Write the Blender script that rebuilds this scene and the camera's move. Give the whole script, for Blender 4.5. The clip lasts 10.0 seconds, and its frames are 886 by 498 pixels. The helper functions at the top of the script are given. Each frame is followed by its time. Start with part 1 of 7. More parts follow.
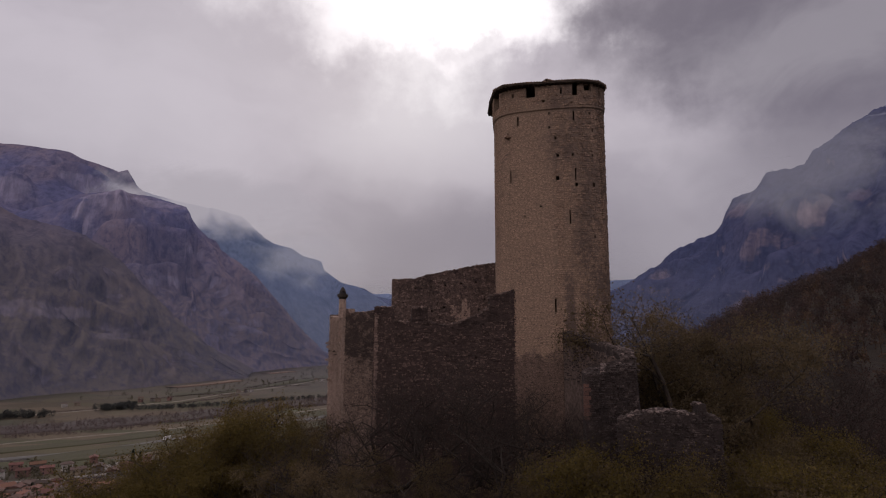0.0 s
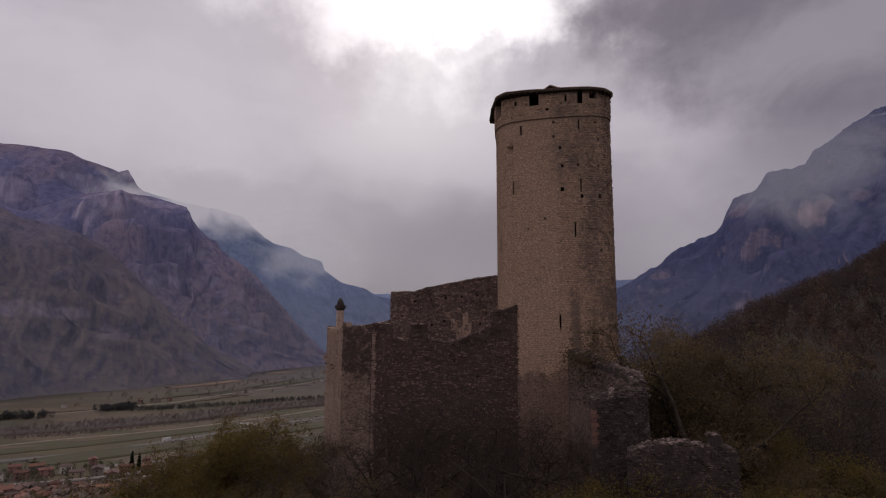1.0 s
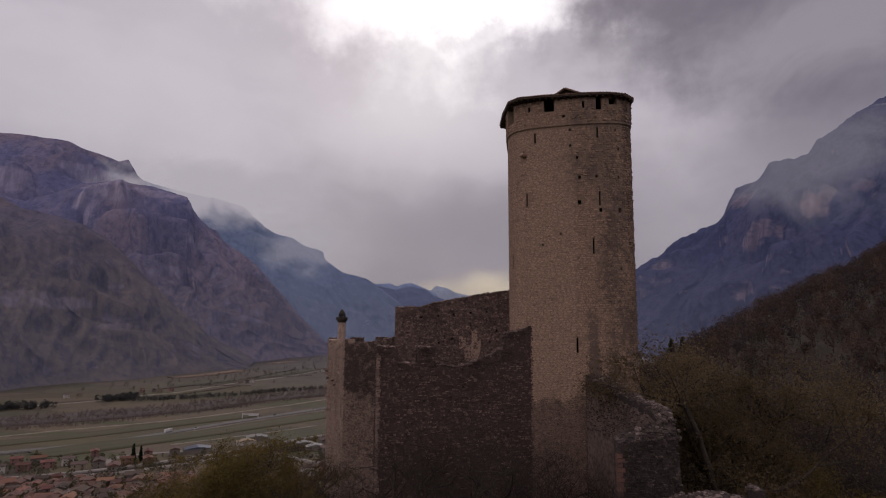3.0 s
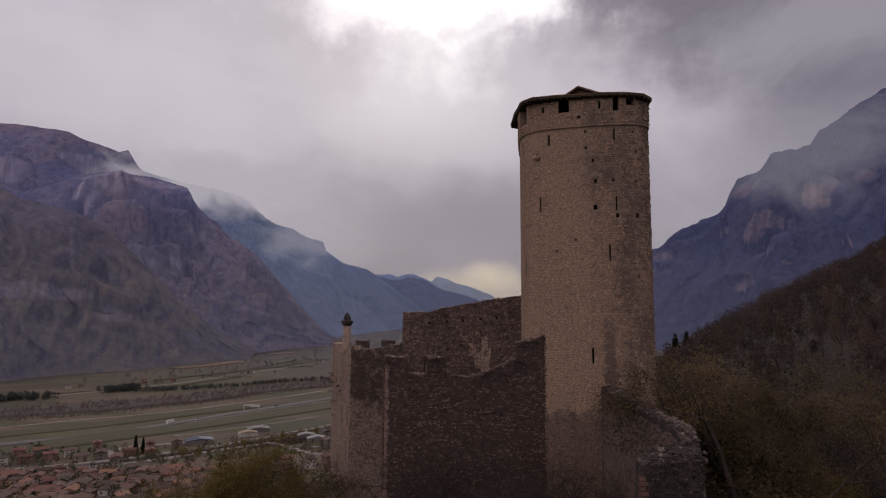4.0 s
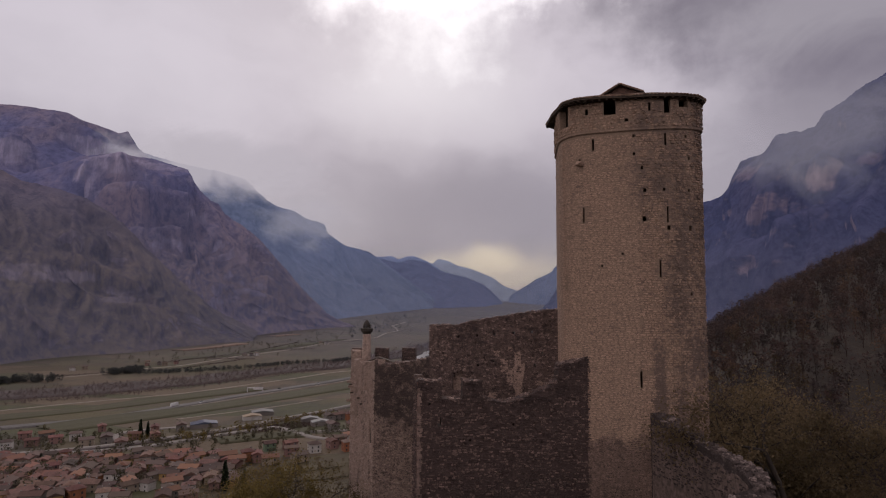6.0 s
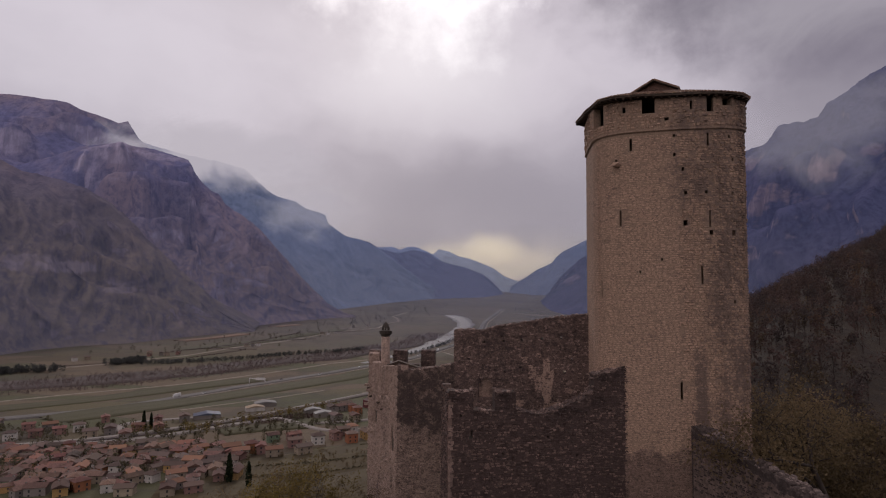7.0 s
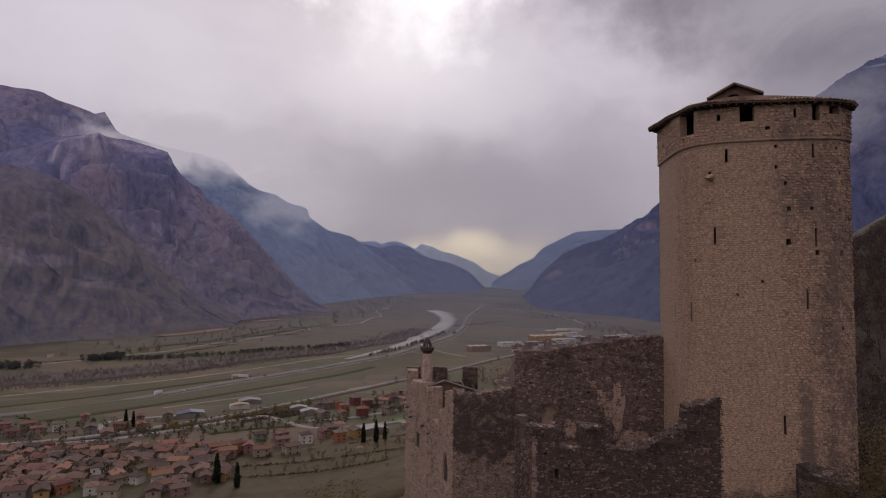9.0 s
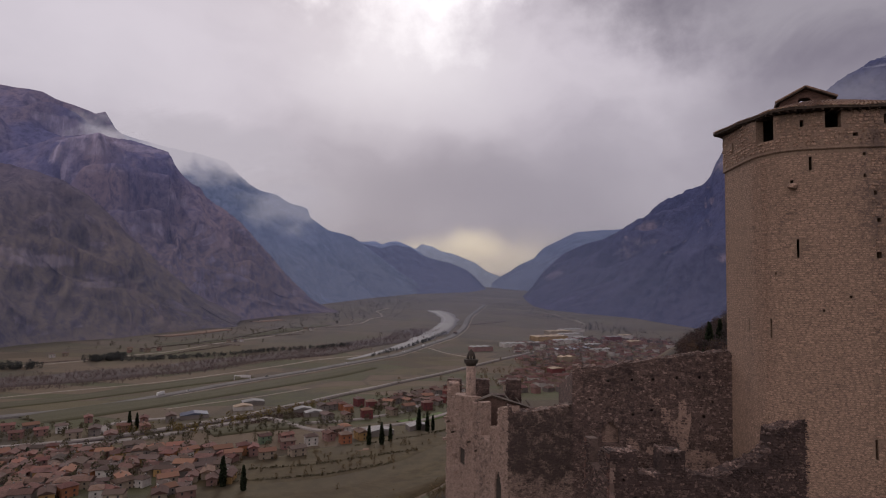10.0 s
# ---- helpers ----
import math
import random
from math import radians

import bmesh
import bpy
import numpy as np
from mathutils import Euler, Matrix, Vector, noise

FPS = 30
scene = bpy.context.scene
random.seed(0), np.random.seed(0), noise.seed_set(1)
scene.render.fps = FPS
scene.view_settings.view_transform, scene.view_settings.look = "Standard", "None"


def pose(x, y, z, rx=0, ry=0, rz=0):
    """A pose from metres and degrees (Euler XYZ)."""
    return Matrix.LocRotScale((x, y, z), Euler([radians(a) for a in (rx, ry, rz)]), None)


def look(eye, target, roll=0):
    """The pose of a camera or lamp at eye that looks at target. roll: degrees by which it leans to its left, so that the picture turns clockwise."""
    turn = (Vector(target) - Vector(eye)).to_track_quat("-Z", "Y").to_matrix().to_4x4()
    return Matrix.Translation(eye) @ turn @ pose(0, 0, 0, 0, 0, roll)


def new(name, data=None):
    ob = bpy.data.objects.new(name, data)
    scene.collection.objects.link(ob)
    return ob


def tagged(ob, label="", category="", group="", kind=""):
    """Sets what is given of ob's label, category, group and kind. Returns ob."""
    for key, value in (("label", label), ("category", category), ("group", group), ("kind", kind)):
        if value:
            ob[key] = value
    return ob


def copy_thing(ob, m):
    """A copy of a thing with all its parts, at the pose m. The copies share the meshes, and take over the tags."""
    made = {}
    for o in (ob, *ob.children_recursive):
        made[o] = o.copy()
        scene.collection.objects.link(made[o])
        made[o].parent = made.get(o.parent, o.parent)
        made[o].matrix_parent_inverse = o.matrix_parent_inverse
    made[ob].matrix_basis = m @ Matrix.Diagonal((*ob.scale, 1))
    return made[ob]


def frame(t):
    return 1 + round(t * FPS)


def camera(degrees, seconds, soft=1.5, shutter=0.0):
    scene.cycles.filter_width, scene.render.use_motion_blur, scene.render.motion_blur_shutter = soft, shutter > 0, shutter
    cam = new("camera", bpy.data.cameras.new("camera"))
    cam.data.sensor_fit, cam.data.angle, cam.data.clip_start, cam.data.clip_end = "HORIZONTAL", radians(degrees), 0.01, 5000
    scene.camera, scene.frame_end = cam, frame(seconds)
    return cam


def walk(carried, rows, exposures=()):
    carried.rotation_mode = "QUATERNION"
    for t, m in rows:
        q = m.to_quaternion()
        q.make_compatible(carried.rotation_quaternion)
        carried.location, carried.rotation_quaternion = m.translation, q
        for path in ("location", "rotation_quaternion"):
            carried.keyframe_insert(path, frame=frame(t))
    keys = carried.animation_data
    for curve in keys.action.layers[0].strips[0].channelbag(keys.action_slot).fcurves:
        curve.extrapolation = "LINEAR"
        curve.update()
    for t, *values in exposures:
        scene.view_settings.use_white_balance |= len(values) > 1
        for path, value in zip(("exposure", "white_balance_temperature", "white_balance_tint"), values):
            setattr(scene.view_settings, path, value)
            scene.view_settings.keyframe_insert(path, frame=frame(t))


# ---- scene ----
cam = camera(74.0, 10.0, soft=1.1)
METRES, EYE = 27.0, 125.0
ROWS = [
    (0.0, 0.0, 0.0, 0.0, -0.03, 8.35, -0.23),
    (0.5, -0.0002, 0.0278, 0.0237, -0.03, 8.34, -0.23),
    (1.0, -0.0002, 0.0588, 0.0513, -0.0, 8.33, -0.24),
    (1.5, -0.0013, 0.0843, 0.0749, 0.02, 8.31, -0.26),
    (2.0, -0.0058, 0.1127, 0.1, 0.05, 8.19, -0.28),
    (2.5, -0.0124, 0.1366, 0.1218, 0.07, 7.79, -0.28),
    (4.0, -0.0501, 0.2135, 0.1951, 0.14, 6.4, -0.31),
    (4.5, -0.0668, 0.239, 0.22, 0.17, 5.97, -0.33),
    (5.0, -0.0876, 0.2689, 0.2463, 0.18, 5.49, -0.37),
    (5.5, -0.1095, 0.2956, 0.2681, 0.2, 5.07, -0.37),
    (7.0, -0.2129, 0.385, 0.3291, 0.27, 3.7, -0.46),
    (7.5, -0.256, 0.4139, 0.3451, 0.17, 3.3, -0.5),
    (8.0, -0.311, 0.4499, 0.3619, -0.42, 3.17, -0.53),
    (8.5, -0.3639, 0.4823, 0.3755, -1.03, 3.17, -0.57),
    (9.0, -0.4313, 0.5199, 0.3909, -1.54, 3.19, -0.63),
    (9.5, -0.4956, 0.5543, 0.4039, -1.56, 3.19, -0.65),
    (10.0, -0.5736, 0.595, 0.4209, -1.55, 3.19, -0.66),
]
walk(cam, [(t, pose(METRES * x, METRES * y, EYE + METRES * z, 90 + pitch, roll, yaw)) for t, x, y, z, yaw, pitch, roll in ROWS],
     [(0.0, -0.15, 6460, 12), (2.5, -0.15, 6460, 12), (5.0, 0.0, 6460, 12), (8.5, 0.12, 6460, 12), (10.0, 0.09, 6460, 12)])

# ---- sky and sun ----
SUN_AZ, SUN_EL = radians(-6), radians(29)


def nodes_of(tree):
    """Shorthand: a function that adds a node with settings, and one that links."""
    def add(node, **settings):
        n = tree.nodes.new(node)
        for key, value in settings.items():
            if key == "op":
                n.operation = value
            elif key == "blend":
                n.blend_type = value
            elif key == "kind":
                n.data_type = value
            elif key == "interp":
                n.interpolation_type = value
            elif key == "sky":
                n.sky_type = value
        return n
    return add, tree.links.new


def maths(add, link, op, a, b=None, c=None, clamp=False):
    n = add("ShaderNodeMath", op=op)
    n.use_clamp = clamp
    for i, value in enumerate((a, b, c)):
        if value is None:
            continue
        if isinstance(value, (int, float)):
            n.inputs[i].default_value = value
        else:
            link(value, n.inputs[i])
    return n.outputs[0]


def mixed(add, link, factor, a, b, blend="MIX"):
    n = add("ShaderNodeMix", kind="RGBA", blend=blend)
    for socket, value in ((n.inputs[0], factor), (n.inputs[6], a), (n.inputs[7], b)):
        if isinstance(value, (int, float)):
            socket.default_value = value
        elif isinstance(value, tuple):
            socket.default_value = (*value, 1)
        else:
            link(value, socket)
    return n.outputs[2]


def ramp(add, link, value, lo, hi, to_lo=0.0, to_hi=1.0, smooth_step=True):
    n = add("ShaderNodeMapRange", interp="SMOOTHSTEP" if smooth_step else "LINEAR")
    link(value, n.inputs["Value"])
    for key, x in (("From Min", lo), ("From Max", hi), ("To Min", to_lo), ("To Max", to_hi)):
        n.inputs[key].default_value = x
    return n.outputs["Result"]


def grain(add, link, vector, scale, detail=5.0, rough=0.55, stretch=None, distortion=0.0):
    if stretch:
        m = add("ShaderNodeMapping")
        m.inputs["Scale"].default_value = stretch
        link(vector, m.inputs["Vector"])
        vector = m.outputs[0]
    n = add("ShaderNodeTexNoise")
    link(vector, n.inputs["Vector"])
    for key, x in (("Scale", scale), ("Detail", detail), ("Roughness", rough), ("Distortion", distortion)):
        n.inputs[key].default_value = x
    return n.outputs["Fac"]


def make_world():
    world = bpy.data.worlds.new("overcast_sky")
    world.use_nodes = True
    scene.world = world
    tree = world.node_tree
    tree.nodes.clear()
    add, link = nodes_of(tree)
    way = add("ShaderNodeTexCoord").outputs["Generated"]
    clear = add("ShaderNodeTexSky", sky="NISHITA")
    clear.sun_disc, clear.sun_elevation, clear.sun_rotation = False, SUN_EL, SUN_AZ
    # clouds, warped so that their rims are ragged
    warp = add("ShaderNodeTexNoise")
    link(way, warp.inputs["Vector"])
    warp.inputs["Scale"].default_value, warp.inputs["Detail"].default_value = 5.0, 6.0
    bend = add("ShaderNodeVectorMath", op="MULTIPLY_ADD")
    link(warp.outputs["Color"], bend.inputs[0])
    bend.inputs[1].default_value, bend.inputs[2].default_value = (0.22, 0.22, 0.16), (-0.11, -0.11, -0.08)
    bent = add("ShaderNodeVectorMath", op="ADD")
    link(way, bent.inputs[0]), link(bend.outputs[0], bent.inputs[1])
    bent = bent.outputs[0]
    tatter = add("ShaderNodeTexNoise")
    link(way, tatter.inputs["Vector"])
    tatter.inputs["Scale"].default_value, tatter.inputs["Detail"].default_value, tatter.inputs["Roughness"].default_value = 9.0, 8.0, 0.6
    fray = add("ShaderNodeVectorMath", op="MULTIPLY_ADD")
    link(tatter.outputs["Color"], fray.inputs[0])
    fray.inputs[1].default_value, fray.inputs[2].default_value = (0.36, 0.36, 0.2), (-0.18, -0.18, -0.10)
    ragged = add("ShaderNodeVectorMath", op="ADD")
    link(bent, ragged.inputs[0]), link(fray.outputs[0], ragged.inputs[1])
    ragged = ragged.outputs[0]
    split_way = add("ShaderNodeSeparateXYZ")
    link(way, split_way.inputs[0])
    billow = ramp(add, link, grain(add, link, bent, 2.6, 6.0, 0.5, (1, 1, 2.2)), 0.32, 0.68)
    fine = grain(add, link, bent, 7.0, 7.0, 0.55, (1, 1, 1.8))
    cloud = mixed(add, link, billow, (0.42, 0.378, 0.424), (0.60, 0.55, 0.594))
    cloud = mixed(add, link, ramp(add, link, fine, 0.3, 0.75, 0.0, 0.4), cloud, (0.66, 0.60, 0.66))

    def blob(az, el, wide, high, hard=0.0, source=bent):
        a, e = radians(az), radians(el)
        off = add("ShaderNodeVectorMath", op="SUBTRACT")
        link(source, off.inputs[0])
        off.inputs[1].default_value = (math.sin(a) * math.cos(e), math.cos(a) * math.cos(e), math.sin(e))
        size = add("ShaderNodeVectorMath", op="MULTIPLY")
        link(off.outputs[0], size.inputs[0])
        size.inputs[1].default_value = (1 / radians(wide), 1 / radians(wide), 1 / radians(high))
        length = add("ShaderNodeVectorMath", op="LENGTH")
        link(size.outputs[0], length.inputs[0])
        return ramp(add, link, length.outputs["Value"], hard, 1.0, 1.0, 0.0)

    # darker banks to the upper right and above the pass, thin bright veil round the sun
    cloud = mixed(add, link, maths(add, link, "MULTIPLY", blob(34.5, 27, 24, 12, 0.3, ragged), 0.9), cloud, (0.150, 0.128, 0.160))
    cloud = mixed(add, link, maths(add, link, "MULTIPLY", blob(40, 16, 19, 13, 0.2), 0.75), cloud, (0.165, 0.142, 0.178))
    cloud = mixed(add, link, maths(add, link, "MULTIPLY", blob(5, 9, 24, 6.5, 0.1), 0.82), cloud, (0.23, 0.203, 0.243))
    cloud = mixed(add, link, maths(add, link, "MULTIPLY", blob(-3, 21, 17, 9, 0.0), 0.85), cloud, (0.78, 0.74, 0.77))
    cloud = mixed(add, link, maths(add, link, "MULTIPLY", blob(-2, 30.5, 21, 7.5, 0.28, ragged), 0.97), cloud, (1.6, 1.53, 1.53))
    cloud = mixed(add, link, maths(add, link, "MULTIPLY", blob(-1, 23.5, 13, 3.2, 0.0, ragged), 0.7), cloud, (0.95, 0.91, 0.93))
    cloud = mixed(add, link, maths(add, link, "MULTIPLY", blob(3.5, 27.0, 5, 2.2, 0.2, ragged), 0.5), cloud, (0.55, 0.51, 0.55))
    cloud = mixed(add, link, maths(add, link, "MULTIPLY", blob(-19, 27, 17, 9, 0.0), 0.6), cloud, (0.58, 0.53, 0.57))
    low_sky = ramp(add, link, split_way.outputs["Z"], 0.04, 0.42, 0.78, 0.0)
    cloud = mixed(add, link, low_sky, cloud, (0.285, 0.253, 0.294))
    cloud = mixed(add, link, maths(add, link, "MULTIPLY", blob(-27, 17, 19, 10, 0.1), 0.65), cloud, (0.66, 0.61, 0.655))
    # the gap under the cloud deck above the pass
    shift = add("ShaderNodeVectorMath", op="MULTIPLY_ADD")
    link(tatter.outputs["Color"], shift.inputs[0])
    shift.inputs[1].default_value, shift.inputs[2].default_value = (0.10, 0.10, 0.045), (-0.05, -0.05, -0.0225)
    slight = add("ShaderNodeVectorMath", op="ADD")
    link(way, slight.inputs[0]), link(shift.outputs[0], slight.inputs[1])
    slight = slight.outputs[0]
    cloud = mixed(add, link, maths(add, link, "MULTIPLY", blob(6.5, 1.6, 14, 4.6, 0.35, slight), 0.8), cloud, (0.42, 0.365, 0.36))
    cloud = mixed(add, link, maths(add, link, "MULTIPLY", blob(3.0, 2.4, 11, 2.5, 0.45, slight), 0.85), cloud, (0.66, 0.565, 0.46))
    cloud = mixed(add, link, maths(add, link, "MULTIPLY", blob(4.2, 3.9, 4.0, 1.9, 0.2, slight), 0.75), cloud, (0.80, 0.675, 0.51))
    # thinner, brighter cloud overhead and behind
    up = ramp(add, link, split_way.outputs["Z"], 0.45, 0.9)
    behind = ramp(add, link, maths(add, link, "MULTIPLY", split_way.outputs["Y"], -1.0), -0.25, 0.45)
    west = ramp(add, link, split_way.outputs["X"], -0.6, 0.5, 0.95, 0.22)
    bright = maths(add, link, "ADD", maths(add, link, "MULTIPLY", up, 0.35), maths(add, link, "MULTIPLY", behind, west), clamp=True)
    cloud = mixed(add, link, bright, cloud, (1.15, 1.02, 0.99))
    sky_col = add("ShaderNodeVectorMath", op="SCALE")
    link(clear.outputs[0], sky_col.inputs[0])
    sky_col.inputs["Scale"].default_value = 0.08
    total = mixed(add, link, 0.94, sky_col.outputs[0], cloud)
    back = add("ShaderNodeBackground")
    link(total, back.inputs["Color"])
    back.inputs["Strength"].default_value = 1.0
    link(back.outputs[0], add("ShaderNodeOutputWorld").inputs[0])


make_world()
sun = new("sun", bpy.data.lights.new("sun", "SUN"))
sun.data.energy, sun.data.angle, sun.data.color = 0.7, radians(14), (1.0, 0.94, 0.86)
sun.matrix_world = look((0, 0, 400), (-math.sin(SUN_AZ) * math.cos(SUN_EL), -math.cos(SUN_AZ) * math.cos(SUN_EL), 400 - math.sin(SUN_EL)))


# ---- building tools ----
class Shape:
    """Vertices and faces of one mesh."""

    def __init__(self):
        self.v, self.f = [], []

    def add(self, verts, faces):
        n = len(self.v)
        self.v.extend(verts)
        self.f.extend(tuple(n + i for i in face) for face in faces)
        return self

    def box(self, x0, y0, z0, x1, y1, z1, m=None):
        vs = [Vector((x, y, z)) for z in (z0, z1) for x, y in ((x0, y0), (x1, y0), (x1, y1), (x0, y1))]
        if m:
            vs = [m @ v for v in vs]
        return self.add([tuple(v) for v in vs], [(3, 2, 1, 0), (4, 5, 6, 7), (0, 1, 5, 4), (1, 2, 6, 5), (2, 3, 7, 6), (3, 0, 4, 7)])

    def tube(self, a, b, ra, rb, n=6, caps=False):
        a, b = Vector(a), Vector(b)
        q = (b - a).to_track_quat("Z", "Y")
        vs = []
        for c, r in ((a, ra), (b, rb)):
            for i in range(n):
                w = 2 * math.pi * i / n
                vs.append(tuple(c + q @ Vector((r * math.cos(w), r * math.sin(w), 0))))
        fs = [(i, (i + 1) % n, n + (i + 1) % n, n + i) for i in range(n)]
        if caps:
            fs += [tuple(range(n - 1, -1, -1)), tuple(range(n, 2 * n))]
        return self.add(vs, fs)

    def lathe(self, cx, cy, profile, n=16):
        """profile: (radius, z) from bottom to top."""
        vs = [(cx + r * math.cos(2 * math.pi * i / n), cy + r * math.sin(2 * math.pi * i / n), z) for r, z in profile for i in range(n)]
        fs = [(k * n + i, k * n + (i + 1) % n, (k + 1) * n + (i + 1) % n, (k + 1) * n + i) for k in range(len(profile) - 1) for i in range(n)]
        fs.append(tuple(range((len(profile) - 1) * n, len(profile) * n)))
        return self.add(vs, fs)

    def rock(self, c, r, rng, flat=0.7):
        """A rough lump: a squashed octahedron with cut corners."""
        t = (1 + 5 ** 0.5) / 2
        vs = [(-1, t, 0), (1, t, 0), (-1, -t, 0), (1, -t, 0), (0, -1, t), (0, 1, t), (0, -1, -t), (0, 1, -t), (t, 0, -1), (t, 0, 1), (-t, 0, -1), (-t, 0, 1)]
        fs = [(0, 11, 5), (0, 5, 1), (0, 1, 7), (0, 7, 10), (0, 10, 11), (1, 5, 9), (5, 11, 4), (11, 10, 2), (10, 7, 6), (7, 1, 8), (3, 9, 4), (3, 4, 2), (3, 2, 6), (3, 6, 8), (3, 8, 9), (4, 9, 5), (2, 4, 11), (6, 2, 10), (8, 6, 7), (9, 8, 1)]
        turn = Euler((rng.random() * 6, rng.random() * 6, rng.random() * 6)).to_matrix()
        out = []
        for v in vs:
            p = turn @ Vector(v) * (r / 1.9 * (0.75 + 0.5 * rng.random()))
            out.append((c[0] + p.x, c[1] + p.y, c[2] + p.z * flat))
        return self.add(out, fs)

    def mesh(self, name, material, smooth=False):
        me = bpy.data.meshes.new(name)
        me.from_pydata(self.v, [], self.f)
        if material:
            for m in material if isinstance(material, (list, tuple)) else [material]:
                me.materials.append(m)
        if smooth:
            me.polygons.foreach_set("use_smooth", [True] * len(me.polygons))
        me.update()
        return me


def part(name, shape, material, parent=None, label="", smooth=False):
    """One mesh object, as a thing of its own or as a part of one."""
    ob = new(name, shape.mesh(name, material, smooth) if isinstance(shape, Shape) else shape)
    if parent:
        ob.parent = parent
        if parent.name in BUILT_IN_PLACE:
            ob.matrix_parent_inverse = parent.matrix_basis.inverted()
    return tagged(ob, label) if label else ob


BUILT_IN_PLACE = set()


def thing(name, label, category, group="", kind="", at=None, local=False):
    """An Empty at a thing's base; local: its parts are built round their own origin, not in place."""
    ob = new(name)
    ob.empty_display_size = 0.5
    if at:
        ob.matrix_basis = at
    if not local:
        BUILT_IN_PLACE.add(ob.name)
    return tagged(ob, label, category, group, kind)


def smooth(a, b, x):
    k = min(1.0, max(0.0, (x - a) / (b - a)))
    return k * k * (3 - 2 * k)


# ---- materials ----
def material(name, rough=0.9, metal=0.0):
    m = bpy.data.materials.new(name)
    m.use_nodes = True
    m.node_tree.nodes.clear()
    add, link = nodes_of(m.node_tree)
    bsdf = add("ShaderNodeBsdfPrincipled")
    bsdf.inputs["Roughness"].default_value, bsdf.inputs["Metallic"].default_value = rough, metal
    bsdf.inputs["Specular IOR Level"].default_value = 0.25
    link(bsdf.outputs[0], add("ShaderNodeOutputMaterial").inputs[0])
    place = add("ShaderNodeNewGeometry").outputs["Position"]
    return m, add, link, bsdf, place


def relief(add, link, bsdf, height, strength, distance):
    b = add("ShaderNodeBump")
    b.inputs["Strength"].default_value, b.inputs["Distance"].default_value = strength, distance
    link(height, b.inputs["Height"])
    link(b.outputs[0], bsdf.inputs["Normal"])


def plain(name, dark, light, scale=3.0, rough=0.85, metal=0.0, bump=0.3, stretch=None, dirt=None, vary=0.0, others=()):
    """Two tones by grain, dirt at a larger scale, and fine relief; vary: how far repeats differ in tone."""
    m, add, link, bsdf, place = material(name, rough, metal)
    fine = grain(add, link, place, scale, 6.0, 0.6, stretch)
    col = mixed(add, link, ramp(add, link, fine, 0.3, 0.7), dark, light)
    wide = grain(add, link, place, scale * 0.13, 3.0, 0.5)
    col = mixed(add, link, ramp(add, link, wide, 0.45, 0.75, 0.0, 0.6), col, dirt or tuple(0.6 * c for c in dark))
    for i, other in enumerate(others):
        dice = maths(add, link, "FRACT", maths(add, link, "MULTIPLY", add("ShaderNodeObjectInfo").outputs["Random"], 3.7 + 5.3 * i))
        col = mixed(add, link, ramp(add, link, dice, 0.66, 0.70, 0.0, 0.85), col, other)
    if vary:
        info = add("ShaderNodeObjectInfo").outputs["Random"]
        hsv = add("ShaderNodeHueSaturation")
        link(col, hsv.inputs["Color"])
        link(ramp(add, link, info, 0, 1, 1 - vary, 1 + vary, False), hsv.inputs["Value"])
        link(ramp(add, link, maths(add, link, "FRACT", maths(add, link, "MULTIPLY", info, 7.31)), 0, 1, 0.5 - 0.04 * vary, 0.5 + 0.04 * vary, False), hsv.inputs["Hue"])
        col = hsv.outputs[0]
    link(col, bsdf.inputs["Base Color"])
    relief(add, link, bsdf, fine, bump, 0.3 / scale)
    return m


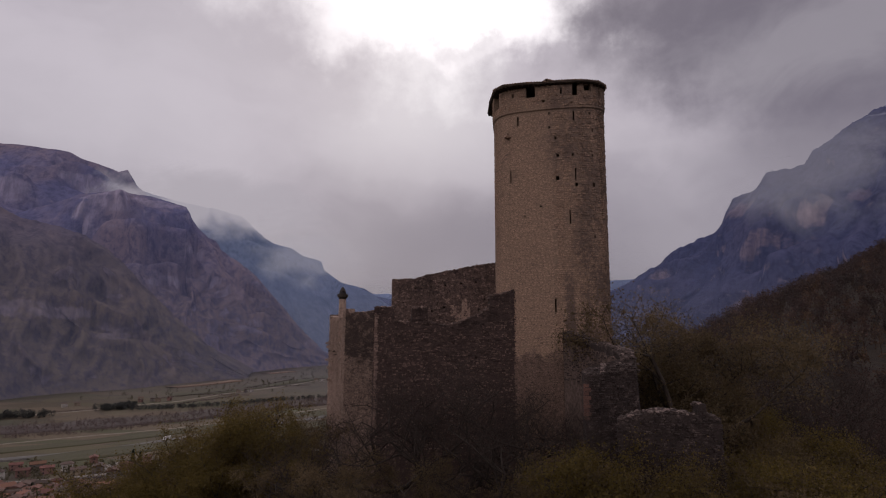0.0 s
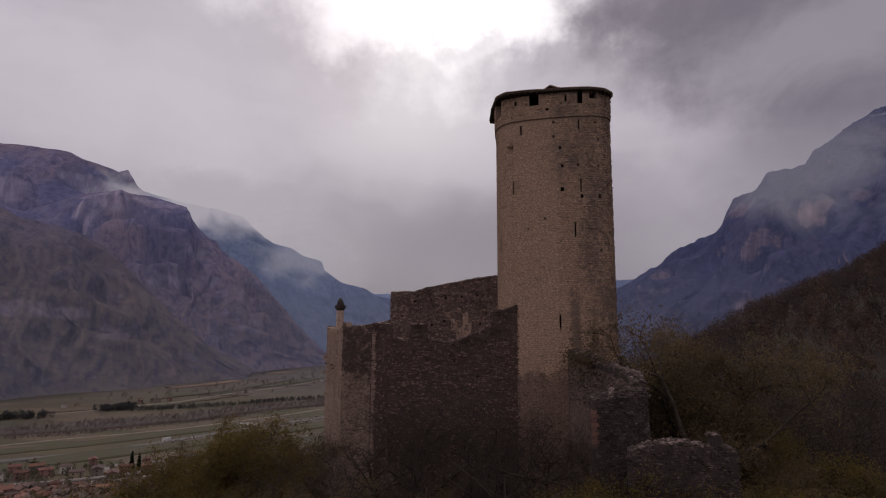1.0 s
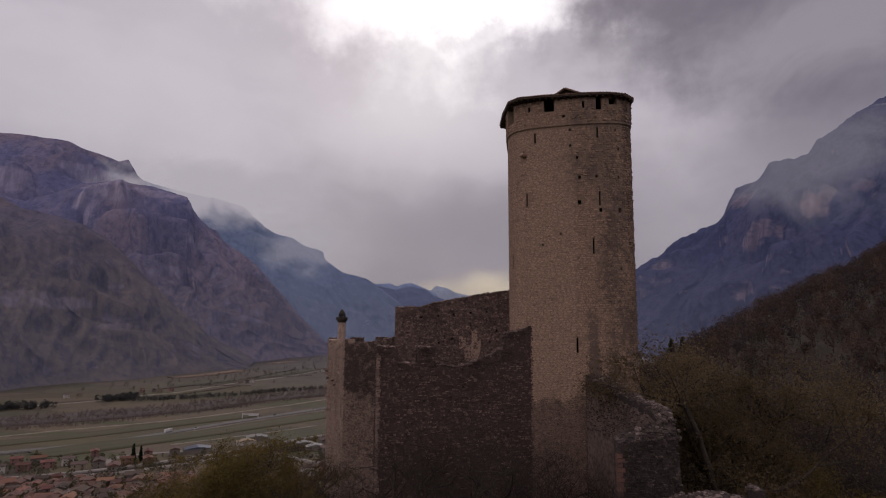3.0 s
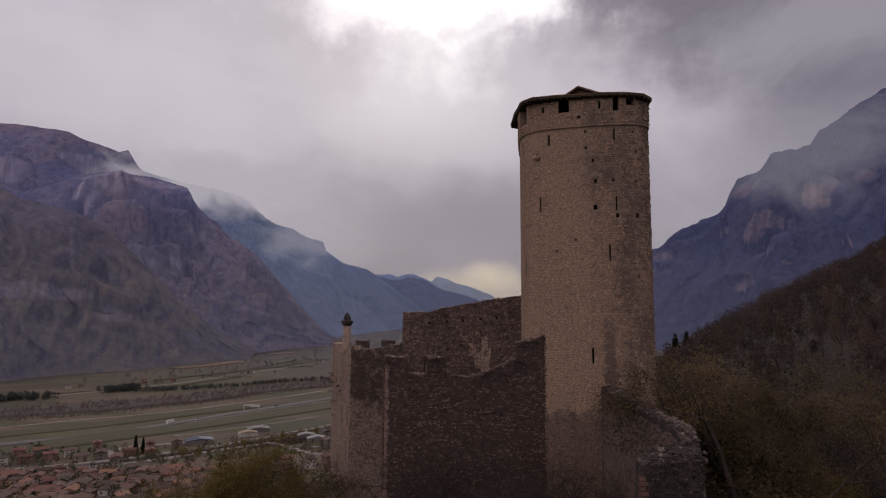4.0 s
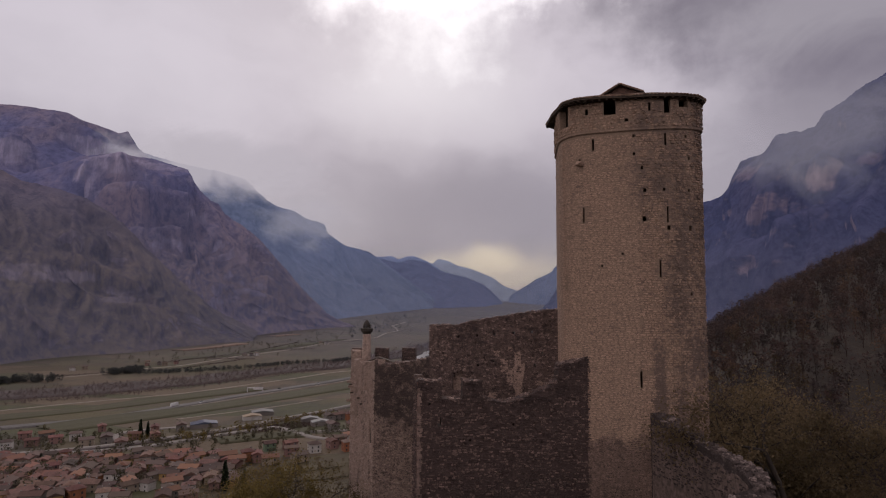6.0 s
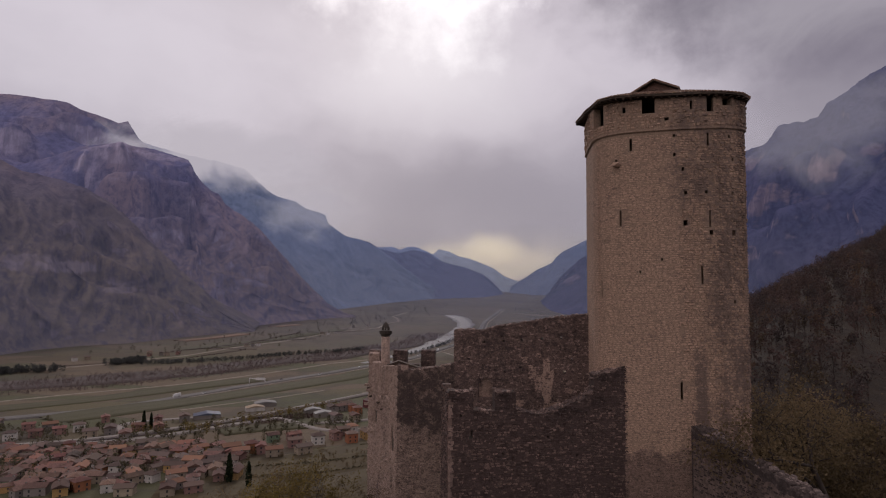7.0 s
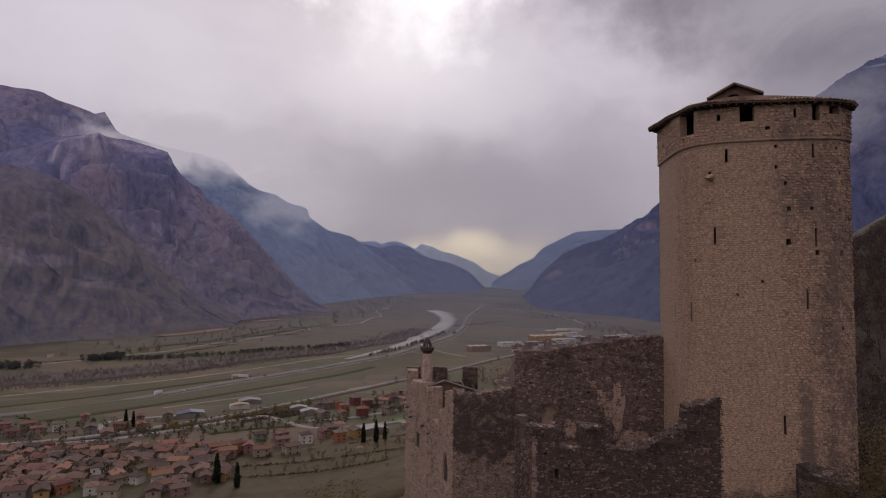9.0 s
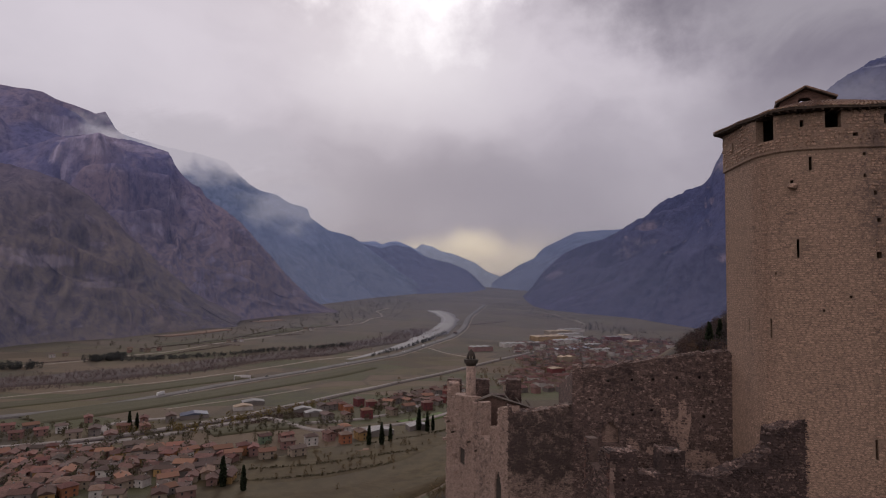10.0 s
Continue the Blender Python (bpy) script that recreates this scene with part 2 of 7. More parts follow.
def masonry(name, pale, mid, dark, lichen, amount, pieces, streaks=0.0, worn_shade_x=None, pale_z=None, spread=(0.0, 0.7), dark_streak=None, patchy=0.0):
    """Rubble or coursed stone: each piece its own tone, lichen at a metre's scale. pieces: 'island', 'object' or ''
    (mortar).
    worn_shade_x: east of there the face is weathered grey, with its dimmer light painted in. pale_z: below there the
    lichen thins out. spread: which share of the pieces is pale.
    dark_streak: (x, y, z) of a dark vertical streak that fades upwards. patchy: lichen in blotches of a few decimetres."""
    m, add, link, bsdf, place = material(name, 0.93)
    fine = grain(add, link, place, 9.0, 7.0, 0.65)
    if pieces == "island":
        own = add("ShaderNodeNewGeometry").outputs["Random Per Island"]
        tone = maths(add, link, "ADD", maths(add, link, "MULTIPLY", own, 0.62), maths(add, link, "MULTIPLY", grain(add, link, place, 5.0, 4.0, 0.7, (1, 1, 1.8)), 0.38))
    elif pieces == "object":
        tone = add("ShaderNodeObjectInfo").outputs["Random"]
    else:
        tone = grain(add, link, place, 3.2, 3.0, 0.6)
    col = mixed(add, link, ramp(add, link, tone, *spread), mid, pale)
    col = mixed(add, link, ramp(add, link, maths(add, link, "FRACT", maths(add, link, "MULTIPLY", tone, 5.3)), 0.86, 1.0, 0.0, 0.75), col, dark)
    col = mixed(add, link, ramp(add, link, fine, 0.35, 0.72, 0.0, 0.45), col, dark)
    spots = grain(add, link, place, 2.6, 6.0, 0.72)
    pits = grain(add, link, place, 5.5, 5.0, 0.85, (1, 1, 2.4))
    col = mixed(add, link, ramp(add, link, pits, 0.52, 0.60, 0.0, 0.82), col, dark)
    patch = grain(add, link, place, 0.28, 4.0, 0.55, (1, 1, 0.8))
    grown = maths(add, link, "ADD", maths(add, link, "MULTIPLY", spots, 0.72), maths(add, link, "MULTIPLY", patch, 0.38))
    grown = maths(add, link, "ADD", grown, maths(add, link, "MULTIPLY", maths(add, link, "SUBTRACT", tone, 0.5), 0.22))
    xyz = add("ShaderNodeSeparateXYZ")
    link(place, xyz.inputs[0])
    if streaks:
        run = grain(add, link, place, 0.9, 5.0, 0.6, (1, 1, 0.07))
        grown = maths(add, link, "ADD", grown, maths(add, link, "MULTIPLY", maths(add, link, "SUBTRACT", run, 0.5), streaks))
    # Weathered grey, and the weaker light on this side put into the colour.
    if worn_shade_x is not None:
        ragged = maths(add, link, "ADD", xyz.outputs["X"], maths(add, link, "MULTIPLY", maths(add, link, "SUBTRACT", patch, 0.5), 6.0))
        grown = maths(add, link, "ADD", grown, ramp(add, link, ragged, worn_shade_x - 1.5, worn_shade_x + 2.2, 0.0, 0.16))
    if pale_z is not None:
        ragged = maths(add, link, "ADD", xyz.outputs["Z"], maths(add, link, "MULTIPLY", maths(add, link, "SUBTRACT", patch, 0.5), 5.0))
        grown = maths(add, link, "ADD", grown, ramp(add, link, ragged, pale_z - 0.8, pale_z + 0.8, -0.16, 0.0))
    if patchy:
        blots = grain(add, link, place, 1.5, 5.0, 0.75, (1, 1, 1.4))
        grown = maths(add, link, "ADD", grown, maths(add, link, "MULTIPLY", ramp(add, link, blots, 0.5, 0.62), patchy))
    if dark_streak is not None:
        wave = maths(add, link, "ADD", xyz.outputs["X"], maths(add, link, "MULTIPLY", maths(add, link, "SUBTRACT", spots, 0.5), 1.1))
        near = ramp(add, link, maths(add, link, "ABSOLUTE", maths(add, link, "SUBTRACT", wave, dark_streak[0])), 0.12, 0.62, 1.0, 0.0)
        lower = ramp(add, link, maths(add, link, "ADD", xyz.outputs["Z"], maths(add, link, "MULTIPLY", patch, 6.0)), dark_streak[2] - 1.5, dark_streak[2] + 3.5, 0.30, 0.0)
        grown = maths(add, link, "ADD", grown, maths(add, link, "MULTIPLY", near, lower))
    col = mixed(add, link, ramp(add, link, grown, 0.60 - amount, 0.82 - amount, 0.0, 0.86), col, lichen)
    link(col, bsdf.inputs["Base Color"])
    relief(add, link, bsdf, fine, 0.6, 0.05)
    return m


TOWER = dict(pale=(0.385, 0.254, 0.190), mid=(0.300, 0.195, 0.148), dark=(0.11, 0.077, 0.061), lichen=(0.098, 0.071, 0.063), amount=0.005, streaks=0.24, worn_shade_x=9.7, dark_streak=(10.35, 48, 131), patchy=0.07)
tower_stone = masonry("tower_stone", pieces="island", **TOWER)
tower_piece = masonry("tower_piece", pieces="object", **TOWER)
tower_mortar = masonry("tower_mortar", pieces="", **{**TOWER, "pale": (0.25, 0.172, 0.128), "mid": (0.17, 0.115, 0.087)})
# A little violet haze is mixed into the dark wall tones.
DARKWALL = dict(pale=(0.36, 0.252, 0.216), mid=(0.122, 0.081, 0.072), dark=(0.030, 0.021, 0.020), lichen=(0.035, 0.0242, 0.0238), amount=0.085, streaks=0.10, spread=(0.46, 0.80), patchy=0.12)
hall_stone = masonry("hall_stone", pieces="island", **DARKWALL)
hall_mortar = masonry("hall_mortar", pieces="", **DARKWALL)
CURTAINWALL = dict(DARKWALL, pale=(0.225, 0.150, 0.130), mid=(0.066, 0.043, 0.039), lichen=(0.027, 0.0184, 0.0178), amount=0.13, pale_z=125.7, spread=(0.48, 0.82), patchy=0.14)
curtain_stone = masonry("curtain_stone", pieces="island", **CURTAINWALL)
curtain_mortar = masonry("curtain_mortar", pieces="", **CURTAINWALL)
WINGWALL = dict(DARKWALL, pale=(0.33, 0.238, 0.20), mid=(0.19, 0.134, 0.112), pale_z=122.9, amount=0.18, spread=(0.25, 0.75), patchy=0.15)
wing_stone = masonry("wing_stone", pieces="island", **WINGWALL)
wing_mortar = masonry("wing_mortar", pieces="", **WINGWALL)
PALEWALL = dict(pale=(0.37, 0.268, 0.222), mid=(0.27, 0.192, 0.16), dark=(0.10, 0.07, 0.06), lichen=(0.095, 0.068, 0.062), amount=0.06, streaks=0.34, patchy=0.08)
side_stone = masonry("side_stone", pieces="island", **PALEWALL)
side_mortar = masonry("side_mortar", pieces="", **PALEWALL)
# Dark lichened stone, with some of the trees' shade put into the tones.
RUBBLE = dict(pale=(0.15, 0.112, 0.105), mid=(0.043, 0.031, 0.0295), dark=(0.018, 0.013, 0.0128), lichen=(0.021, 0.0152, 0.0152), amount=0.12, spread=(0.42, 0.80), patchy=0.08)
rubble_stone = masonry("rubble_stone", pieces="island", **RUBBLE)
loose_stone = masonry("loose_stone", (0.27, 0.205, 0.19), (0.062, 0.045, 0.042), (0.026, 0.019, 0.018), (0.027, 0.020, 0.0185), 0.06, "island", spread=(0.42, 0.82), patchy=0.08)
BASEWALL = dict(pale=(0.28, 0.188, 0.152), mid=(0.165, 0.110, 0.090), dark=(0.03, 0.021, 0.019), lichen=(0.066, 0.047, 0.042), amount=0.05, streaks=0.3, patchy=0.12, spread=(0.3, 1.0))
base_stone = masonry("base_stone", pieces="island", **BASEWALL)
base_mortar = masonry("base_mortar", pieces="", **BASEWALL)
quoin_pale = masonry("quoin_pale", pieces="object", **dict(PALEWALL, pale=(0.24, 0.165, 0.14), mid=(0.13, 0.087, 0.074)))
rubble_mortar = masonry("rubble_mortar", pieces="", **RUBBLE)
brick_red = masonry("brick_red", (0.16, 0.083, 0.068), (0.105, 0.057, 0.048), (0.055, 0.034, 0.029), (0.05, 0.036, 0.031), 0.08, "object")
plaster_old = masonry("plaster_old", (0.33, 0.225, 0.184), (0.24, 0.162, 0.132), (0.10, 0.068, 0.057), (0.085, 0.059, 0.052), 0.04, "", streaks=0.25, patchy=0.12)
plaster_grey = plain("plaster_grey", (0.064, 0.046, 0.041), (0.150, 0.107, 0.094), 4.2, 0.95, bump=0.9, dirt=(0.04, 0.029, 0.027), stretch=(1, 1, 0.85))
roof_clay = plain("roof_clay", (0.105, 0.066, 0.050), (0.23, 0.148, 0.105), 2.2, 0.9, dirt=(0.09, 0.065, 0.055), vary=0.35)
old_wood = plain("old_wood", (0.035, 0.025, 0.02), (0.075, 0.052, 0.04), 6.0, 0.85, stretch=(1, 1, 0.2))
dark_inside = plain("dark_inside", (0.03, 0.024, 0.02), (0.05, 0.04, 0.034), 3.0)

def make_ground_material():
    m, add, link, bsdf, place = material("ground_cover", 0.95)
    xyz = add("ShaderNodeSeparateXYZ")
    link(place, xyz.inputs[0])
    # strips of meadow, vineyard and ploughed land on the valley floor
    turn = add("ShaderNodeMapping")
    turn.inputs["Rotation"].default_value, turn.inputs["Scale"].default_value = (0, 0, 0.45), (0.0085, 0.0175, 0.0)
    link(place, turn.inputs["Vector"])
    cells = add("ShaderNodeTexVoronoi")
    cells.inputs["Scale"].default_value = 1.0
    link(turn.outputs[0], cells.inputs["Vector"])
    pick = add("ShaderNodeSeparateColor")
    link(cells.outputs["Color"], pick.inputs[0])
    field = mixed(add, link, ramp(add, link, pick.outputs[0], 0.15, 0.8), (0.058, 0.042, 0.028), (0.078, 0.064, 0.034))
    field = mixed(add, link, ramp(add, link, pick.outputs[1], 0.56, 0.62, 0.0, 0.85), field, (0.054, 0.056, 0.026))
    field = mixed(add, link, ramp(add, link, pick.outputs[2], 0.74, 0.80, 0.0, 0.8), field, (0.105, 0.074, 0.052))
    rim = add("ShaderNodeTexVoronoi")
    rim.feature = "DISTANCE_TO_EDGE"
    link(turn.outputs[0], rim.inputs["Vector"])
    rim.inputs["Scale"].default_value = 1.0
    field = mixed(add, link, ramp(add, link, rim.outputs["Distance"], 0.008, 0.03, 0.5, 0.0), field, (0.040, 0.032, 0.027))
    # brown vineyards up the valley, greener meadows lower down
    far_up = maths(add, link, "ADD", xyz.outputs["Y"], maths(add, link, "MULTIPLY", grain(add, link, place, 0.004, 4.0), 1500.0))
    field = mixed(add, link, ramp(add, link, far_up, 1500, 2400, 0.0, 0.7), field, (0.078, 0.061, 0.053))
    tract = grain(add, link, place, 0.007, 5.0, 0.65, (1, 0.6, 1))
    field = mixed(add, link, ramp(add, link, tract, 0.54, 0.60, 0.0, 0.55), field, (0.040, 0.034, 0.028))
    field = mixed(add, link, ramp(add, link, tract, 0.36, 0.42, 0.5, 0.0), field, (0.088, 0.074, 0.044))
    field = mixed(add, link, ramp(add, link, grain(add, link, place, 0.012, 5.0, 0.6), 0.45, 0.75, 0.0, 0.35), field, (0.052, 0.041, 0.036))
    field = mixed(add, link, ramp(add, link, grain(add, link, place, 0.11, 6.0, 0.75), 0.50, 0.70, 0.0, 0.4), field, (0.038, 0.032, 0.023))
    field = mixed(add, link, ramp(add, link, grain(add, link, place, 0.05, 6.0, 0.7, (1, 0.35, 1)), 0.58, 0.74, 0.0, 0.3), field, (0.092, 0.076, 0.050))
    rows = add("ShaderNodeTexWave")
    rows.inputs["Scale"].default_value, rows.inputs["Distortion"].default_value = 22.0, 0.6
    link(turn.outputs[0], rows.inputs["Vector"])
    field = mixed(add, link, ramp(add, link, rows.outputs["Fac"], 0.2, 0.9, 0.0, 0.2), field, (0.047, 0.043, 0.028))
    # scrub and leaf litter on the castle hill
    litter = mixed(add, link, ramp(add, link, grain(add, link, place, 0.22, 6.0, 0.6), 0.35, 0.65), (0.017, 0.0122, 0.0105), (0.031, 0.022, 0.016))
    litter = mixed(add, link, ramp(add, link, grain(add, link, place, 1.7, 5.0, 0.6), 0.5, 0.75, 0.0, 0.5), litter, (0.034, 0.025, 0.018))
    height = maths(add, link, "ADD", xyz.outputs["Z"], maths(add, link, "MULTIPLY", grain(add, link, place, 0.03, 4.0), 30.0))
    on_spur = ramp(add, link, maths(add, link, "ADD", xyz.outputs["Y"], maths(add, link, "ABSOLUTE", xyz.outputs["X"])), 900, 1200, 1.0, 0.0)
    col = mixed(add, link, maths(add, link, "MULTIPLY", ramp(add, link, height, 58, 72), on_spur), field, litter)
    link(col, bsdf.inputs["Base Color"])
    relief(add, link, bsdf, grain(add, link, place, 0.5, 7.0, 0.7), 0.6, 0.6)
    return m


CREST = [(-10, -200, 102), (0, 0, 106), (3, 48, 111), (38, 95, 114), (68, 130, 123), (100, 170, 131), (125, 198, 138), (155, 230, 145), (200, 275, 157), (330, 340, 210), (620, 520, 330)]


def ground_z(x, y):
    """Height of the ground: the valley floor, the fan under the village, and the spur with the castle."""
    fan = 33 * (1 - smooth(280, 900, math.hypot(x - 20, y - 60))) + 100 * smooth(1600, 4900, y)
    near, spur = 1e9, 0.0
    for (ax, ay, az), (bx, by, bz) in zip(CREST, CREST[1:]):
        dx, dy = bx - ax, by - ay
        k = min(1.0, max(0.0, ((x - ax) * dx + (y - ay) * dy) / (dx * dx + dy * dy)))
        ox, oy = x - ax - k * dx, y - ay - k * dy
        d = math.hypot(ox, oy)
        if d < near:
            near = d
            steep = 0.62 if ox * -dy + oy * dx > 0 else 0.30
            spur = az + k * (bz - az) - (math.sqrt(d * d + 144) - 12) * steep
    spur = max(spur, fan - 40)
    gap = max(0.0, 14.0 - abs(spur - fan))
    return max(spur, fan) + gap * gap / 56


def make_ground():
    s = Shape()
    rings = [0.0] + [3.0 * 1.062 ** i for i in range(124)]
    rings[-1] = 4990.0
    n = 220
    for r in rings:
        for i in range(n):
            a = 2 * math.pi * i / n
            x, y = 10 + r * math.sin(a), 60 + r * math.cos(a)
            z = ground_z(x, y)
            if z > 36:
                z += 1.2 * noise.fractal(Vector((x, y, 0)) * 0.06, 1.0, 2.0, 4)
            elif r > 1500:
                z -= 0.5
            s.v.append((x, y, z))
    for k in range(len(rings) - 1):
        for i in range(n):
            j = (i + 1) % n
            s.f.append((k * n + i, k * n + j, (k + 1) * n + j, (k + 1) * n + i))
    return tagged(part("ground", s, make_ground_material(), smooth=True), "valley floor with fields and a scrub-covered castle hill", "ground", kind="structure")


make_ground()


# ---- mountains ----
def mountain_material(name, wood, grass, cliff, snow_z, haze_glow=None, lean=0.40, green=(0.07, 0.066, 0.05), green_z=430, scars=()):
    """Bare woods, thin pasture, pale cliffs where it is steep, a dusting of snow up high. Distance haze is painted into
    the tones, and as blue emission where given.
    """
    m, add, link, bsdf, place = material(name, 1.0)
    bsdf.inputs["Specular IOR Level"].default_value = 0.0
    xyz = add("ShaderNodeSeparateXYZ")
    link(place, xyz.inputs[0])
    wide = grain(add, link, place, 0.0026, 6.0, 0.62)
    fine = grain(add, link, place, 0.05, 8.0, 0.7)
    col = mixed(add, link, ramp(add, link, wide, 0.40, 0.62), wood, grass)
    col = mixed(add, link, ramp(add, link, grain(add, link, place, 0.006, 5.0, 0.6, (1, 1, 0.45)), 0.45, 0.7, 0.0, 0.45), col, tuple(0.62 * c for c in wood))
    low = maths(add, link, "ADD", xyz.outputs["Z"], maths(add, link, "MULTIPLY", maths(add, link, "SUBTRACT", wide, 0.5), 420.0))
    col = mixed(add, link, ramp(add, link, low, 120, green_z, 0.85, 0.0), col, green)
    col = mixed(add, link, ramp(add, link, fine, 0.42, 0.66, 0.0, 0.45), col, tuple(0.5 * c for c in wood))
    stand = grain(add, link, place, 0.03, 7.0, 0.75, (1, 1, 0.8))
    col = mixed(add, link, ramp(add, link, stand, 0.48, 0.60, 0.0, 0.55), col, tuple(0.42 * c for c in wood))
    glade = grain(add, link, place, 0.012, 6.0, 0.65, (1, 1, 0.7))
    col = mixed(add, link, ramp(add, link, glade, 0.56, 0.70, 0.0, 0.4), col, tuple(1.35 * c for c in grass))
    facing = add("ShaderNodeSeparateXYZ")
    link(add("ShaderNodeNewGeometry").outputs["Normal"], facing.inputs[0])
    steep = maths(add, link, "ADD", facing.outputs["Z"], maths(add, link, "MULTIPLY", maths(add, link, "SUBTRACT", grain(add, link, place, 0.008, 6.0, 0.65), 0.5), 0.5))
    bare = maths(add, link, "MULTIPLY", ramp(add, link, steep, lean - 0.2, lean, 1.0, 0.0), ramp(add, link, grain(add, link, place, 0.004, 6.0, 0.6, (1, 1, 2.0)), 0.48, 0.60, 0.0, 0.55))
    face = mixed(add, link, ramp(add, link, grain(add, link, place, 0.035, 6.0, 0.7, (1, 1, 0.25)), 0.35, 0.65), tuple(0.5 * c for c in cliff), cliff)
    col = mixed(add, link, bare, col, face)
    torn = grain(add, link, place, 0.016, 6.0, 0.7, (1, 1, 0.5))
    for (x, y, z), wide, high, strength in scars:
        off, size, far = add("ShaderNodeVectorMath", op="SUBTRACT"), add("ShaderNodeVectorMath", op="DIVIDE"), add("ShaderNodeVectorMath", op="LENGTH")
        link(place, off.inputs[0]), link(off.outputs[0], size.inputs[0]), link(size.outputs[0], far.inputs[0])
        off.inputs[1].default_value, size.inputs[1].default_value = (x, y, z), (wide, wide * 2, high)
        edge = maths(add, link, "ADD", far.outputs["Value"], maths(add, link, "MULTIPLY", maths(add, link, "SUBTRACT", torn, 0.5), 2.4))
        col = mixed(add, link, ramp(add, link, edge, 0.6, 1.1, strength, 0.0), col, face)
    ledge = grain(add, link, place, 0.006, 6.0, 0.6, (1, 1, 7))
    high = maths(add, link, "ADD", xyz.outputs["Z"], maths(add, link, "MULTIPLY", maths(add, link, "SUBTRACT", ledge, 0.5), 700.0))
    col = mixed(add, link, ramp(add, link, high, snow_z, snow_z + 160, 0.0, 0.5), col, (0.34, 0.35, 0.42))
    link(col, bsdf.inputs["Base Color"])
    # The emission paints blue haze over the slope.
    if haze_glow:
        bsdf.inputs["Emission Color"].default_value, bsdf.inputs["Emission Strength"].default_value = (*haze_glow, 1), 1.0
    relief(add, link, bsdf, fine, 0.5, 4.5)
    return m


def along(points, k):
    """The place at 0 to 1 of the way along a polyline, by its length."""
    lengths = [(Vector(b) - Vector(a)).length for a, b in zip(points, points[1:])]
    want = k * sum(lengths)
    for a, b, d in zip(points, points[1:], lengths):
        if want <= d or b is points[-1]:
            return Vector(a).lerp(Vector(b), min(1.0, want / d))
        want -= d


def make_mountain(name, crest, foot, mat, label, seed, rough=1.0, shape=0.8, nu=200, nv=90, bands=0.0, spurs=9.0, crag=6.0):
    """A valley side between its crest and its foot, cut by gullies that run downhill, with a back slope behind the crest.
    bands: how far the face steps in cliffs; spurs: gullies along its length."""
    s = Shape()
    back = 14
    for i in range(nu):
        u = i / (nu - 1)
        c, f = along(crest, u), along(foot, u)
        f.z += ground_z(f.x, f.y) - 3
        out = Vector((c.x - f.x, c.y - f.y, 0)).normalized()
        side = Vector((-out.y, out.x, 0))
        tall = max(30.0, c.z - f.z)
        for j in range(-back, nv):
            if j < 0:
                k = -j / back
                p = c + out * (900 * k) + Vector((0, 0, -tall * 0.9 * k * k))
                fade = 0.0
                v = 0.0
            else:
                v = j / (nv - 1)
                p = c.lerp(f, v)
                z = 1 - v
                drop = z ** (1 / shape) if shape < 1 else z ** shape
                if bands:
                    step = drop * 5 + 0.7 * noise.noise(Vector((u * 5 + seed, v * 2, 0)))
                    part_way = step - math.floor(step)
                    strong = smooth(-0.1, 0.35, noise.noise(Vector((u * 7 + seed * 2, v * 2.5, 5))))
                    drop += bands * strong * (smooth(0.3, 0.62, part_way) - part_way) / 5 * smooth(0.0, 0.06, v) * smooth(0.75, 0.4, v)
                p.z = f.z + (c.z - f.z) * drop
                fade = smooth(0.0, 0.22, v) * smooth(1.0, 0.8, v)
            q = Vector((u * spurs + 0.5 * noise.noise(Vector((v * 3, u * 9, seed))), v * 1.6, seed * 7.3))
            gully = 1 - 2 * abs(noise.noise(q)) + 0.45 * (1 - 2 * abs(noise.noise(q * 2.7 + Vector((3, 0, 0)))))
            lump = noise.fractal(p * 0.0028 + Vector((seed, 0, 0)), 1.0, 2.0, 4)
            rill = 1 - 2 * abs(noise.noise(Vector((u * spurs * 5, v * 3.5, seed * 3.1)))) + 0.6 * (1 - 2 * abs(noise.noise(Vector((u * spurs * 13, v * 8, seed)))))
            p = p - out * (tall * rough * (0.13 * (gully - 0.7) + 0.03 * (rill - 0.8)) * fade) + side * (tall * 0.05 * lump * fade)
            p.z += tall * 0.035 * rough * lump * fade + crag * rough * noise.fractal(p * 0.013, 0.7, 2.1, 6) * (1 if j < 12 else 0.6) * smooth(1.0, 0.9, v)
            if j > 0:
                p.z = min(p.z, c.z - (0.18 * v + 0.25 * smooth(0.0, 0.05, v) * 0.05) * tall)
            s.v.append(tuple(p))
    w = nv + back
    for i in range(nu - 1):
        for j in range(w - 1):
            s.f.append((i * w + j, i * w + j + 1, (i + 1) * w + j + 1, (i + 1) * w + j))
    return tagged(part(name, s, mat, smooth=True), label, "mountain", kind="structure")


# Distance haze is painted into all slope tones below, violet-blue on the near ones.
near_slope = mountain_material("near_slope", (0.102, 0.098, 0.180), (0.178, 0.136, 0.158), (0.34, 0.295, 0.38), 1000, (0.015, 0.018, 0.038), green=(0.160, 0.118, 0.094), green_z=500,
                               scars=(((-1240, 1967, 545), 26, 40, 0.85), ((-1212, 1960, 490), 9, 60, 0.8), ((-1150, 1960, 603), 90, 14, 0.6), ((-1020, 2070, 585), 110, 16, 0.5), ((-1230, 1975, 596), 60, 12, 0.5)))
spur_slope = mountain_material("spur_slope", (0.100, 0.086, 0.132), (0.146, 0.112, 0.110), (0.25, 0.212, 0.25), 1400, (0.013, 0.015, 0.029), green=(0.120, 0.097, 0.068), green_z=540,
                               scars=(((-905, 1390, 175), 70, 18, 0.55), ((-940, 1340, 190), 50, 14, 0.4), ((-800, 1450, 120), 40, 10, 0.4)))
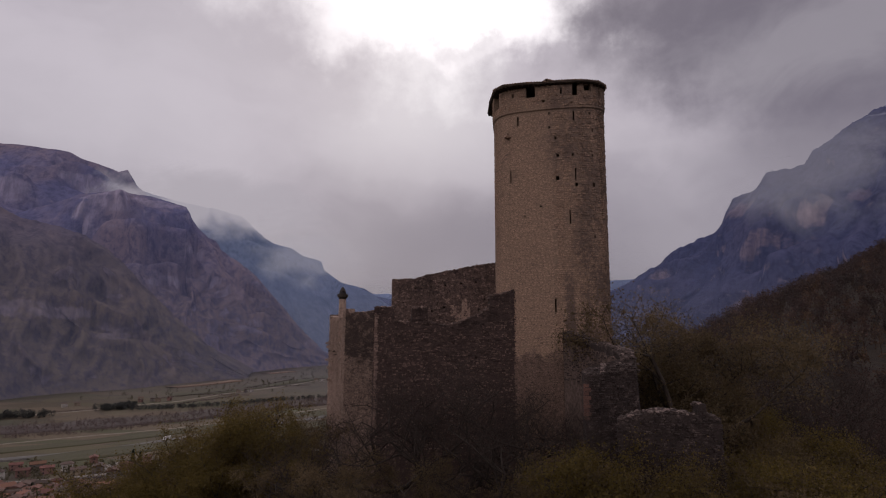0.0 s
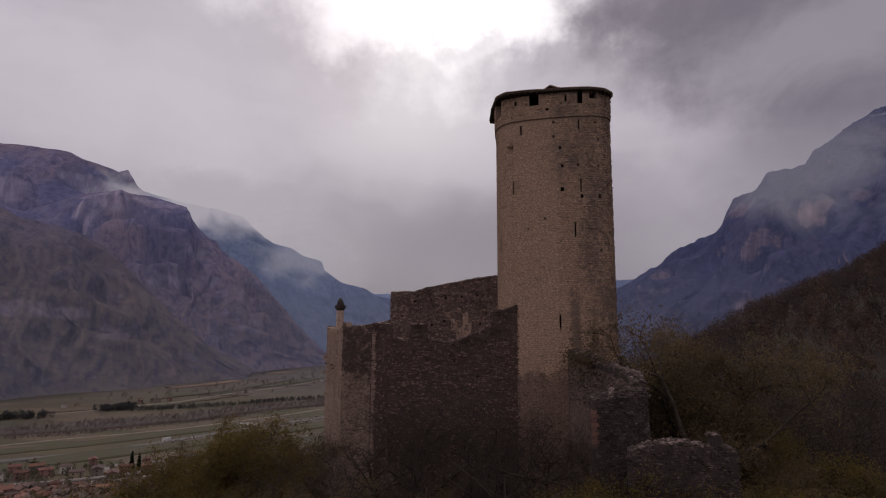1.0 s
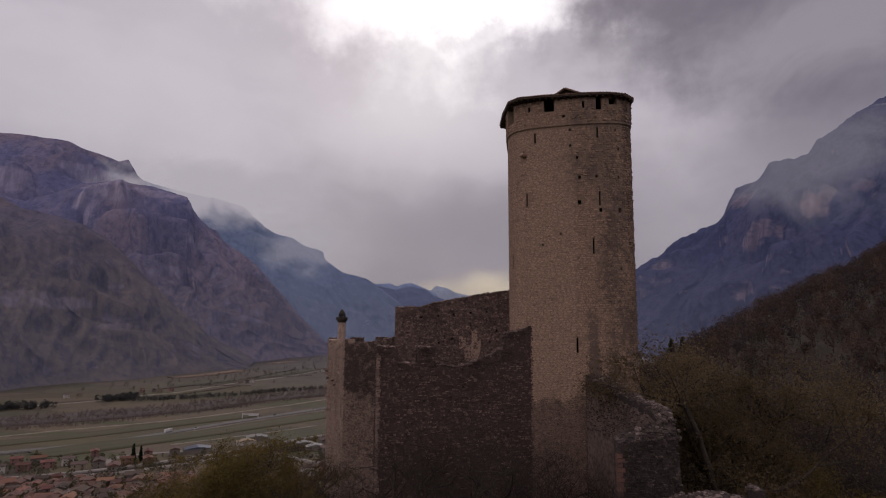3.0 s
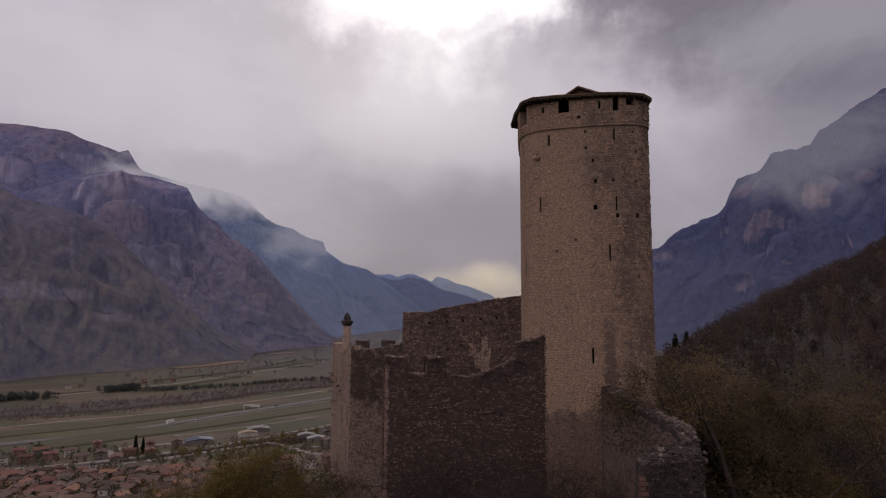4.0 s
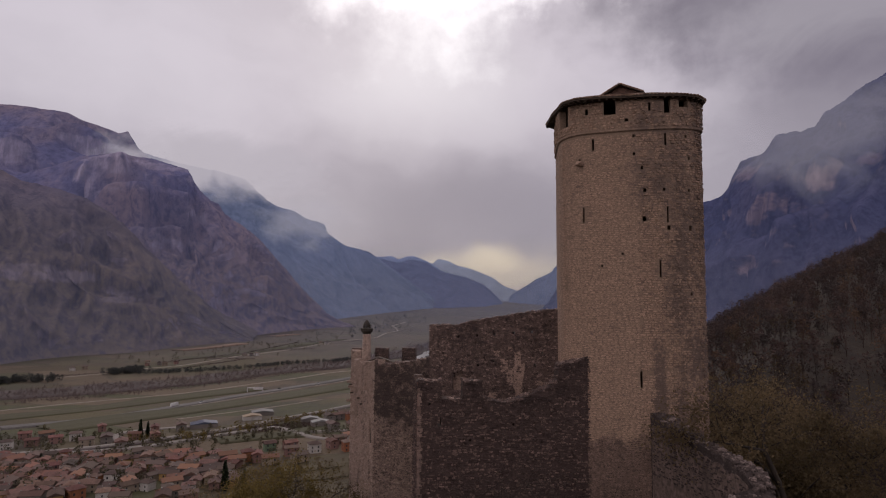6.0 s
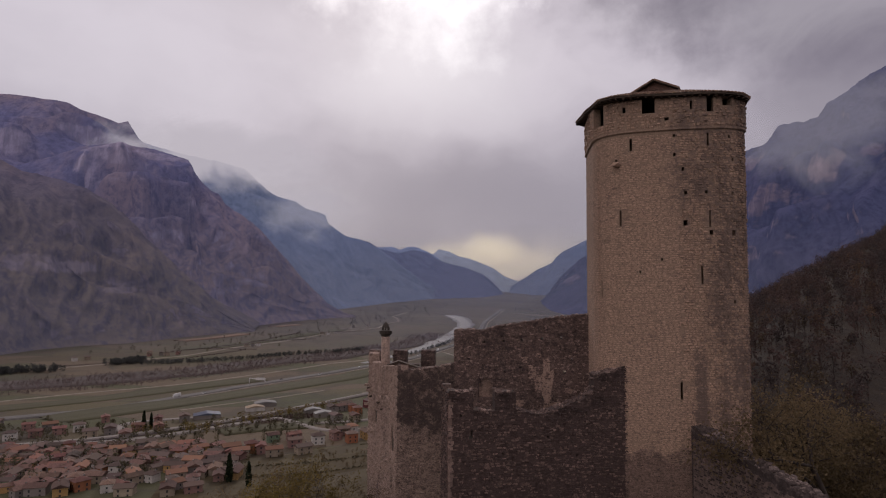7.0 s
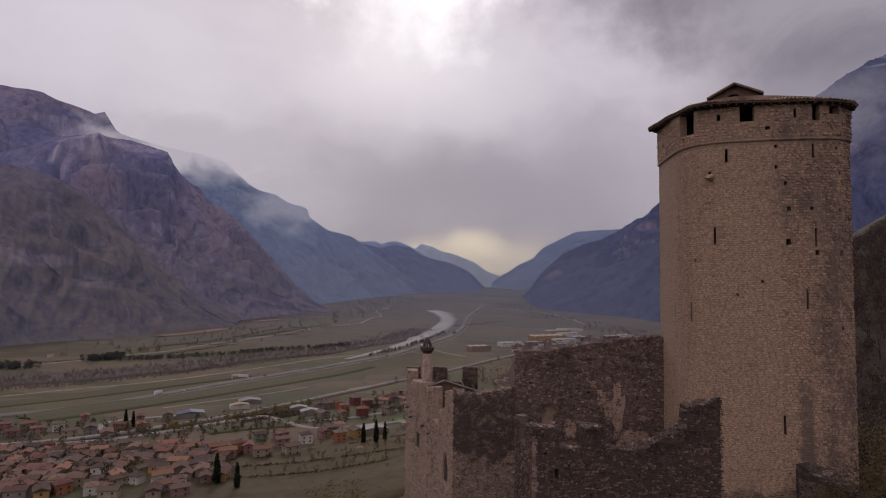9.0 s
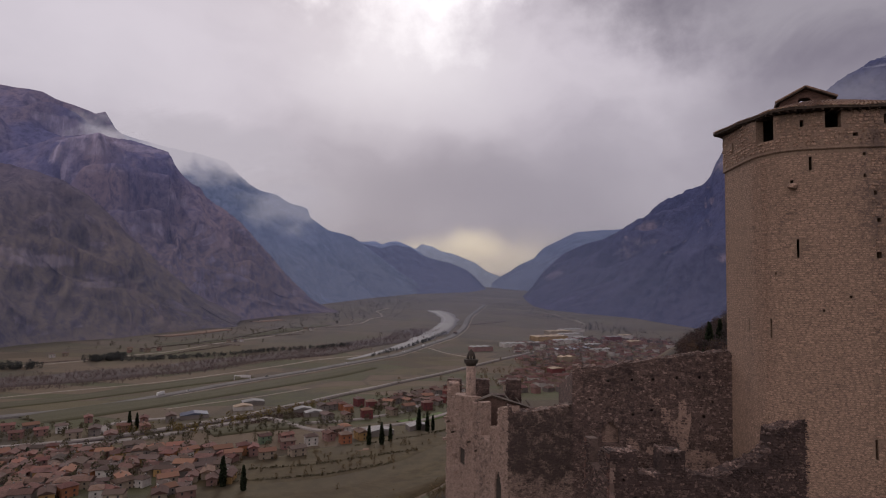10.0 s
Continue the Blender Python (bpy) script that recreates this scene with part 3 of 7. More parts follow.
# Far ranges get paler, bluer tones and stronger emission for the haze.
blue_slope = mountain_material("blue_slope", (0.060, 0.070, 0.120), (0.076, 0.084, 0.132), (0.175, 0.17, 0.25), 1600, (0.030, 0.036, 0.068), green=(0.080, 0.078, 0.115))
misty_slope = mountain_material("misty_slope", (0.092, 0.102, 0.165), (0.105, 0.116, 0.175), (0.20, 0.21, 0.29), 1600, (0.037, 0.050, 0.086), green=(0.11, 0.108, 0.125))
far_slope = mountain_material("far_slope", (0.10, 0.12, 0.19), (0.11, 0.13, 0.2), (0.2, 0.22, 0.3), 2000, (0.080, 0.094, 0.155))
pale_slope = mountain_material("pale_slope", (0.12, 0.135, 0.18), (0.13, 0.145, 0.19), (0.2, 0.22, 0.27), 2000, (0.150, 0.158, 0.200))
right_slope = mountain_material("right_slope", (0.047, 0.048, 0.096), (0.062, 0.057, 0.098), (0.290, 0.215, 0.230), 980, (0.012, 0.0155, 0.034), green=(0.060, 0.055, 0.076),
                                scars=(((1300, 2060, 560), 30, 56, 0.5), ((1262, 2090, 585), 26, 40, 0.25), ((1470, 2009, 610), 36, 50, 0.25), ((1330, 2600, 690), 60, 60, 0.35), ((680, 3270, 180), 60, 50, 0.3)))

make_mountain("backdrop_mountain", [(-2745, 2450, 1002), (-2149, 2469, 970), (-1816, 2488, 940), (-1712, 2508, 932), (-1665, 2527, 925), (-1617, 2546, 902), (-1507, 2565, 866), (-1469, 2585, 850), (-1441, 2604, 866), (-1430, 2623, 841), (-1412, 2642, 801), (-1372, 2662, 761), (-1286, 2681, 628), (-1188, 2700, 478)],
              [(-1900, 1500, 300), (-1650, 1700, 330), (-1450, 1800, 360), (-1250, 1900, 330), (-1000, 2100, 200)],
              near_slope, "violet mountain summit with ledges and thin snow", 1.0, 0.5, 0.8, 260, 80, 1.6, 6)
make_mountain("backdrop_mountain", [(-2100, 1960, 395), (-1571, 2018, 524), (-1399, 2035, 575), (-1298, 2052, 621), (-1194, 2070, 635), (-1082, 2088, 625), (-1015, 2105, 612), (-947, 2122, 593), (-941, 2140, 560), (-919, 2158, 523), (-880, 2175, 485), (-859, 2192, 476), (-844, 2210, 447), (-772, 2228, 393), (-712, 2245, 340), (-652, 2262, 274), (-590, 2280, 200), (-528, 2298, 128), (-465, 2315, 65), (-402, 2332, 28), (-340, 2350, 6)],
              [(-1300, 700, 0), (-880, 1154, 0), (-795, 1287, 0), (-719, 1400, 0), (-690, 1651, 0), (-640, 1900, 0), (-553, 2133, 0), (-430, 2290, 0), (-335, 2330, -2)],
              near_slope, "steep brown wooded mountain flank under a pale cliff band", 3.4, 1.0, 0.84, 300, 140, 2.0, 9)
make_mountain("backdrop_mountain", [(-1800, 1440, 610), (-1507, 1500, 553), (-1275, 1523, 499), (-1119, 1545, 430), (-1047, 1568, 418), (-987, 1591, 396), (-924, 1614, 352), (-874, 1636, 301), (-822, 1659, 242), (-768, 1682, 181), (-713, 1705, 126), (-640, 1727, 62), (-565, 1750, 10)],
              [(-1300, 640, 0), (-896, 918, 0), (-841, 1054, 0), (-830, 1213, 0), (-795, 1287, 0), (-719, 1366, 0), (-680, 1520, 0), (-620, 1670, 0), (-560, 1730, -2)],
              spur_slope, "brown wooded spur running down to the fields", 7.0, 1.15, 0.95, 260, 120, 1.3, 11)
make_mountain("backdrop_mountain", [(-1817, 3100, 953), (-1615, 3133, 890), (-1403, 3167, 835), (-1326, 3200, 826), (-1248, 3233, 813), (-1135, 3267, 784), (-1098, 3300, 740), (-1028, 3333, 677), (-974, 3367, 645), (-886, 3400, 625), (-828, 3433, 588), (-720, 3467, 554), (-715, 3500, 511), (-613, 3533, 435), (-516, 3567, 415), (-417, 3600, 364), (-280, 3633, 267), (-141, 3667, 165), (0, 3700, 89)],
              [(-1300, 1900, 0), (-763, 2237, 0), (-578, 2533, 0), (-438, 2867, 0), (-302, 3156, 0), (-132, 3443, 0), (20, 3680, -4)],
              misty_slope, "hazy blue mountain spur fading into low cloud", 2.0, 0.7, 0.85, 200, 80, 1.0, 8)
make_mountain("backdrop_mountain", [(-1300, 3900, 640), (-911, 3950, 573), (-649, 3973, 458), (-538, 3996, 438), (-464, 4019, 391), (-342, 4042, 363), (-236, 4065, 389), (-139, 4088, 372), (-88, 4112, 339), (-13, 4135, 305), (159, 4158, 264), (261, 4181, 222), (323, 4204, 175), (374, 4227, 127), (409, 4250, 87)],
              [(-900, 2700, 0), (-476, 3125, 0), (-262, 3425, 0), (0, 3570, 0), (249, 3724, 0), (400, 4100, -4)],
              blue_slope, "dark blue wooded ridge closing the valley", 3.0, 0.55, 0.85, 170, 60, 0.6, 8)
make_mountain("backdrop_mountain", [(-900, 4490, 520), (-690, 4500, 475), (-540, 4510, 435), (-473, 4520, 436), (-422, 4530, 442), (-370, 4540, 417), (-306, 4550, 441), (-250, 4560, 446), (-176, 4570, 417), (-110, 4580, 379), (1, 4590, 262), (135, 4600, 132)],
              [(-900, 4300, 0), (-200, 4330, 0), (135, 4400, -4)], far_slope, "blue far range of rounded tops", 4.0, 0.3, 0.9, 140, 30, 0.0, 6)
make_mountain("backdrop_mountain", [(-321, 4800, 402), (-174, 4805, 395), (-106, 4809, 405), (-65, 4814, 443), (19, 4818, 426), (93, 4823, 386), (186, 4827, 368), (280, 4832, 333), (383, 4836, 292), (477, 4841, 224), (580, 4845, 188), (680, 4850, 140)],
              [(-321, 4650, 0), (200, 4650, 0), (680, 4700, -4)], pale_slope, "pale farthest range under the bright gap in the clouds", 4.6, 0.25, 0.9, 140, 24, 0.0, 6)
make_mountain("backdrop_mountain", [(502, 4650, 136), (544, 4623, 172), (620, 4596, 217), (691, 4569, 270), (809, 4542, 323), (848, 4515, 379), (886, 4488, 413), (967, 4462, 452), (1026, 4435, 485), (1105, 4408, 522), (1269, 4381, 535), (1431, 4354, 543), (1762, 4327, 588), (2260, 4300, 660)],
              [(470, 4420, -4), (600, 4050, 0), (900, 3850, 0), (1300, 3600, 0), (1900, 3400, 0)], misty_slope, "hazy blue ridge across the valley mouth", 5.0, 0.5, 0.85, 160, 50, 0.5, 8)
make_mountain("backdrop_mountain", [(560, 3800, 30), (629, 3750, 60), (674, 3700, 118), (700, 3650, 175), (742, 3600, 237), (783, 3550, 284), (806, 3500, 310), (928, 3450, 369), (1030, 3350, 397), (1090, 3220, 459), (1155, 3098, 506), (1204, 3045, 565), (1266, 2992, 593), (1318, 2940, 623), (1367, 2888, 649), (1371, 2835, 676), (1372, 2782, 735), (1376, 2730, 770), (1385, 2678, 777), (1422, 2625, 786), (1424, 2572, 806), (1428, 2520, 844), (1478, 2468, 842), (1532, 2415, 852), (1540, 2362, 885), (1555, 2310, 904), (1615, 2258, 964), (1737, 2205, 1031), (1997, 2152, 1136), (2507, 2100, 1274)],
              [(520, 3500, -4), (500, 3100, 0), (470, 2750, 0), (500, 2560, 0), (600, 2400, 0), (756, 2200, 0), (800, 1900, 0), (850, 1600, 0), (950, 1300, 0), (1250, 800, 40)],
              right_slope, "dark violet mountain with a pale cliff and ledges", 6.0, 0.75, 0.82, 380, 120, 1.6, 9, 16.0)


# ---- river, roads and tracks ----
def strip(name, points, width, lift, mat, label, category, ragged=0.0, taper=0.0):
    s = Shape()
    total = sum((Vector(b) - Vector(a)).length for a, b in zip(points, points[1:]))
    n = max(12, int(total / 12))
    pts = [along([(x, y, 0) for x, y in points], i / n) for i in range(n + 1)]
    for _ in range(3):
        pts = [pts[0]] + [(a + b * 2 + c) / 4 for a, b, c in zip(pts, pts[1:], pts[2:])] + [pts[-1]]
    for i, p in enumerate(pts):
        t = (pts[min(i + 1, n)] - pts[max(i - 1, 0)]).normalized()
        w = width * (1 + ragged * noise.noise(p * 0.011)) * (1 - taper * smooth(0.35, 0.0, i / n)) / 2
        for k in (-1, -0.33, 0.33, 1):
            q = p + Vector((-t.y, t.x, 0)) * (w * k)
            s.v.append((q.x, q.y, max(ground_z(q.x, q.y), ground_z(p.x, p.y)) + lift))
        s.v.append((s.v[-1][0], s.v[-1][1], s.v[-1][2] - lift - 1))
        s.v.append((s.v[-5][0], s.v[-5][1], s.v[-5][2] - lift - 1))
    for i in range(n):
        a, b = i * 6, i * 6 + 6
        s.f += [(a + k + 1, a + k, b + k, b + k + 1) for k in range(3)] + [(a + 4, a + 3, b + 3, b + 4), (a, a + 5, b + 5, b)]
    return tagged(part(name, s, mat, smooth=True), label, category, kind="structure")


water, w_add, w_link, w_bsdf, w_place = material("river_water", 0.55)
# The sky's reflection is put into the pale base; specular is almost off.
w_bsdf.inputs["Base Color"].default_value = (0.175, 0.168, 0.175, 1)
w_bsdf.inputs["Specular IOR Level"].default_value = 0.03
relief(w_add, w_link, w_bsdf, grain(w_add, w_link, w_place, 0.3, 4.0, 0.6), 0.25, 0.4)
asphalt = plain("asphalt", (0.085, 0.078, 0.078), (0.125, 0.115, 0.112), 0.3, 0.9)
gravel = plain("gravel_track", (0.17, 0.145, 0.12), (0.25, 0.215, 0.18), 0.4, 0.95)
paving = plain("village_street", (0.15, 0.132, 0.124), (0.22, 0.195, 0.18), 0.5, 0.9)

scrub_soil = plain("scrub_soil", (0.046, 0.036, 0.037), (0.076, 0.059, 0.058), 0.12, 0.95, dirt=(0.06, 0.05, 0.034))
RIVER = [(-150, 1045), (-131, 1085), (-78, 1223), (-34, 1387), (8, 1585), (46, 1832), (67, 2069), (52, 2310), (10, 2460)]
SCRUB = [(-760, 700), (-586, 788), (-510, 825), (-462, 876), (-399, 915), (-348, 1012), (-275, 1094), (-190, 1205), (-88, 1423), (-20, 1700)]
strip("scrub_bank", SCRUB, 95, 0.3, scrub_soil, "brown scrub land along the river", "scrub", 0.4)
strip("river", RIVER, 58, 0.5, water, "pale grey river bending down the valley", "river", 0.4, 0.8)
TRACK = [(-640, 590), (-506, 666), (-448, 726), (-401, 761), (-352, 807), (-304, 881), (-244, 966), (-203, 1037), (-133, 1102)]
strip("river_track", TRACK, 5, 0.7, gravel, "pale gravel track on the river bank", "road")
MOTORWAY = [(-640, 430), (-480, 500), (-386, 546), (-346, 564), (-319, 604), (-296, 677), (-266, 768), (-219, 867), (-182, 927), (-155, 972), (-72, 1106), (-9, 1303), (48, 1479), (92, 1739), (139, 2172), (183, 2401), (258, 2791)]
strip("motorway", MOTORWAY, 17, 1.4, asphalt, "grey motorway on a low bank along the river", "road")
strip("motorway_verge", [(x + 12, y - 6) for x, y in MOTORWAY[3:]], 3, 1.0, gravel, "pale gravel verge beside the motorway", "road")
RAILWAY = [(-330, 400), (-252, 418), (-216, 443), (-203, 460), (-185, 478), (-173, 493), (-159, 520), (-144, 554), (-126, 591), (-107, 646), (-82, 701), (-54, 777), (-18, 847), (25, 925), (75, 1004), (135, 1094), (205, 1194), (420, 1440)]
strip("railway", RAILWAY, 5, 1.2, paving, "pale railway bed beside the village", "railway")
strip("railway_bank", [(x + 7, y - 3) for x, y in RAILWAY], 4, 0.8, scrub_soil, "dark bank beside the railway", "railway")
MAIN_ROAD = [(-420, 360), (-282, 399), (-251, 404), (-220, 414), (-205, 420), (-193, 437), (-179, 450), (-166, 471), (-149, 485), (-141, 495)]
strip("main_road", MAIN_ROAD, 7, 1.0, paving, "pale main road beside the village", "road")
strip("main_road", [(-141, 495), (-126, 481), (-107, 452), (-87, 432), (-60, 446), (-20, 470), (20, 540)], 5, 1.0, paving, "narrow road round the village", "road")
strip("village_street", [(-218, 413), (-241, 447), (-261, 474), (-266, 489), (-250, 496), (-222, 504), (-205, 510)], 6, 0.9, paving, "paved street between the houses", "road")
strip("village_street", [(-131, 470), (-80, 470), (-30, 520), (-5, 640), (30, 760)], 5, 0.9, paving, "village street with a bend", "road")
strip("country_lane", [(-760, 830), (-671, 902), (-619, 946), (-591, 986), (-573, 1001), (-557, 1057), (-498, 1121), (-473, 1215), (-451, 1316), (-413, 1394), (-374, 1500), (-341, 1691), (-278, 1797), (-220, 1883), (-210, 2061), (-175, 2160), (-195, 2304), (-219, 2379), (-175, 2583)], 7, 0.8, gravel, "pale country road below the mountain", "road")
strip("country_lane", [(292, 2585), (443, 2462), (492, 2261), (509, 2073), (499, 1924)], 9, 0.8, gravel, "pale road at the foot of the mountain", "road")
strip("field_track", [(-100, 690), (-60, 760), (-40, 800)], 3, 0.5, gravel, "pale track across the field", "road")
strip("field_track", [(-250, 560), (-190, 640), (-150, 720)], 2.5, 0.5, gravel, "faint track across the field", "road")
strip("field_track", [(60, 1090), (20, 1150), (-10, 1230)], 4, 0.5, gravel, "pale track across the field", "road")
ploughed = plain("ploughed_earth", (0.15, 0.098, 0.075), (0.20, 0.135, 0.10), 0.02, 0.95)
strip("ploughed_field", [(-600, 3690), (-485, 3648), (-380, 3540)], 70, 2.0, ploughed, "reddish terraces below the far mountain", "field")
strip("ploughed_field", [(-640, 1420), (-600, 1500), (-560, 1640)], 40, 1.5, ploughed, "reddish ploughed terrace at the mountain foot", "field")
strip("ploughed_field", [(-560, 1900), (-500, 1990)], 40, 1.5, ploughed, "reddish ploughed terrace at the mountain foot", "field")
grass_green = plain("fresh_grass", (0.055, 0.085, 0.025), (0.085, 0.12, 0.035), 0.3, 0.95, dirt=(0.06, 0.065, 0.03))
grass_dull = plain("dull_grass", (0.046, 0.043, 0.024), (0.062, 0.056, 0.031), 0.3, 0.95, dirt=(0.046, 0.040, 0.025))
strip("meadow", [(-32, 468), (-14, 487), (2, 512)], 15, 0.5, grass_green, "bright green playing field among the houses", "meadow")
strip("meadow", [(-165, 436), (-139, 452), (-104, 462)], 24, 0.5, grass_dull, "mown green field between road and village", "meadow")
strip("meadow", [(-340, 520), (-262, 640), (-200, 780), (-110, 960)], 52, 0.3, grass_dull, "long green field beside the motorway", "meadow", 0.3)
strip("meadow", [(-480, 600), (-400, 660), (-330, 780), (-270, 860)], 50, 0.3, grass_dull, "long green field between motorway and river", "meadow", 0.3)
strip("meadow", [(-560, 1250), (-480, 1330), (-420, 1560), (-330, 1830)], 60, 0.4, grass_dull, "green pasture beside the country road", "meadow", 0.3)


# ---- thin mist that fills the valley ----
def valley_mist(y, high, thick):
    """A thin sheet of mist across the valley, lit by the sky, thinning out upwards."""
    m = bpy.data.materials.new("valley_mist")
    m.use_nodes = True
    m.node_tree.nodes.clear()
    add, link = nodes_of(m.node_tree)
    place = add("ShaderNodeNewGeometry").outputs["Position"]
    xyz = add("ShaderNodeSeparateXYZ")
    link(place, xyz.inputs[0])
    puff = grain(add, link, place, 0.0016, 4.0, 0.5)
    up = maths(add, link, "ADD", xyz.outputs["Z"], maths(add, link, "MULTIPLY", maths(add, link, "SUBTRACT", puff, 0.5), high * 0.7))
    alpha = ramp(add, link, up, high * 0.15, high, thick, 0.0)
    dull, thin, lit = add("ShaderNodeBsdfDiffuse"), add("ShaderNodeBsdfTranslucent"), add("ShaderNodeMixShader")
    for n in (dull, thin):
        n.inputs["Color"].default_value = (0.205, 0.238, 0.365, 1)
    link(dull.outputs[0], lit.inputs[1]), link(thin.outputs[0], lit.inputs[2])
    clear, mix = add("ShaderNodeBsdfTransparent"), add("ShaderNodeMixShader")
    link(alpha, mix.inputs[0]), link(clear.outputs[0], mix.inputs[1]), link(lit.outputs[0], mix.inputs[2])
    link(mix.outputs[0], add("ShaderNodeOutputMaterial").inputs[0])
    s = Shape()
    n = 40
    for i in range(n + 1):
        x = (i / n - 0.5) * 1.7 * y
        q = y - 0.12 * y * math.cos(i / n * math.pi * 3)
        s.v += [(x, q, ground_z(x, q) - 8), (x, q, high * 1.4)]
    s.f = [(2 * i, 2 * i + 2, 2 * i + 3, 2 * i + 1) for i in range(n)]
    return tagged(part("backdrop_mist", s, m, smooth=True), "thin bluish mist across the valley", "mist", kind="structure")


for y, high, thick in ((1150, 330, 0.06), (1500, 440, 0.08), (1950, 500, 0.09), (2450, 540, 0.10), (3000, 560, 0.11), (3500, 560, 0.12), (4350, 600, 0.13)):
    valley_mist(y, high, thick)


# ---- low cloud on the summits ----
def cloud_bank(x, y, z, wide, high, seed, thick, light=(0.36, 0.335, 0.375)):
    """A thin bank of cloud that hangs before a summit, frayed at its rim."""
    m = bpy.data.materials.new("low_cloud")
    m.use_nodes = True
    m.node_tree.nodes.clear()
    add, link = nodes_of(m.node_tree)
    place = add("ShaderNodeNewGeometry").outputs["Position"]
    rel = add("ShaderNodeVectorMath", op="SUBTRACT")
    link(place, rel.inputs[0])
    rel.inputs[1].default_value = (x, y, z)
    size = add("ShaderNodeVectorMath", op="DIVIDE")
    link(rel.outputs[0], size.inputs[0])
    size.inputs[1].default_value = (wide / 2, wide / 2, high / 2)
    far = add("ShaderNodeVectorMath", op="LENGTH")
    link(size.outputs[0], far.inputs[0])
    puff = grain(add, link, place, 4.2 / wide, 6.0, 0.55, (1, 1, 1.5), 0.6)
    rim = maths(add, link, "ADD", far.outputs["Value"], maths(add, link, "MULTIPLY", maths(add, link, "SUBTRACT", puff, 0.5), 1.3))
    alpha = ramp(add, link, rim, 0.25, 0.95, thick, 0.0)
    glow, clear, mix = add("ShaderNodeEmission"), add("ShaderNodeBsdfTransparent"), add("ShaderNodeMixShader")
    glow.inputs["Color"].default_value = (*light, 1)
    link(alpha, mix.inputs[0]), link(clear.outputs[0], mix.inputs[1]), link(glow.outputs[0], mix.inputs[2])
    link(mix.outputs[0], add("ShaderNodeOutputMaterial").inputs[0])
    s = Shape()
    side = Vector((y, -x, 0)).normalized()
    n = 10
    for i in range(n + 1):
        for j in range(n + 1):
            a, b = (i / n - 0.5) * 1.25, (j / n - 0.5) * 1.25
            bulge = -0.1 * wide * math.cos(a * 2.4) * math.cos(b * 2.4)
            p = Vector((x, y, z)) + side * (a * wide) + Vector((0, 0, b * high)) + Vector((x, y, 0)).normalized() * bulge
            s.v.append(tuple(p))
    s.f = [(i * (n + 1) + j, (i + 1) * (n + 1) + j, (i + 1) * (n + 1) + j + 1, i * (n + 1) + j + 1) for i in range(n) for j in range(n)]
    ob = tagged(part("backdrop_cloud", s, m, smooth=True), "frayed grey cloud hanging on the summit", "cloud", kind="structure")
    ob.visible_shadow = False
    return ob


cloud_bank(-1010, 2600, 690, 1050, 430, 1, 0.85, (0.47, 0.435, 0.475))
cloud_bank(-630, 2700, 470, 560, 300, 2, 0.35, (0.42, 0.40, 0.45))
cloud_bank(830, 1110, 700, 900, 330, 3, 0.75)
cloud_bank(760, 1200, 470, 560, 300, 4, 0.3)

# ---- castle walls ----
class Path2:
    """A wall's outer line in plan; outside is to the right of its direction."""

    def __init__(self, points, closed=False):
        pts = [Vector((x, y)) for x, y in points]
        self.pts = pts + [pts[0]] if closed else pts
        self.closed = closed
        self.s = [0.0]
        for a, b in zip(self.pts, self.pts[1:]):
            self.s.append(self.s[-1] + (b - a).length)
        self.length = self.s[-1]

    def at(self, s):
        s = min(max(s, 0.0), self.length)
        for i in range(len(self.pts) - 1):
            if s <= self.s[i + 1] or i == len(self.pts) - 2:
                k = (s - self.s[i]) / (self.s[i + 1] - self.s[i])
                return self.pts[i].lerp(self.pts[i + 1], k)

    def out(self, s):
        e = 0.25
        if self.closed:
            a, b = self.at((s - e) % self.length), self.at((s + e) % self.length)
        else:
            a, b = self.at(s - e), self.at(s + e)
        t = (b - a).normalized()
        return Vector((t.y, -t.x))

    def near(self, x, y):
        """How far along the place nearest to (x, y) lies."""
        best = min(range(int(self.length / 0.05)), key=lambda i: (self.at(i * 0.05) - Vector((x, y))).length)
        return best * 0.05


def profile(pairs):
    """A height that runs straight between (s, z) pairs."""
    def top(s):
        """The height at s."""
        if s <= pairs[0][0]:
            return pairs[0][1]
        for (a, za), (b, zb) in zip(pairs, pairs[1:]):
            if s <= b:
                return za + (zb - za) * (s - a) / max(b - a, 1e-6)
        return pairs[-1][1]
    top.breaks = [p[0] for p in pairs]
    return top


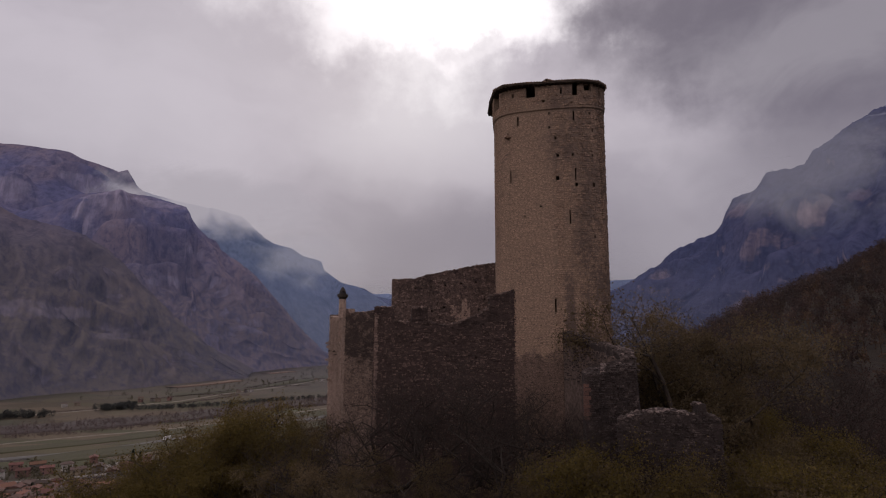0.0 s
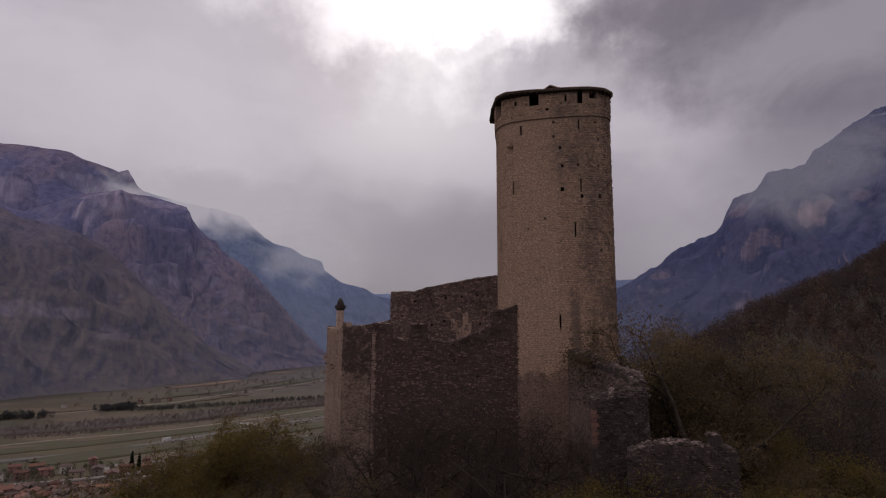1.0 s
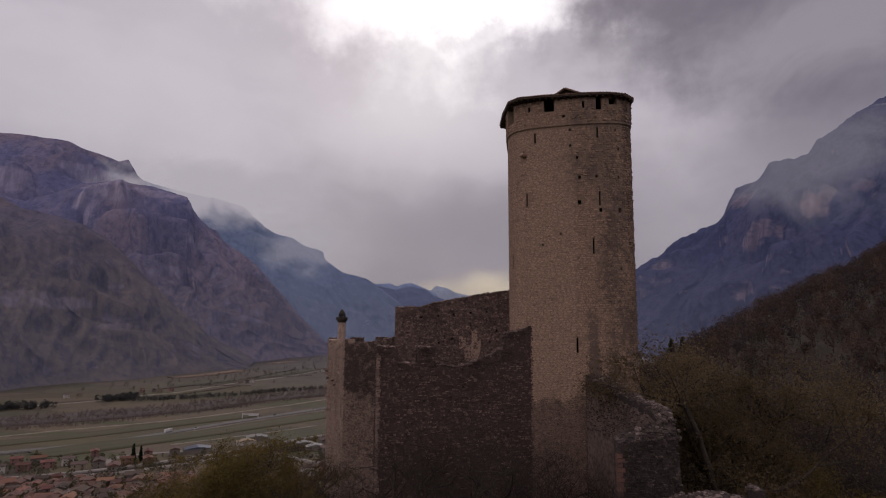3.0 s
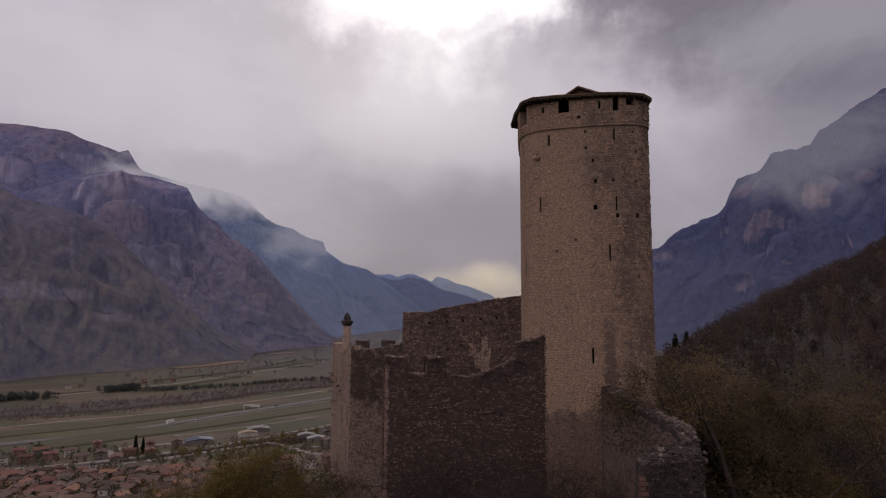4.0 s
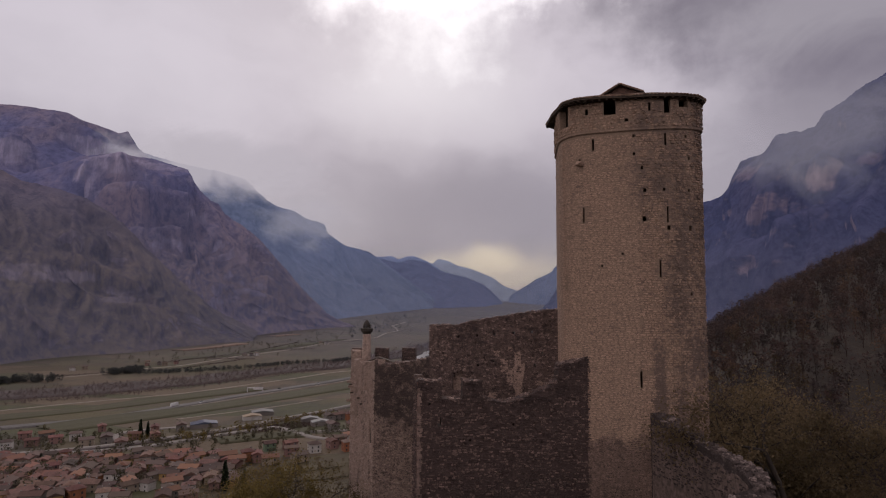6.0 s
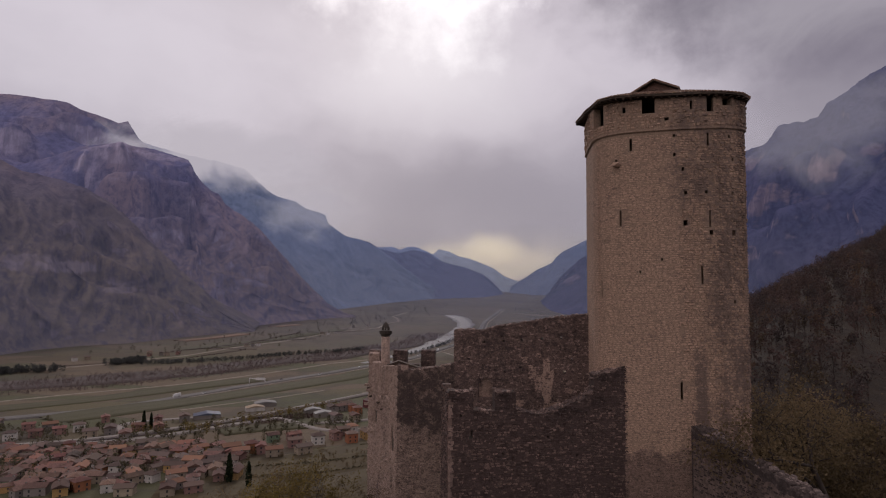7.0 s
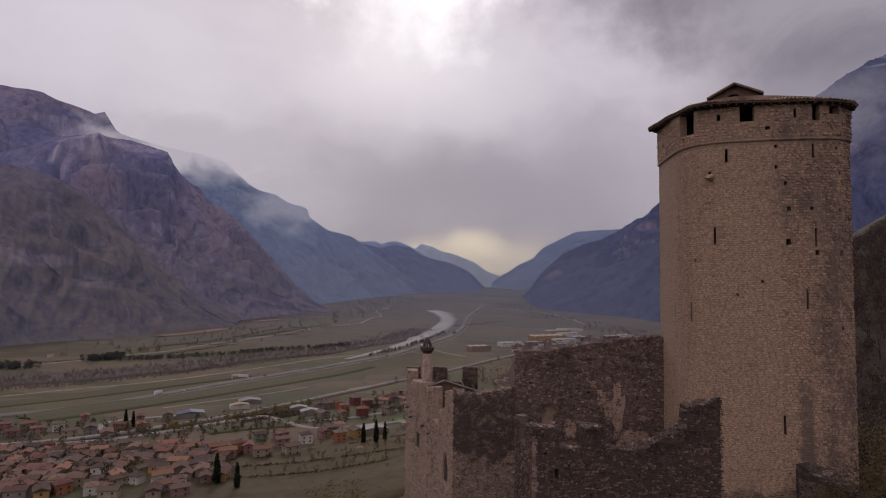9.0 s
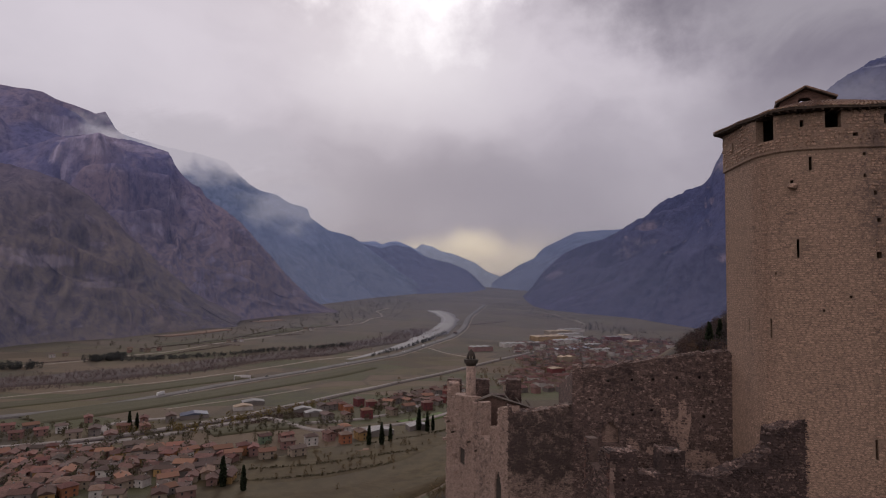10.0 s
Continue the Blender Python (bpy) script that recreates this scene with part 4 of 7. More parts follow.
def wall_shape(path, thick, z0, top, holes=(), step=0.5, jag=0.0, proud=0.0, seed=0.0):
    """A wall of that thickness with openings right through it and a worn top."""
    cuts = sorted({round(i * path.length / max(1, int(path.length / step)), 3) for i in range(int(path.length / step) + 1)} | {round(h[k], 3) for h in holes for k in (0, 1)} | {round(b, 3) for b in top.breaks if 0 < b < path.length} | {0.0, round(path.length, 3)})
    cuts = [c for i, c in enumerate(cuts) if i == 0 or c - cuts[i - 1] > 0.012]
    tops = [top(c) + jag * noise.noise(Vector((c * 1.7, seed, 0.3))) + 0.6 * jag * noise.noise(Vector((c * 5.1, seed, 3.3))) for c in cuts]
    zmax = max(tops)
    levels = sorted({z0, zmax} | {z0 + i * (zmax - z0) / 14 for i in range(15)} | {h[k] for h in holes for k in (2, 3)})
    levels = [z for i, z in enumerate(levels) if i == 0 or z - levels[i - 1] > 0.02]
    levels[-1] = zmax + 0.01
    s = Shape()
    ids = {}

    def vert(i, j, inner):
        i = i % (len(cuts) - 1) if path.closed and i == len(cuts) - 1 else i
        key = (i, j, inner)
        if key not in ids:
            p, n = path.at(cuts[i]), path.out(cuts[i])
            p = p + n * (proud - (thick if inner else 0))
            ids[key] = len(s.v)
            s.v.append((p.x, p.y, min(levels[j], tops[i])))
        return ids[key]

    def solid(i, j):
        if path.closed:
            i %= len(cuts) - 1
        if i < 0 or i >= len(cuts) - 1 or j < 0 or j >= len(levels) - 1:
            return False
        if max(tops[i], tops[i + 1]) <= levels[j] + 1e-4:
            return False
        u, z = (cuts[i] + cuts[i + 1]) / 2, (levels[j] + levels[j + 1]) / 2
        return not any(a < u < b and c < z < d for a, b, c, d in (h[:4] for h in holes))

    for i in range(len(cuts) - 1):
        for j in range(len(levels) - 1):
            if not solid(i, j):
                continue
            a, b, c, d = (i, j), (i + 1, j), (i + 1, j + 1), (i, j + 1)
            o = [vert(*k, False) for k in (a, b, c, d)]
            n = [vert(*k, True) for k in (a, b, c, d)]
            s.f.append(tuple(o))
            s.f.append(tuple(reversed(n)))
            if not solid(i, j + 1):
                s.f.append((o[3], o[2], n[2], n[3]))
            if not solid(i, j - 1):
                s.f.append((o[0], n[0], n[1], o[1]))
            if not solid(i - 1, j):
                s.f.append((o[0], o[3], n[3], n[0]))
            if not solid(i + 1, j):
                s.f.append((o[1], n[1], n[2], o[2]))
    return s


def lay_stones(path, s0, s1, z0, top, holes=(), course=(0.15, 0.25), width=(0.22, 0.55), proud=(0.0, 0.035), gaps=0.03, seed=1, base=0.0, limit=0.1):
    """Courses of stones on a wall's face: for each, its place along, height, width, height and how far it stands out."""
    rng = random.Random(seed)
    out = []
    z = z0
    while z < z0 + 60:
        h = rng.uniform(*course)
        s = s0 + rng.uniform(-0.3, 0)
        low = True
        while s < s1:
            w = rng.uniform(*width)
            m = s + w / 2
            if top(min(max(m, s0), s1)) - limit > z + h * 0.6:
                low = False
                blocked = any(a - 0.02 < m + w * 0.35 and m - w * 0.35 < b + 0.02 and c - 0.02 < z + h * 0.8 and z + h * 0.2 < d + 0.02 for a, b, c, d in (q[:4] for q in holes))
                if not blocked and rng.random() > gaps and s0 <= m <= s1:
                    out.append((m, z + h / 2 + rng.uniform(-0.012, 0.012), w - rng.uniform(0.012, 0.035), h * rng.uniform(0.84, 0.97), base + rng.uniform(*proud), rng.uniform(-0.03, 0.03)))
            s += w
        if low:
            break
        z += h
    return out


def stones_shape(path, stones, seed=3, wild=1.0):
    """Uneven stones with broken corners, bedded in wavy courses."""
    rng = random.Random(seed)
    s = Shape()
    for m, z, w, h, p, lean in stones:
        c, n = path.at(m), path.out(m)
        t = Vector((-n.y, n.x))
        z += 0.05 * wild * noise.noise(Vector((m * 0.9, z * 1.3, seed)))
        rim = []
        for du, dz in ((-1, -1), (1, -1), (1, 1), (-1, 1)):
            cut = rng.uniform(0.05, 0.42)
            u, v = du * (1 - rng.uniform(0, 0.22) * wild), dz * (1 - rng.uniform(0, 0.3) * wild)
            pair = [(u * (1 - cut), v), (u, v * (1 - cut))]
            rim += pair if du * dz < 0 else pair[::-1]
        vs = []
        for depth, grow in ((-0.04, 1.04), (p, 0.84)):
            for u, v in rim:
                q = c + n * (depth + (rng.uniform(-0.4, 0.4) * p if depth > 0 else 0)) + t * (u * w / 2 * grow)
                vs.append((q.x, q.y, z + v * h / 2 * grow + u * lean * h))
        k = len(rim)
        s.add(vs, [tuple(range(k, 2 * k))] + [(i, (i + 1) % k, k + (i + 1) % k, k + i) for i in range(k)])
    return s


def crown_rubble(path, s0, s1, top, thick, count, size, seed, lift=0.0):
    """Loose stones bedded on a broken wall top."""
    rng = random.Random(seed)
    s = Shape()
    for _ in range(count):
        u = rng.uniform(s0, s1)
        c, n = path.at(u), path.out(u)
        c = c - n * rng.uniform(0.02, thick - 0.02)
        r = rng.uniform(*size)
        s.rock((c.x, c.y, top(u) + lift + rng.uniform(-0.10, 0.06)), r, rng)
    return s


# ---- the keep ----
keep = thing("castle_tower", "tall rounded castle keep of weathered beige stone with clay roof", "tower", at=pose(9.3, 52.5, 106))
KEEP = Path2([(5.28, 56.4), (4.95, 54.2), (4.64, 51.7), (4.72, 50.75), (5.08, 49.92), (5.75, 49.28), (6.5, 48.93), (7.6, 48.55), (9.0, 48.15), (10.5, 47.83), (11.7, 47.68), (12.5, 47.72), (13.3, 47.98), (13.8, 48.55), (13.98, 49.4), (14.0, 52), (13.7, 56.5), (9.6, 60.0)], closed=True)
KEEP_SEEN = KEEP.near(13.85, 51.0)


def at_keep(x, y, w, z0, z1):
    m = KEEP.near(x, y)
    return (m - w / 2, m + w / 2, z0, z1)


keep_slits = [at_keep(6.45, 48.95, 0.16, 143.0, 143.8), at_keep(5.8, 49.25, 0.13, 138.0, 139.05), at_keep(11.05, 47.75, 0.13, 143.1, 143.95),
              at_keep(11.1, 47.75, 0.10, 137.85, 138.95), at_keep(10.55, 47.8, 0.12, 134.2, 135.35), at_keep(9.2, 48.1, 0.14, 126.9, 128.0),
              at_keep(13.5, 48.5, 0.12, 126.2, 127.35), at_keep(4.86, 50.4, 0.10, 133.3, 134.4), at_keep(4.75, 52.6, 0.10, 133.5, 134.3)]
keep_holes = [at_keep(9.6, 48.0, 0.26, 137.95, 138.3), at_keep(9.65, 48.0, 0.2, 139.95, 140.2), at_keep(11.15, 47.75, 0.22, 137.35, 137.65), at_keep(12.6, 47.75, 0.24, 137.3, 137.65),
              at_keep(9.0, 48.15, 0.16, 143.75, 143.93), at_keep(9.0, 48.15, 0.14, 142.5, 142.7), at_keep(9.5, 48.05, 0.16, 141.5, 141.75), at_keep(10.9, 47.75, 0.16, 140.0, 140.2),
              at_keep(12.5, 47.75, 0.16, 139.9, 140.1), at_keep(12.4, 47.75, 0.14, 143.6, 143.8), at_keep(12.6, 47.75, 0.14, 142.1, 142.3), at_keep(5.6, 49.35, 0.16, 142.3, 142.5), at_keep(6.9, 48.8, 0.12, 134.9, 135.05),
              at_keep(5.0, 50.1, 0.12, 137.0, 137.15), at_keep(8.2, 48.4, 0.14, 135.7, 135.85), at_keep(12.5, 47.75, 0.14, 133.0, 133.2)]
STRING = 144.28
level = profile([(0, STRING), (99, STRING)])
part("wall", wall_shape(KEEP, 1.3, 104.0, level, keep_slits + keep_holes, 0.6), tower_mortar, keep)
gallery_holes = [at_keep(4.78, 50.6, 1.25, 145.0, 147), at_keep(7.55, 48.56, 0.8, 145.42, 147), at_keep(11.2, 47.74, 0.42, 145.3, 147), at_keep(12.25, 47.7, 0.6, 145.7, 146.2),
                 at_keep(6.1, 49.1, 0.2, 145.55, 145.95), at_keep(10.05, 47.9, 0.16, 145.5, 146.05), at_keep(8.6, 48.25, 0.26, 144.85, 145.05), at_keep(5.0, 54.5, 0.25, 145.2, 145.9), at_keep(13.9, 52, 0.8, 145.4, 147)]
gallery_top = profile([(0, 146.75), (6, 146.4), (16, 146.3), (99, 146.3)])
part("battlement", wall_shape(KEEP, 0.5, STRING + 0.01, gallery_top, gallery_holes, 0.5, proud=0.10), tower_mortar, keep, "rubble parapet with open embrasures under the roof")
cord = Shape()
n = 96
for i in range(n):
    c, o = KEEP.at(i * KEEP.length / n), KEEP.out(i * KEEP.length / n)
    for d, z in ((0.02, -0.12), (0.11, -0.07), (0.13, 0.0), (0.02, 0.05)):
        cord.v.append((c.x + o.x * d, c.y + o.y * d, STRING + z))
for i in range(n):
    a, b = i * 4, (i + 1) % n * 4
    cord.f += [(a + k, b + k, b + k + 1, a + k + 1) for k in range(3)]
part("string_course", cord, tower_mortar, keep, "projecting stone string course", smooth=True)
floor = Shape().add([(*KEEP.at(i * KEEP.length / 40), 144.9) for i in range(40)], [tuple(range(40))])
part("gallery_floor", floor, dark_inside, keep)
rng = random.Random(5)
stub = Shape().rock((5.55, 49.2, 142.1), 0.3, rng)
part("spout_stone", stub, tower_stone, keep)

# the roof: a low clay-tiled cone over the plan, with boards under the eaves
APEX = Vector((10.2, 53.6, 148.5))
EAVE = 146.38
ROOF = Path2([(4.45, 56.3), (4.35, 53.0), (4.5, 49.7), (5.2, 48.5), (7.5, 47.95), (9.5, 47.55), (11.7, 47.12), (13.1, 47.2), (13.85, 47.85), (14.12, 48.7), (14.2, 52), (14.1, 57.0), (9.6, 60.7)], closed=True)


def eave(s, over=0.62):
    c, o = ROOF.at(s * ROOF.length / KEEP.length), ROOF.out(s * ROOF.length / KEEP.length)
    return Vector((c.x + o.x * (over - 0.62), c.y + o.y * (over - 0.62), EAVE + 0.05 * (c.y - 47.6) - 0.22 * smooth(11.0, 14.2, c.x) + 0.02 * math.sin(s * 2.3)))


roof = Shape()
n = 90
for i in range(n):
    e = eave(i * KEEP.length / n)
    roof.v += [tuple(e), tuple(e + Vector((0, 0, 0.1))), tuple(e.lerp(APEX, 0.5) + Vector((0, 0, 0.16))), tuple(e.lerp(APEX, 0.97) + Vector((0, 0, 0.1)))]
for i in range(n):
    a, b = i * 4, (i + 1) % n * 4
    roof.f += [(a + k, b + k, b + k + 1, a + k + 1) for k in range(3)]
roof.f += [tuple(range(3, n * 4, 4)), tuple(range((n - 1) * 4, -1, -4))]
roof_ob = part("roof", roof, old_wood, keep, "low clay-tiled roof with dark eaves boards")
for i in range(44):
    s = i * KEEP_SEEN / 43
    e, o = eave(s, 0.55), KEEP.out(s)
    side = Vector((-o.y, o.x))
    m = Matrix(((o.x, side.x, 0, e.x), (o.y, side.y, 0, e.y), (0, 0, 1, e.z - 0.1), (0, 0, 0, 1)))
    part("rafter", Shape().box(-1.0, -0.06, 0.0, 0.0, 0.06, 0.1, m), old_wood, keep)

# the belvedere on the roof: an open gabled hut
hut = thing("roof_hut", "small open gabled hut of brick on the tower roof", "roof turret", at=pose(10.9, 56.2, 148.1, 0, 0, -28), local=True)
HW = 1.4
hut_brick = masonry("hut_brick", (0.150, 0.086, 0.068), (0.098, 0.057, 0.047), (0.045, 0.029, 0.025), (0.050, 0.035, 0.030), 0.06, "", streaks=0.2)
for sx in (-1, 1):
    part("side_wall", Shape().box(sx * HW - 0.16, -1.1, -0.6, sx * HW + 0.16, 1.3, 0.95), hut_brick, hut)
front = Shape().box(-HW - 0.16, -1.3, -0.6, -0.45, -1.1, 1.0).box(0.3, -1.3, -0.6, HW + 0.16, -1.1, 1.0)
front.add([(x, y, z) for y in (-1.3, -1.1) for x, z in ((-HW - 0.1, 1.0), (-0.45, 1.0), (-0.3, 1.15), (0.15, 1.15), (0.3, 1.0), (HW + 0.1, 1.0), (0, 1.74))],
          [(0, 1, 2, 6), (2, 3, 6), (3, 4, 5, 6), (13, 9, 8, 7), (13, 10, 9), (13, 12, 11, 10), (1, 8, 9, 2), (2, 9, 10, 3), (3, 10, 11, 4), (0, 6, 13, 7), (5, 12, 13, 6), (0, 7, 8, 1), (4, 11, 12, 5)])
part("gable", front, hut_brick, hut, "reddish brick gable with a small arch")
for sx in (-1, 1):
    a = math.atan2(0.82, HW + 0.2)
    m = pose(0, 0, 1.82) @ Matrix.Rotation(sx * a, 4, "Y")
    slope = Shape()
    long = math.hypot(0.9, HW + 0.4)
    slope.box(min(0, sx * long), -1.75, -0.07, max(0, sx * long), 1.6, 0.02, m)
    slope_ob = part("hut_roof", slope, old_wood, hut, "clay-tiled gable roof slope")
    for k in range(15):
        y = -1.7 + k * 0.225
        part("roof_tile", Shape().tube(m @ Vector((0, y, 0.03)), m @ Vector((sx * long, y, 0.03)), 0.07, 0.09, 5), roof_clay, slope_ob)
# ---- the palace: hall, wing and chimney ----
HALL = Path2([(-5.05, 58.1), (5.75, 55.5)])
hall_top = profile([(0, 130.45), (2.2, 130.42), (3.7, 130.85), (6.1, 131.22), (8.0, 131.6), (10.2, 131.85)])
hall_holes = [(2.35, 2.55, 129.45, 129.62), (3.95, 4.12, 129.6, 129.78), (5.35, 5.55, 129.7, 129.9), (6.9, 7.1, 129.85, 130.05), (8.35, 8.55, 129.95, 130.15), (2.0, 3.15, 125.2, 126.3), (2.15, 3.0, 126.28, 126.55), (2.35, 2.8, 126.52, 126.72), (7.0, 7.35, 125.2, 126.1),
              (8.6, 8.8, 127.3, 127.55), (9.2, 9.35, 128.3, 128.5), (5.2, 5.45, 127.6, 127.75), (4.0, 4.2, 127.2, 127.4), (1.1, 1.3, 128.1, 128.25)]
hall = thing("castle_hall_wall", "roofless hall wall of dark lichen-covered stone with plaster remnants", "castle wall", at=pose(0, 57, 107))
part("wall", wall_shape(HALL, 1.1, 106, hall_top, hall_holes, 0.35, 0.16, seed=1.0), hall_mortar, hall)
part("wall_end", wall_shape(Path2([(-4.6, 64.5), (-5.05, 58.12)]), 1.0, 106, profile([(0, 128.0), (4, 129.2), (6.4, 130.4)]), (), 0.5, 0.2, seed=4.0), hall_mortar, hall)
part("arch_back", Shape().box(-3.25, 57.95, 125.0, -1.85, 58.1, 126.9), plaster_old, hall, "pale plaster in the window niche")


def plaster_patch(path, s0, s1, z0, z1, seed, proud=0.05, ragged=0.35):
    """A ragged-edged layer of old plaster left on a wall."""
    s = Shape()
    n = 64
    c = ((s0 + s1) / 2, (z0 + z1) / 2)
    rim = []
    for i in range(n):
        a = 2 * math.pi * i / n
        k = 1 + ragged * noise.fractal(Vector((math.cos(a) * 1.6, math.sin(a) * 1.6, seed)), 1.0, 2.0, 5)
        rim.append((c[0] + (s1 - s0) / 2 * k * math.copysign(abs(math.cos(a)) ** 0.6, math.cos(a)), c[1] + (z1 - z0) / 2 * k * math.copysign(abs(math.sin(a)) ** 0.6, math.sin(a))))
    for d in (-0.02, proud):
        for u, z in rim:
            p, o = path.at(u), path.out(u)
            s.v.append((p.x + o.x * d, p.y + o.y * d, z))
    s.f.append(tuple(range(n, 2 * n)))
    s.f += [(i, (i + 1) % n, n + (i + 1) % n, n + i) for i in range(n)]
    return s


part("plaster", plaster_patch(HALL, 7.05, 7.8, 124.6, 128.0, 2.0, 0.05, 0.5), plaster_old, hall, "pale remnant of plaster")
part("plaster", plaster_patch(HALL, 7.1, 9.5, 123.2, 125.1, 5.0), plaster_old, hall, "pale remnant of plaster")
part("plaster", plaster_patch(HALL, 5.9, 6.6, 126.9, 127.8, 8.0, 0.03, 0.6), plaster_old, hall, "pale remnant of plaster")
part("plaster", plaster_patch(HALL, 6.4, 7.1, 125.9, 127.4, 11.0, 0.03, 0.6), plaster_old, hall, "pale remnant of plaster")
for s0_, s1_, z0_, z1_, k_ in ((3.6, 4.3, 124.2, 125.6, 9.0), (5.4, 5.9, 128.1, 128.5, 3.0), (8.7, 9.2, 125.8, 126.3, 4.0), (5.0, 5.6, 124.7, 125.2, 12.0), (6.5, 6.9, 128.5, 128.8, 15.0)):
    part("plaster", plaster_patch(HALL, s0_, s1_, z0_, z1_, k_, 0.03, 0.55), plaster_old, hall, "pale remnant of plaster")

WING = Path2([(-9.6, 58.4), (-5.05, 58.12)])
wing_top = profile([(0, 127.55), (0.25, 127.5), (0.3, 127.1), (2.0, 127.25), (4.6, 127.7)])
wing = thing("castle_wing", "castle wing with crenellated side wall, dark above and pale below", "castle wall", at=pose(-9.6, 60, 107))
part("front_wall", wall_shape(WING, 1.0, 104, wing_top, [(3.3, 3.5, 123.4, 123.6), (1.6, 1.75, 121.5, 121.7)], 0.4, 0.12, seed=2.0), wing_mortar, wing)
SIDE = Path2([(-13.5, 70.9), (-9.6, 58.4)])
side_top = profile([(0, 127.25), (0.85, 127.1), (0.9, 126.0), (2.05, 126.0), (2.1, 126.5), (3.95, 126.6), (4.0, 125.3), (4.3, 125.2), (4.34, 126.65), (5.98, 126.9), (6.02, 125.1), (6.33, 125.0), (6.37, 126.6), (8.05, 126.8), (8.1, 124.3), (9.85, 124.2), (9.9, 125.4), (11.3, 125.75), (11.4, 127.15), (13.2, 127.5)])
side_holes = [(10.8, 12.0, 120.2, 121.8), (10.95, 11.85, 121.75, 122.2), (11.15, 11.65, 122.15, 122.5), (6.75, 7.15, 118.2, 119.5), (3.2, 4.6, 120.8, 122.2), (11.0, 11.65, 116.6, 118.2), (11.12, 11.53, 118.1, 118.5), (9.0, 9.2, 123.0, 123.2), (5.3, 5.5, 122.6, 122.8), (1.2, 1.5, 121.4, 122.2), (7.5, 7.7, 121.3, 121.5)]
part("side_wall", wall_shape(SIDE, 0.9, 104, side_top, side_holes, 0.35, 0.14, seed=3.0), side_mortar, wing, "pale side wall with battlements and arched windows")
# Dark panels added in the openings stand for the shade inside.
for s0_, s1_, z0_, z1_ in side_holes:
    if s1_ - s0_ < 0.35:
        continue
    c_, o_ = SIDE.at((s0_ + s1_) / 2), SIDE.out((s0_ + s1_) / 2)
    part("window_board", Shape().box(-(s1_ - s0_) / 2, 0.16, z0_, (s1_ - s0_) / 2, 0.24, z1_, Matrix(((-o_.y, -o_.x, 0, c_.x), (o_.x, -o_.y, 0, c_.y), (0, 0, 1, 0), (0, 0, 0, 1)))), dark_inside, wing)
BACK = Path2([(-13.5, 70.9), (-5.6, 69.9)])
back_top = profile([(0, 127.4), (1.28, 127.4), (1.3, 126.1), (2.5, 126.1), (2.52, 127.45), (3.85, 127.45), (3.87, 126.1), (5.35, 126.1), (5.37, 127.5), (6.75, 127.5), (6.77, 125.2), (7.9, 125.0)])
part("back_wall", wall_shape(BACK, 0.8, 104, back_top, (), 0.3, 0.05, seed=5.0), hall_mortar, wing, "dark rear wall with square merlons")
part("far_wall", wall_shape(Path2([(-5.05, 58.6), (-5.4, 69.9)]), 0.8, 104, profile([(0, 125.2), (11, 124.8)]), (), 0.6, 0.1, seed=6.0), hall_mortar, wing)
# a broken ledge of stones and beam ends along the side wall
rng = random.Random(63)
for k in range(13):
    s_ = 0.2 + k * 0.44
    p_, o_ = SIDE.at(s_), SIDE.out(s_)
    m = Matrix(((o_.x, -o_.y, 0, p_.x), (o_.y, o_.x, 0, p_.y), (0, 0, 1, 123.62 - 0.03 * k + rng.uniform(-0.06, 0.06)), (0, 0, 0, 1)))
    part("ledge_stone", Shape().box(-0.1, -0.2, -0.1, rng.uniform(0.16, 0.34), 0.2, rng.uniform(0.05, 0.1), m), side_mortar, wing)
for s_, z_, long in ((0.9, 123.85, 0.35), (2.3, 123.25, 0.4), (5.9, 123.3, 0.3), (7.4, 123.0, 0.25)):
    p_, o_ = SIDE.at(s_), SIDE.out(s_)
    part("beam_end", Shape().tube((p_.x - o_.x * 0.3, p_.y - o_.y * 0.3, z_), (p_.x + o_.x * long, p_.y + o_.y * long, z_ - 0.1), 0.09, 0.08, 6, True), old_wood, wing, "dark broken beam end")
# brick cross wall inside, with a low lean-to roof against it
gable_brick = masonry("gable_brick", (0.155, 0.098, 0.080), (0.100, 0.064, 0.055), (0.045, 0.031, 0.028), (0.052, 0.037, 0.033), 0.07, "", streaks=0.15, patchy=0.08)
cross = Shape().add([(x, y, z) for y in (65.0, 65.35) for x, z in ((-11.5, 110), (-5.6, 110), (-5.6, 125.6), (-10.05, 126.95), (-11.5, 126.4))],
                    [(0, 1, 2, 3, 4), (9, 8, 7, 6, 5), (0, 5, 6, 1), (1, 6, 7, 2), (2, 7, 8, 3), (3, 8, 9, 4), (4, 9, 5, 0)])
part("cross_wall", cross, gable_brick, wing, "reddish brick cross wall with a low gable")
for (xa, za), (xb, zb) in (((-10.05, 127.0), (-5.5, 125.6)), ((-10.05, 127.0), (-11.6, 126.4))):
    lid = Shape()
    for y in (64.8, 65.6):
        lid.v += [(xa, y, za), (xb, y, zb), (xb, y, zb + 0.1), (xa, y, za + 0.1)]
    lid.f = [(0, 1, 2, 3), (7, 6, 5, 4), (0, 4, 5, 1), (1, 5, 6, 2), (2, 6, 7, 3), (3, 7, 4, 0)]
    part("gable_board", lid, old_wood, wing, "dark board along the gable")
for k in range(4):
    part("roof_beam", Shape().tube((-9.0 + k * 0.9, 65.0, 126.0 - 0.22 * abs(k - 1)), (-9.2 + k * 0.95, 69.8, 126.1 - 0.2 * abs(k - 1)), 0.1, 0.1, 6, True), old_wood, wing, "dark remaining roof beam")
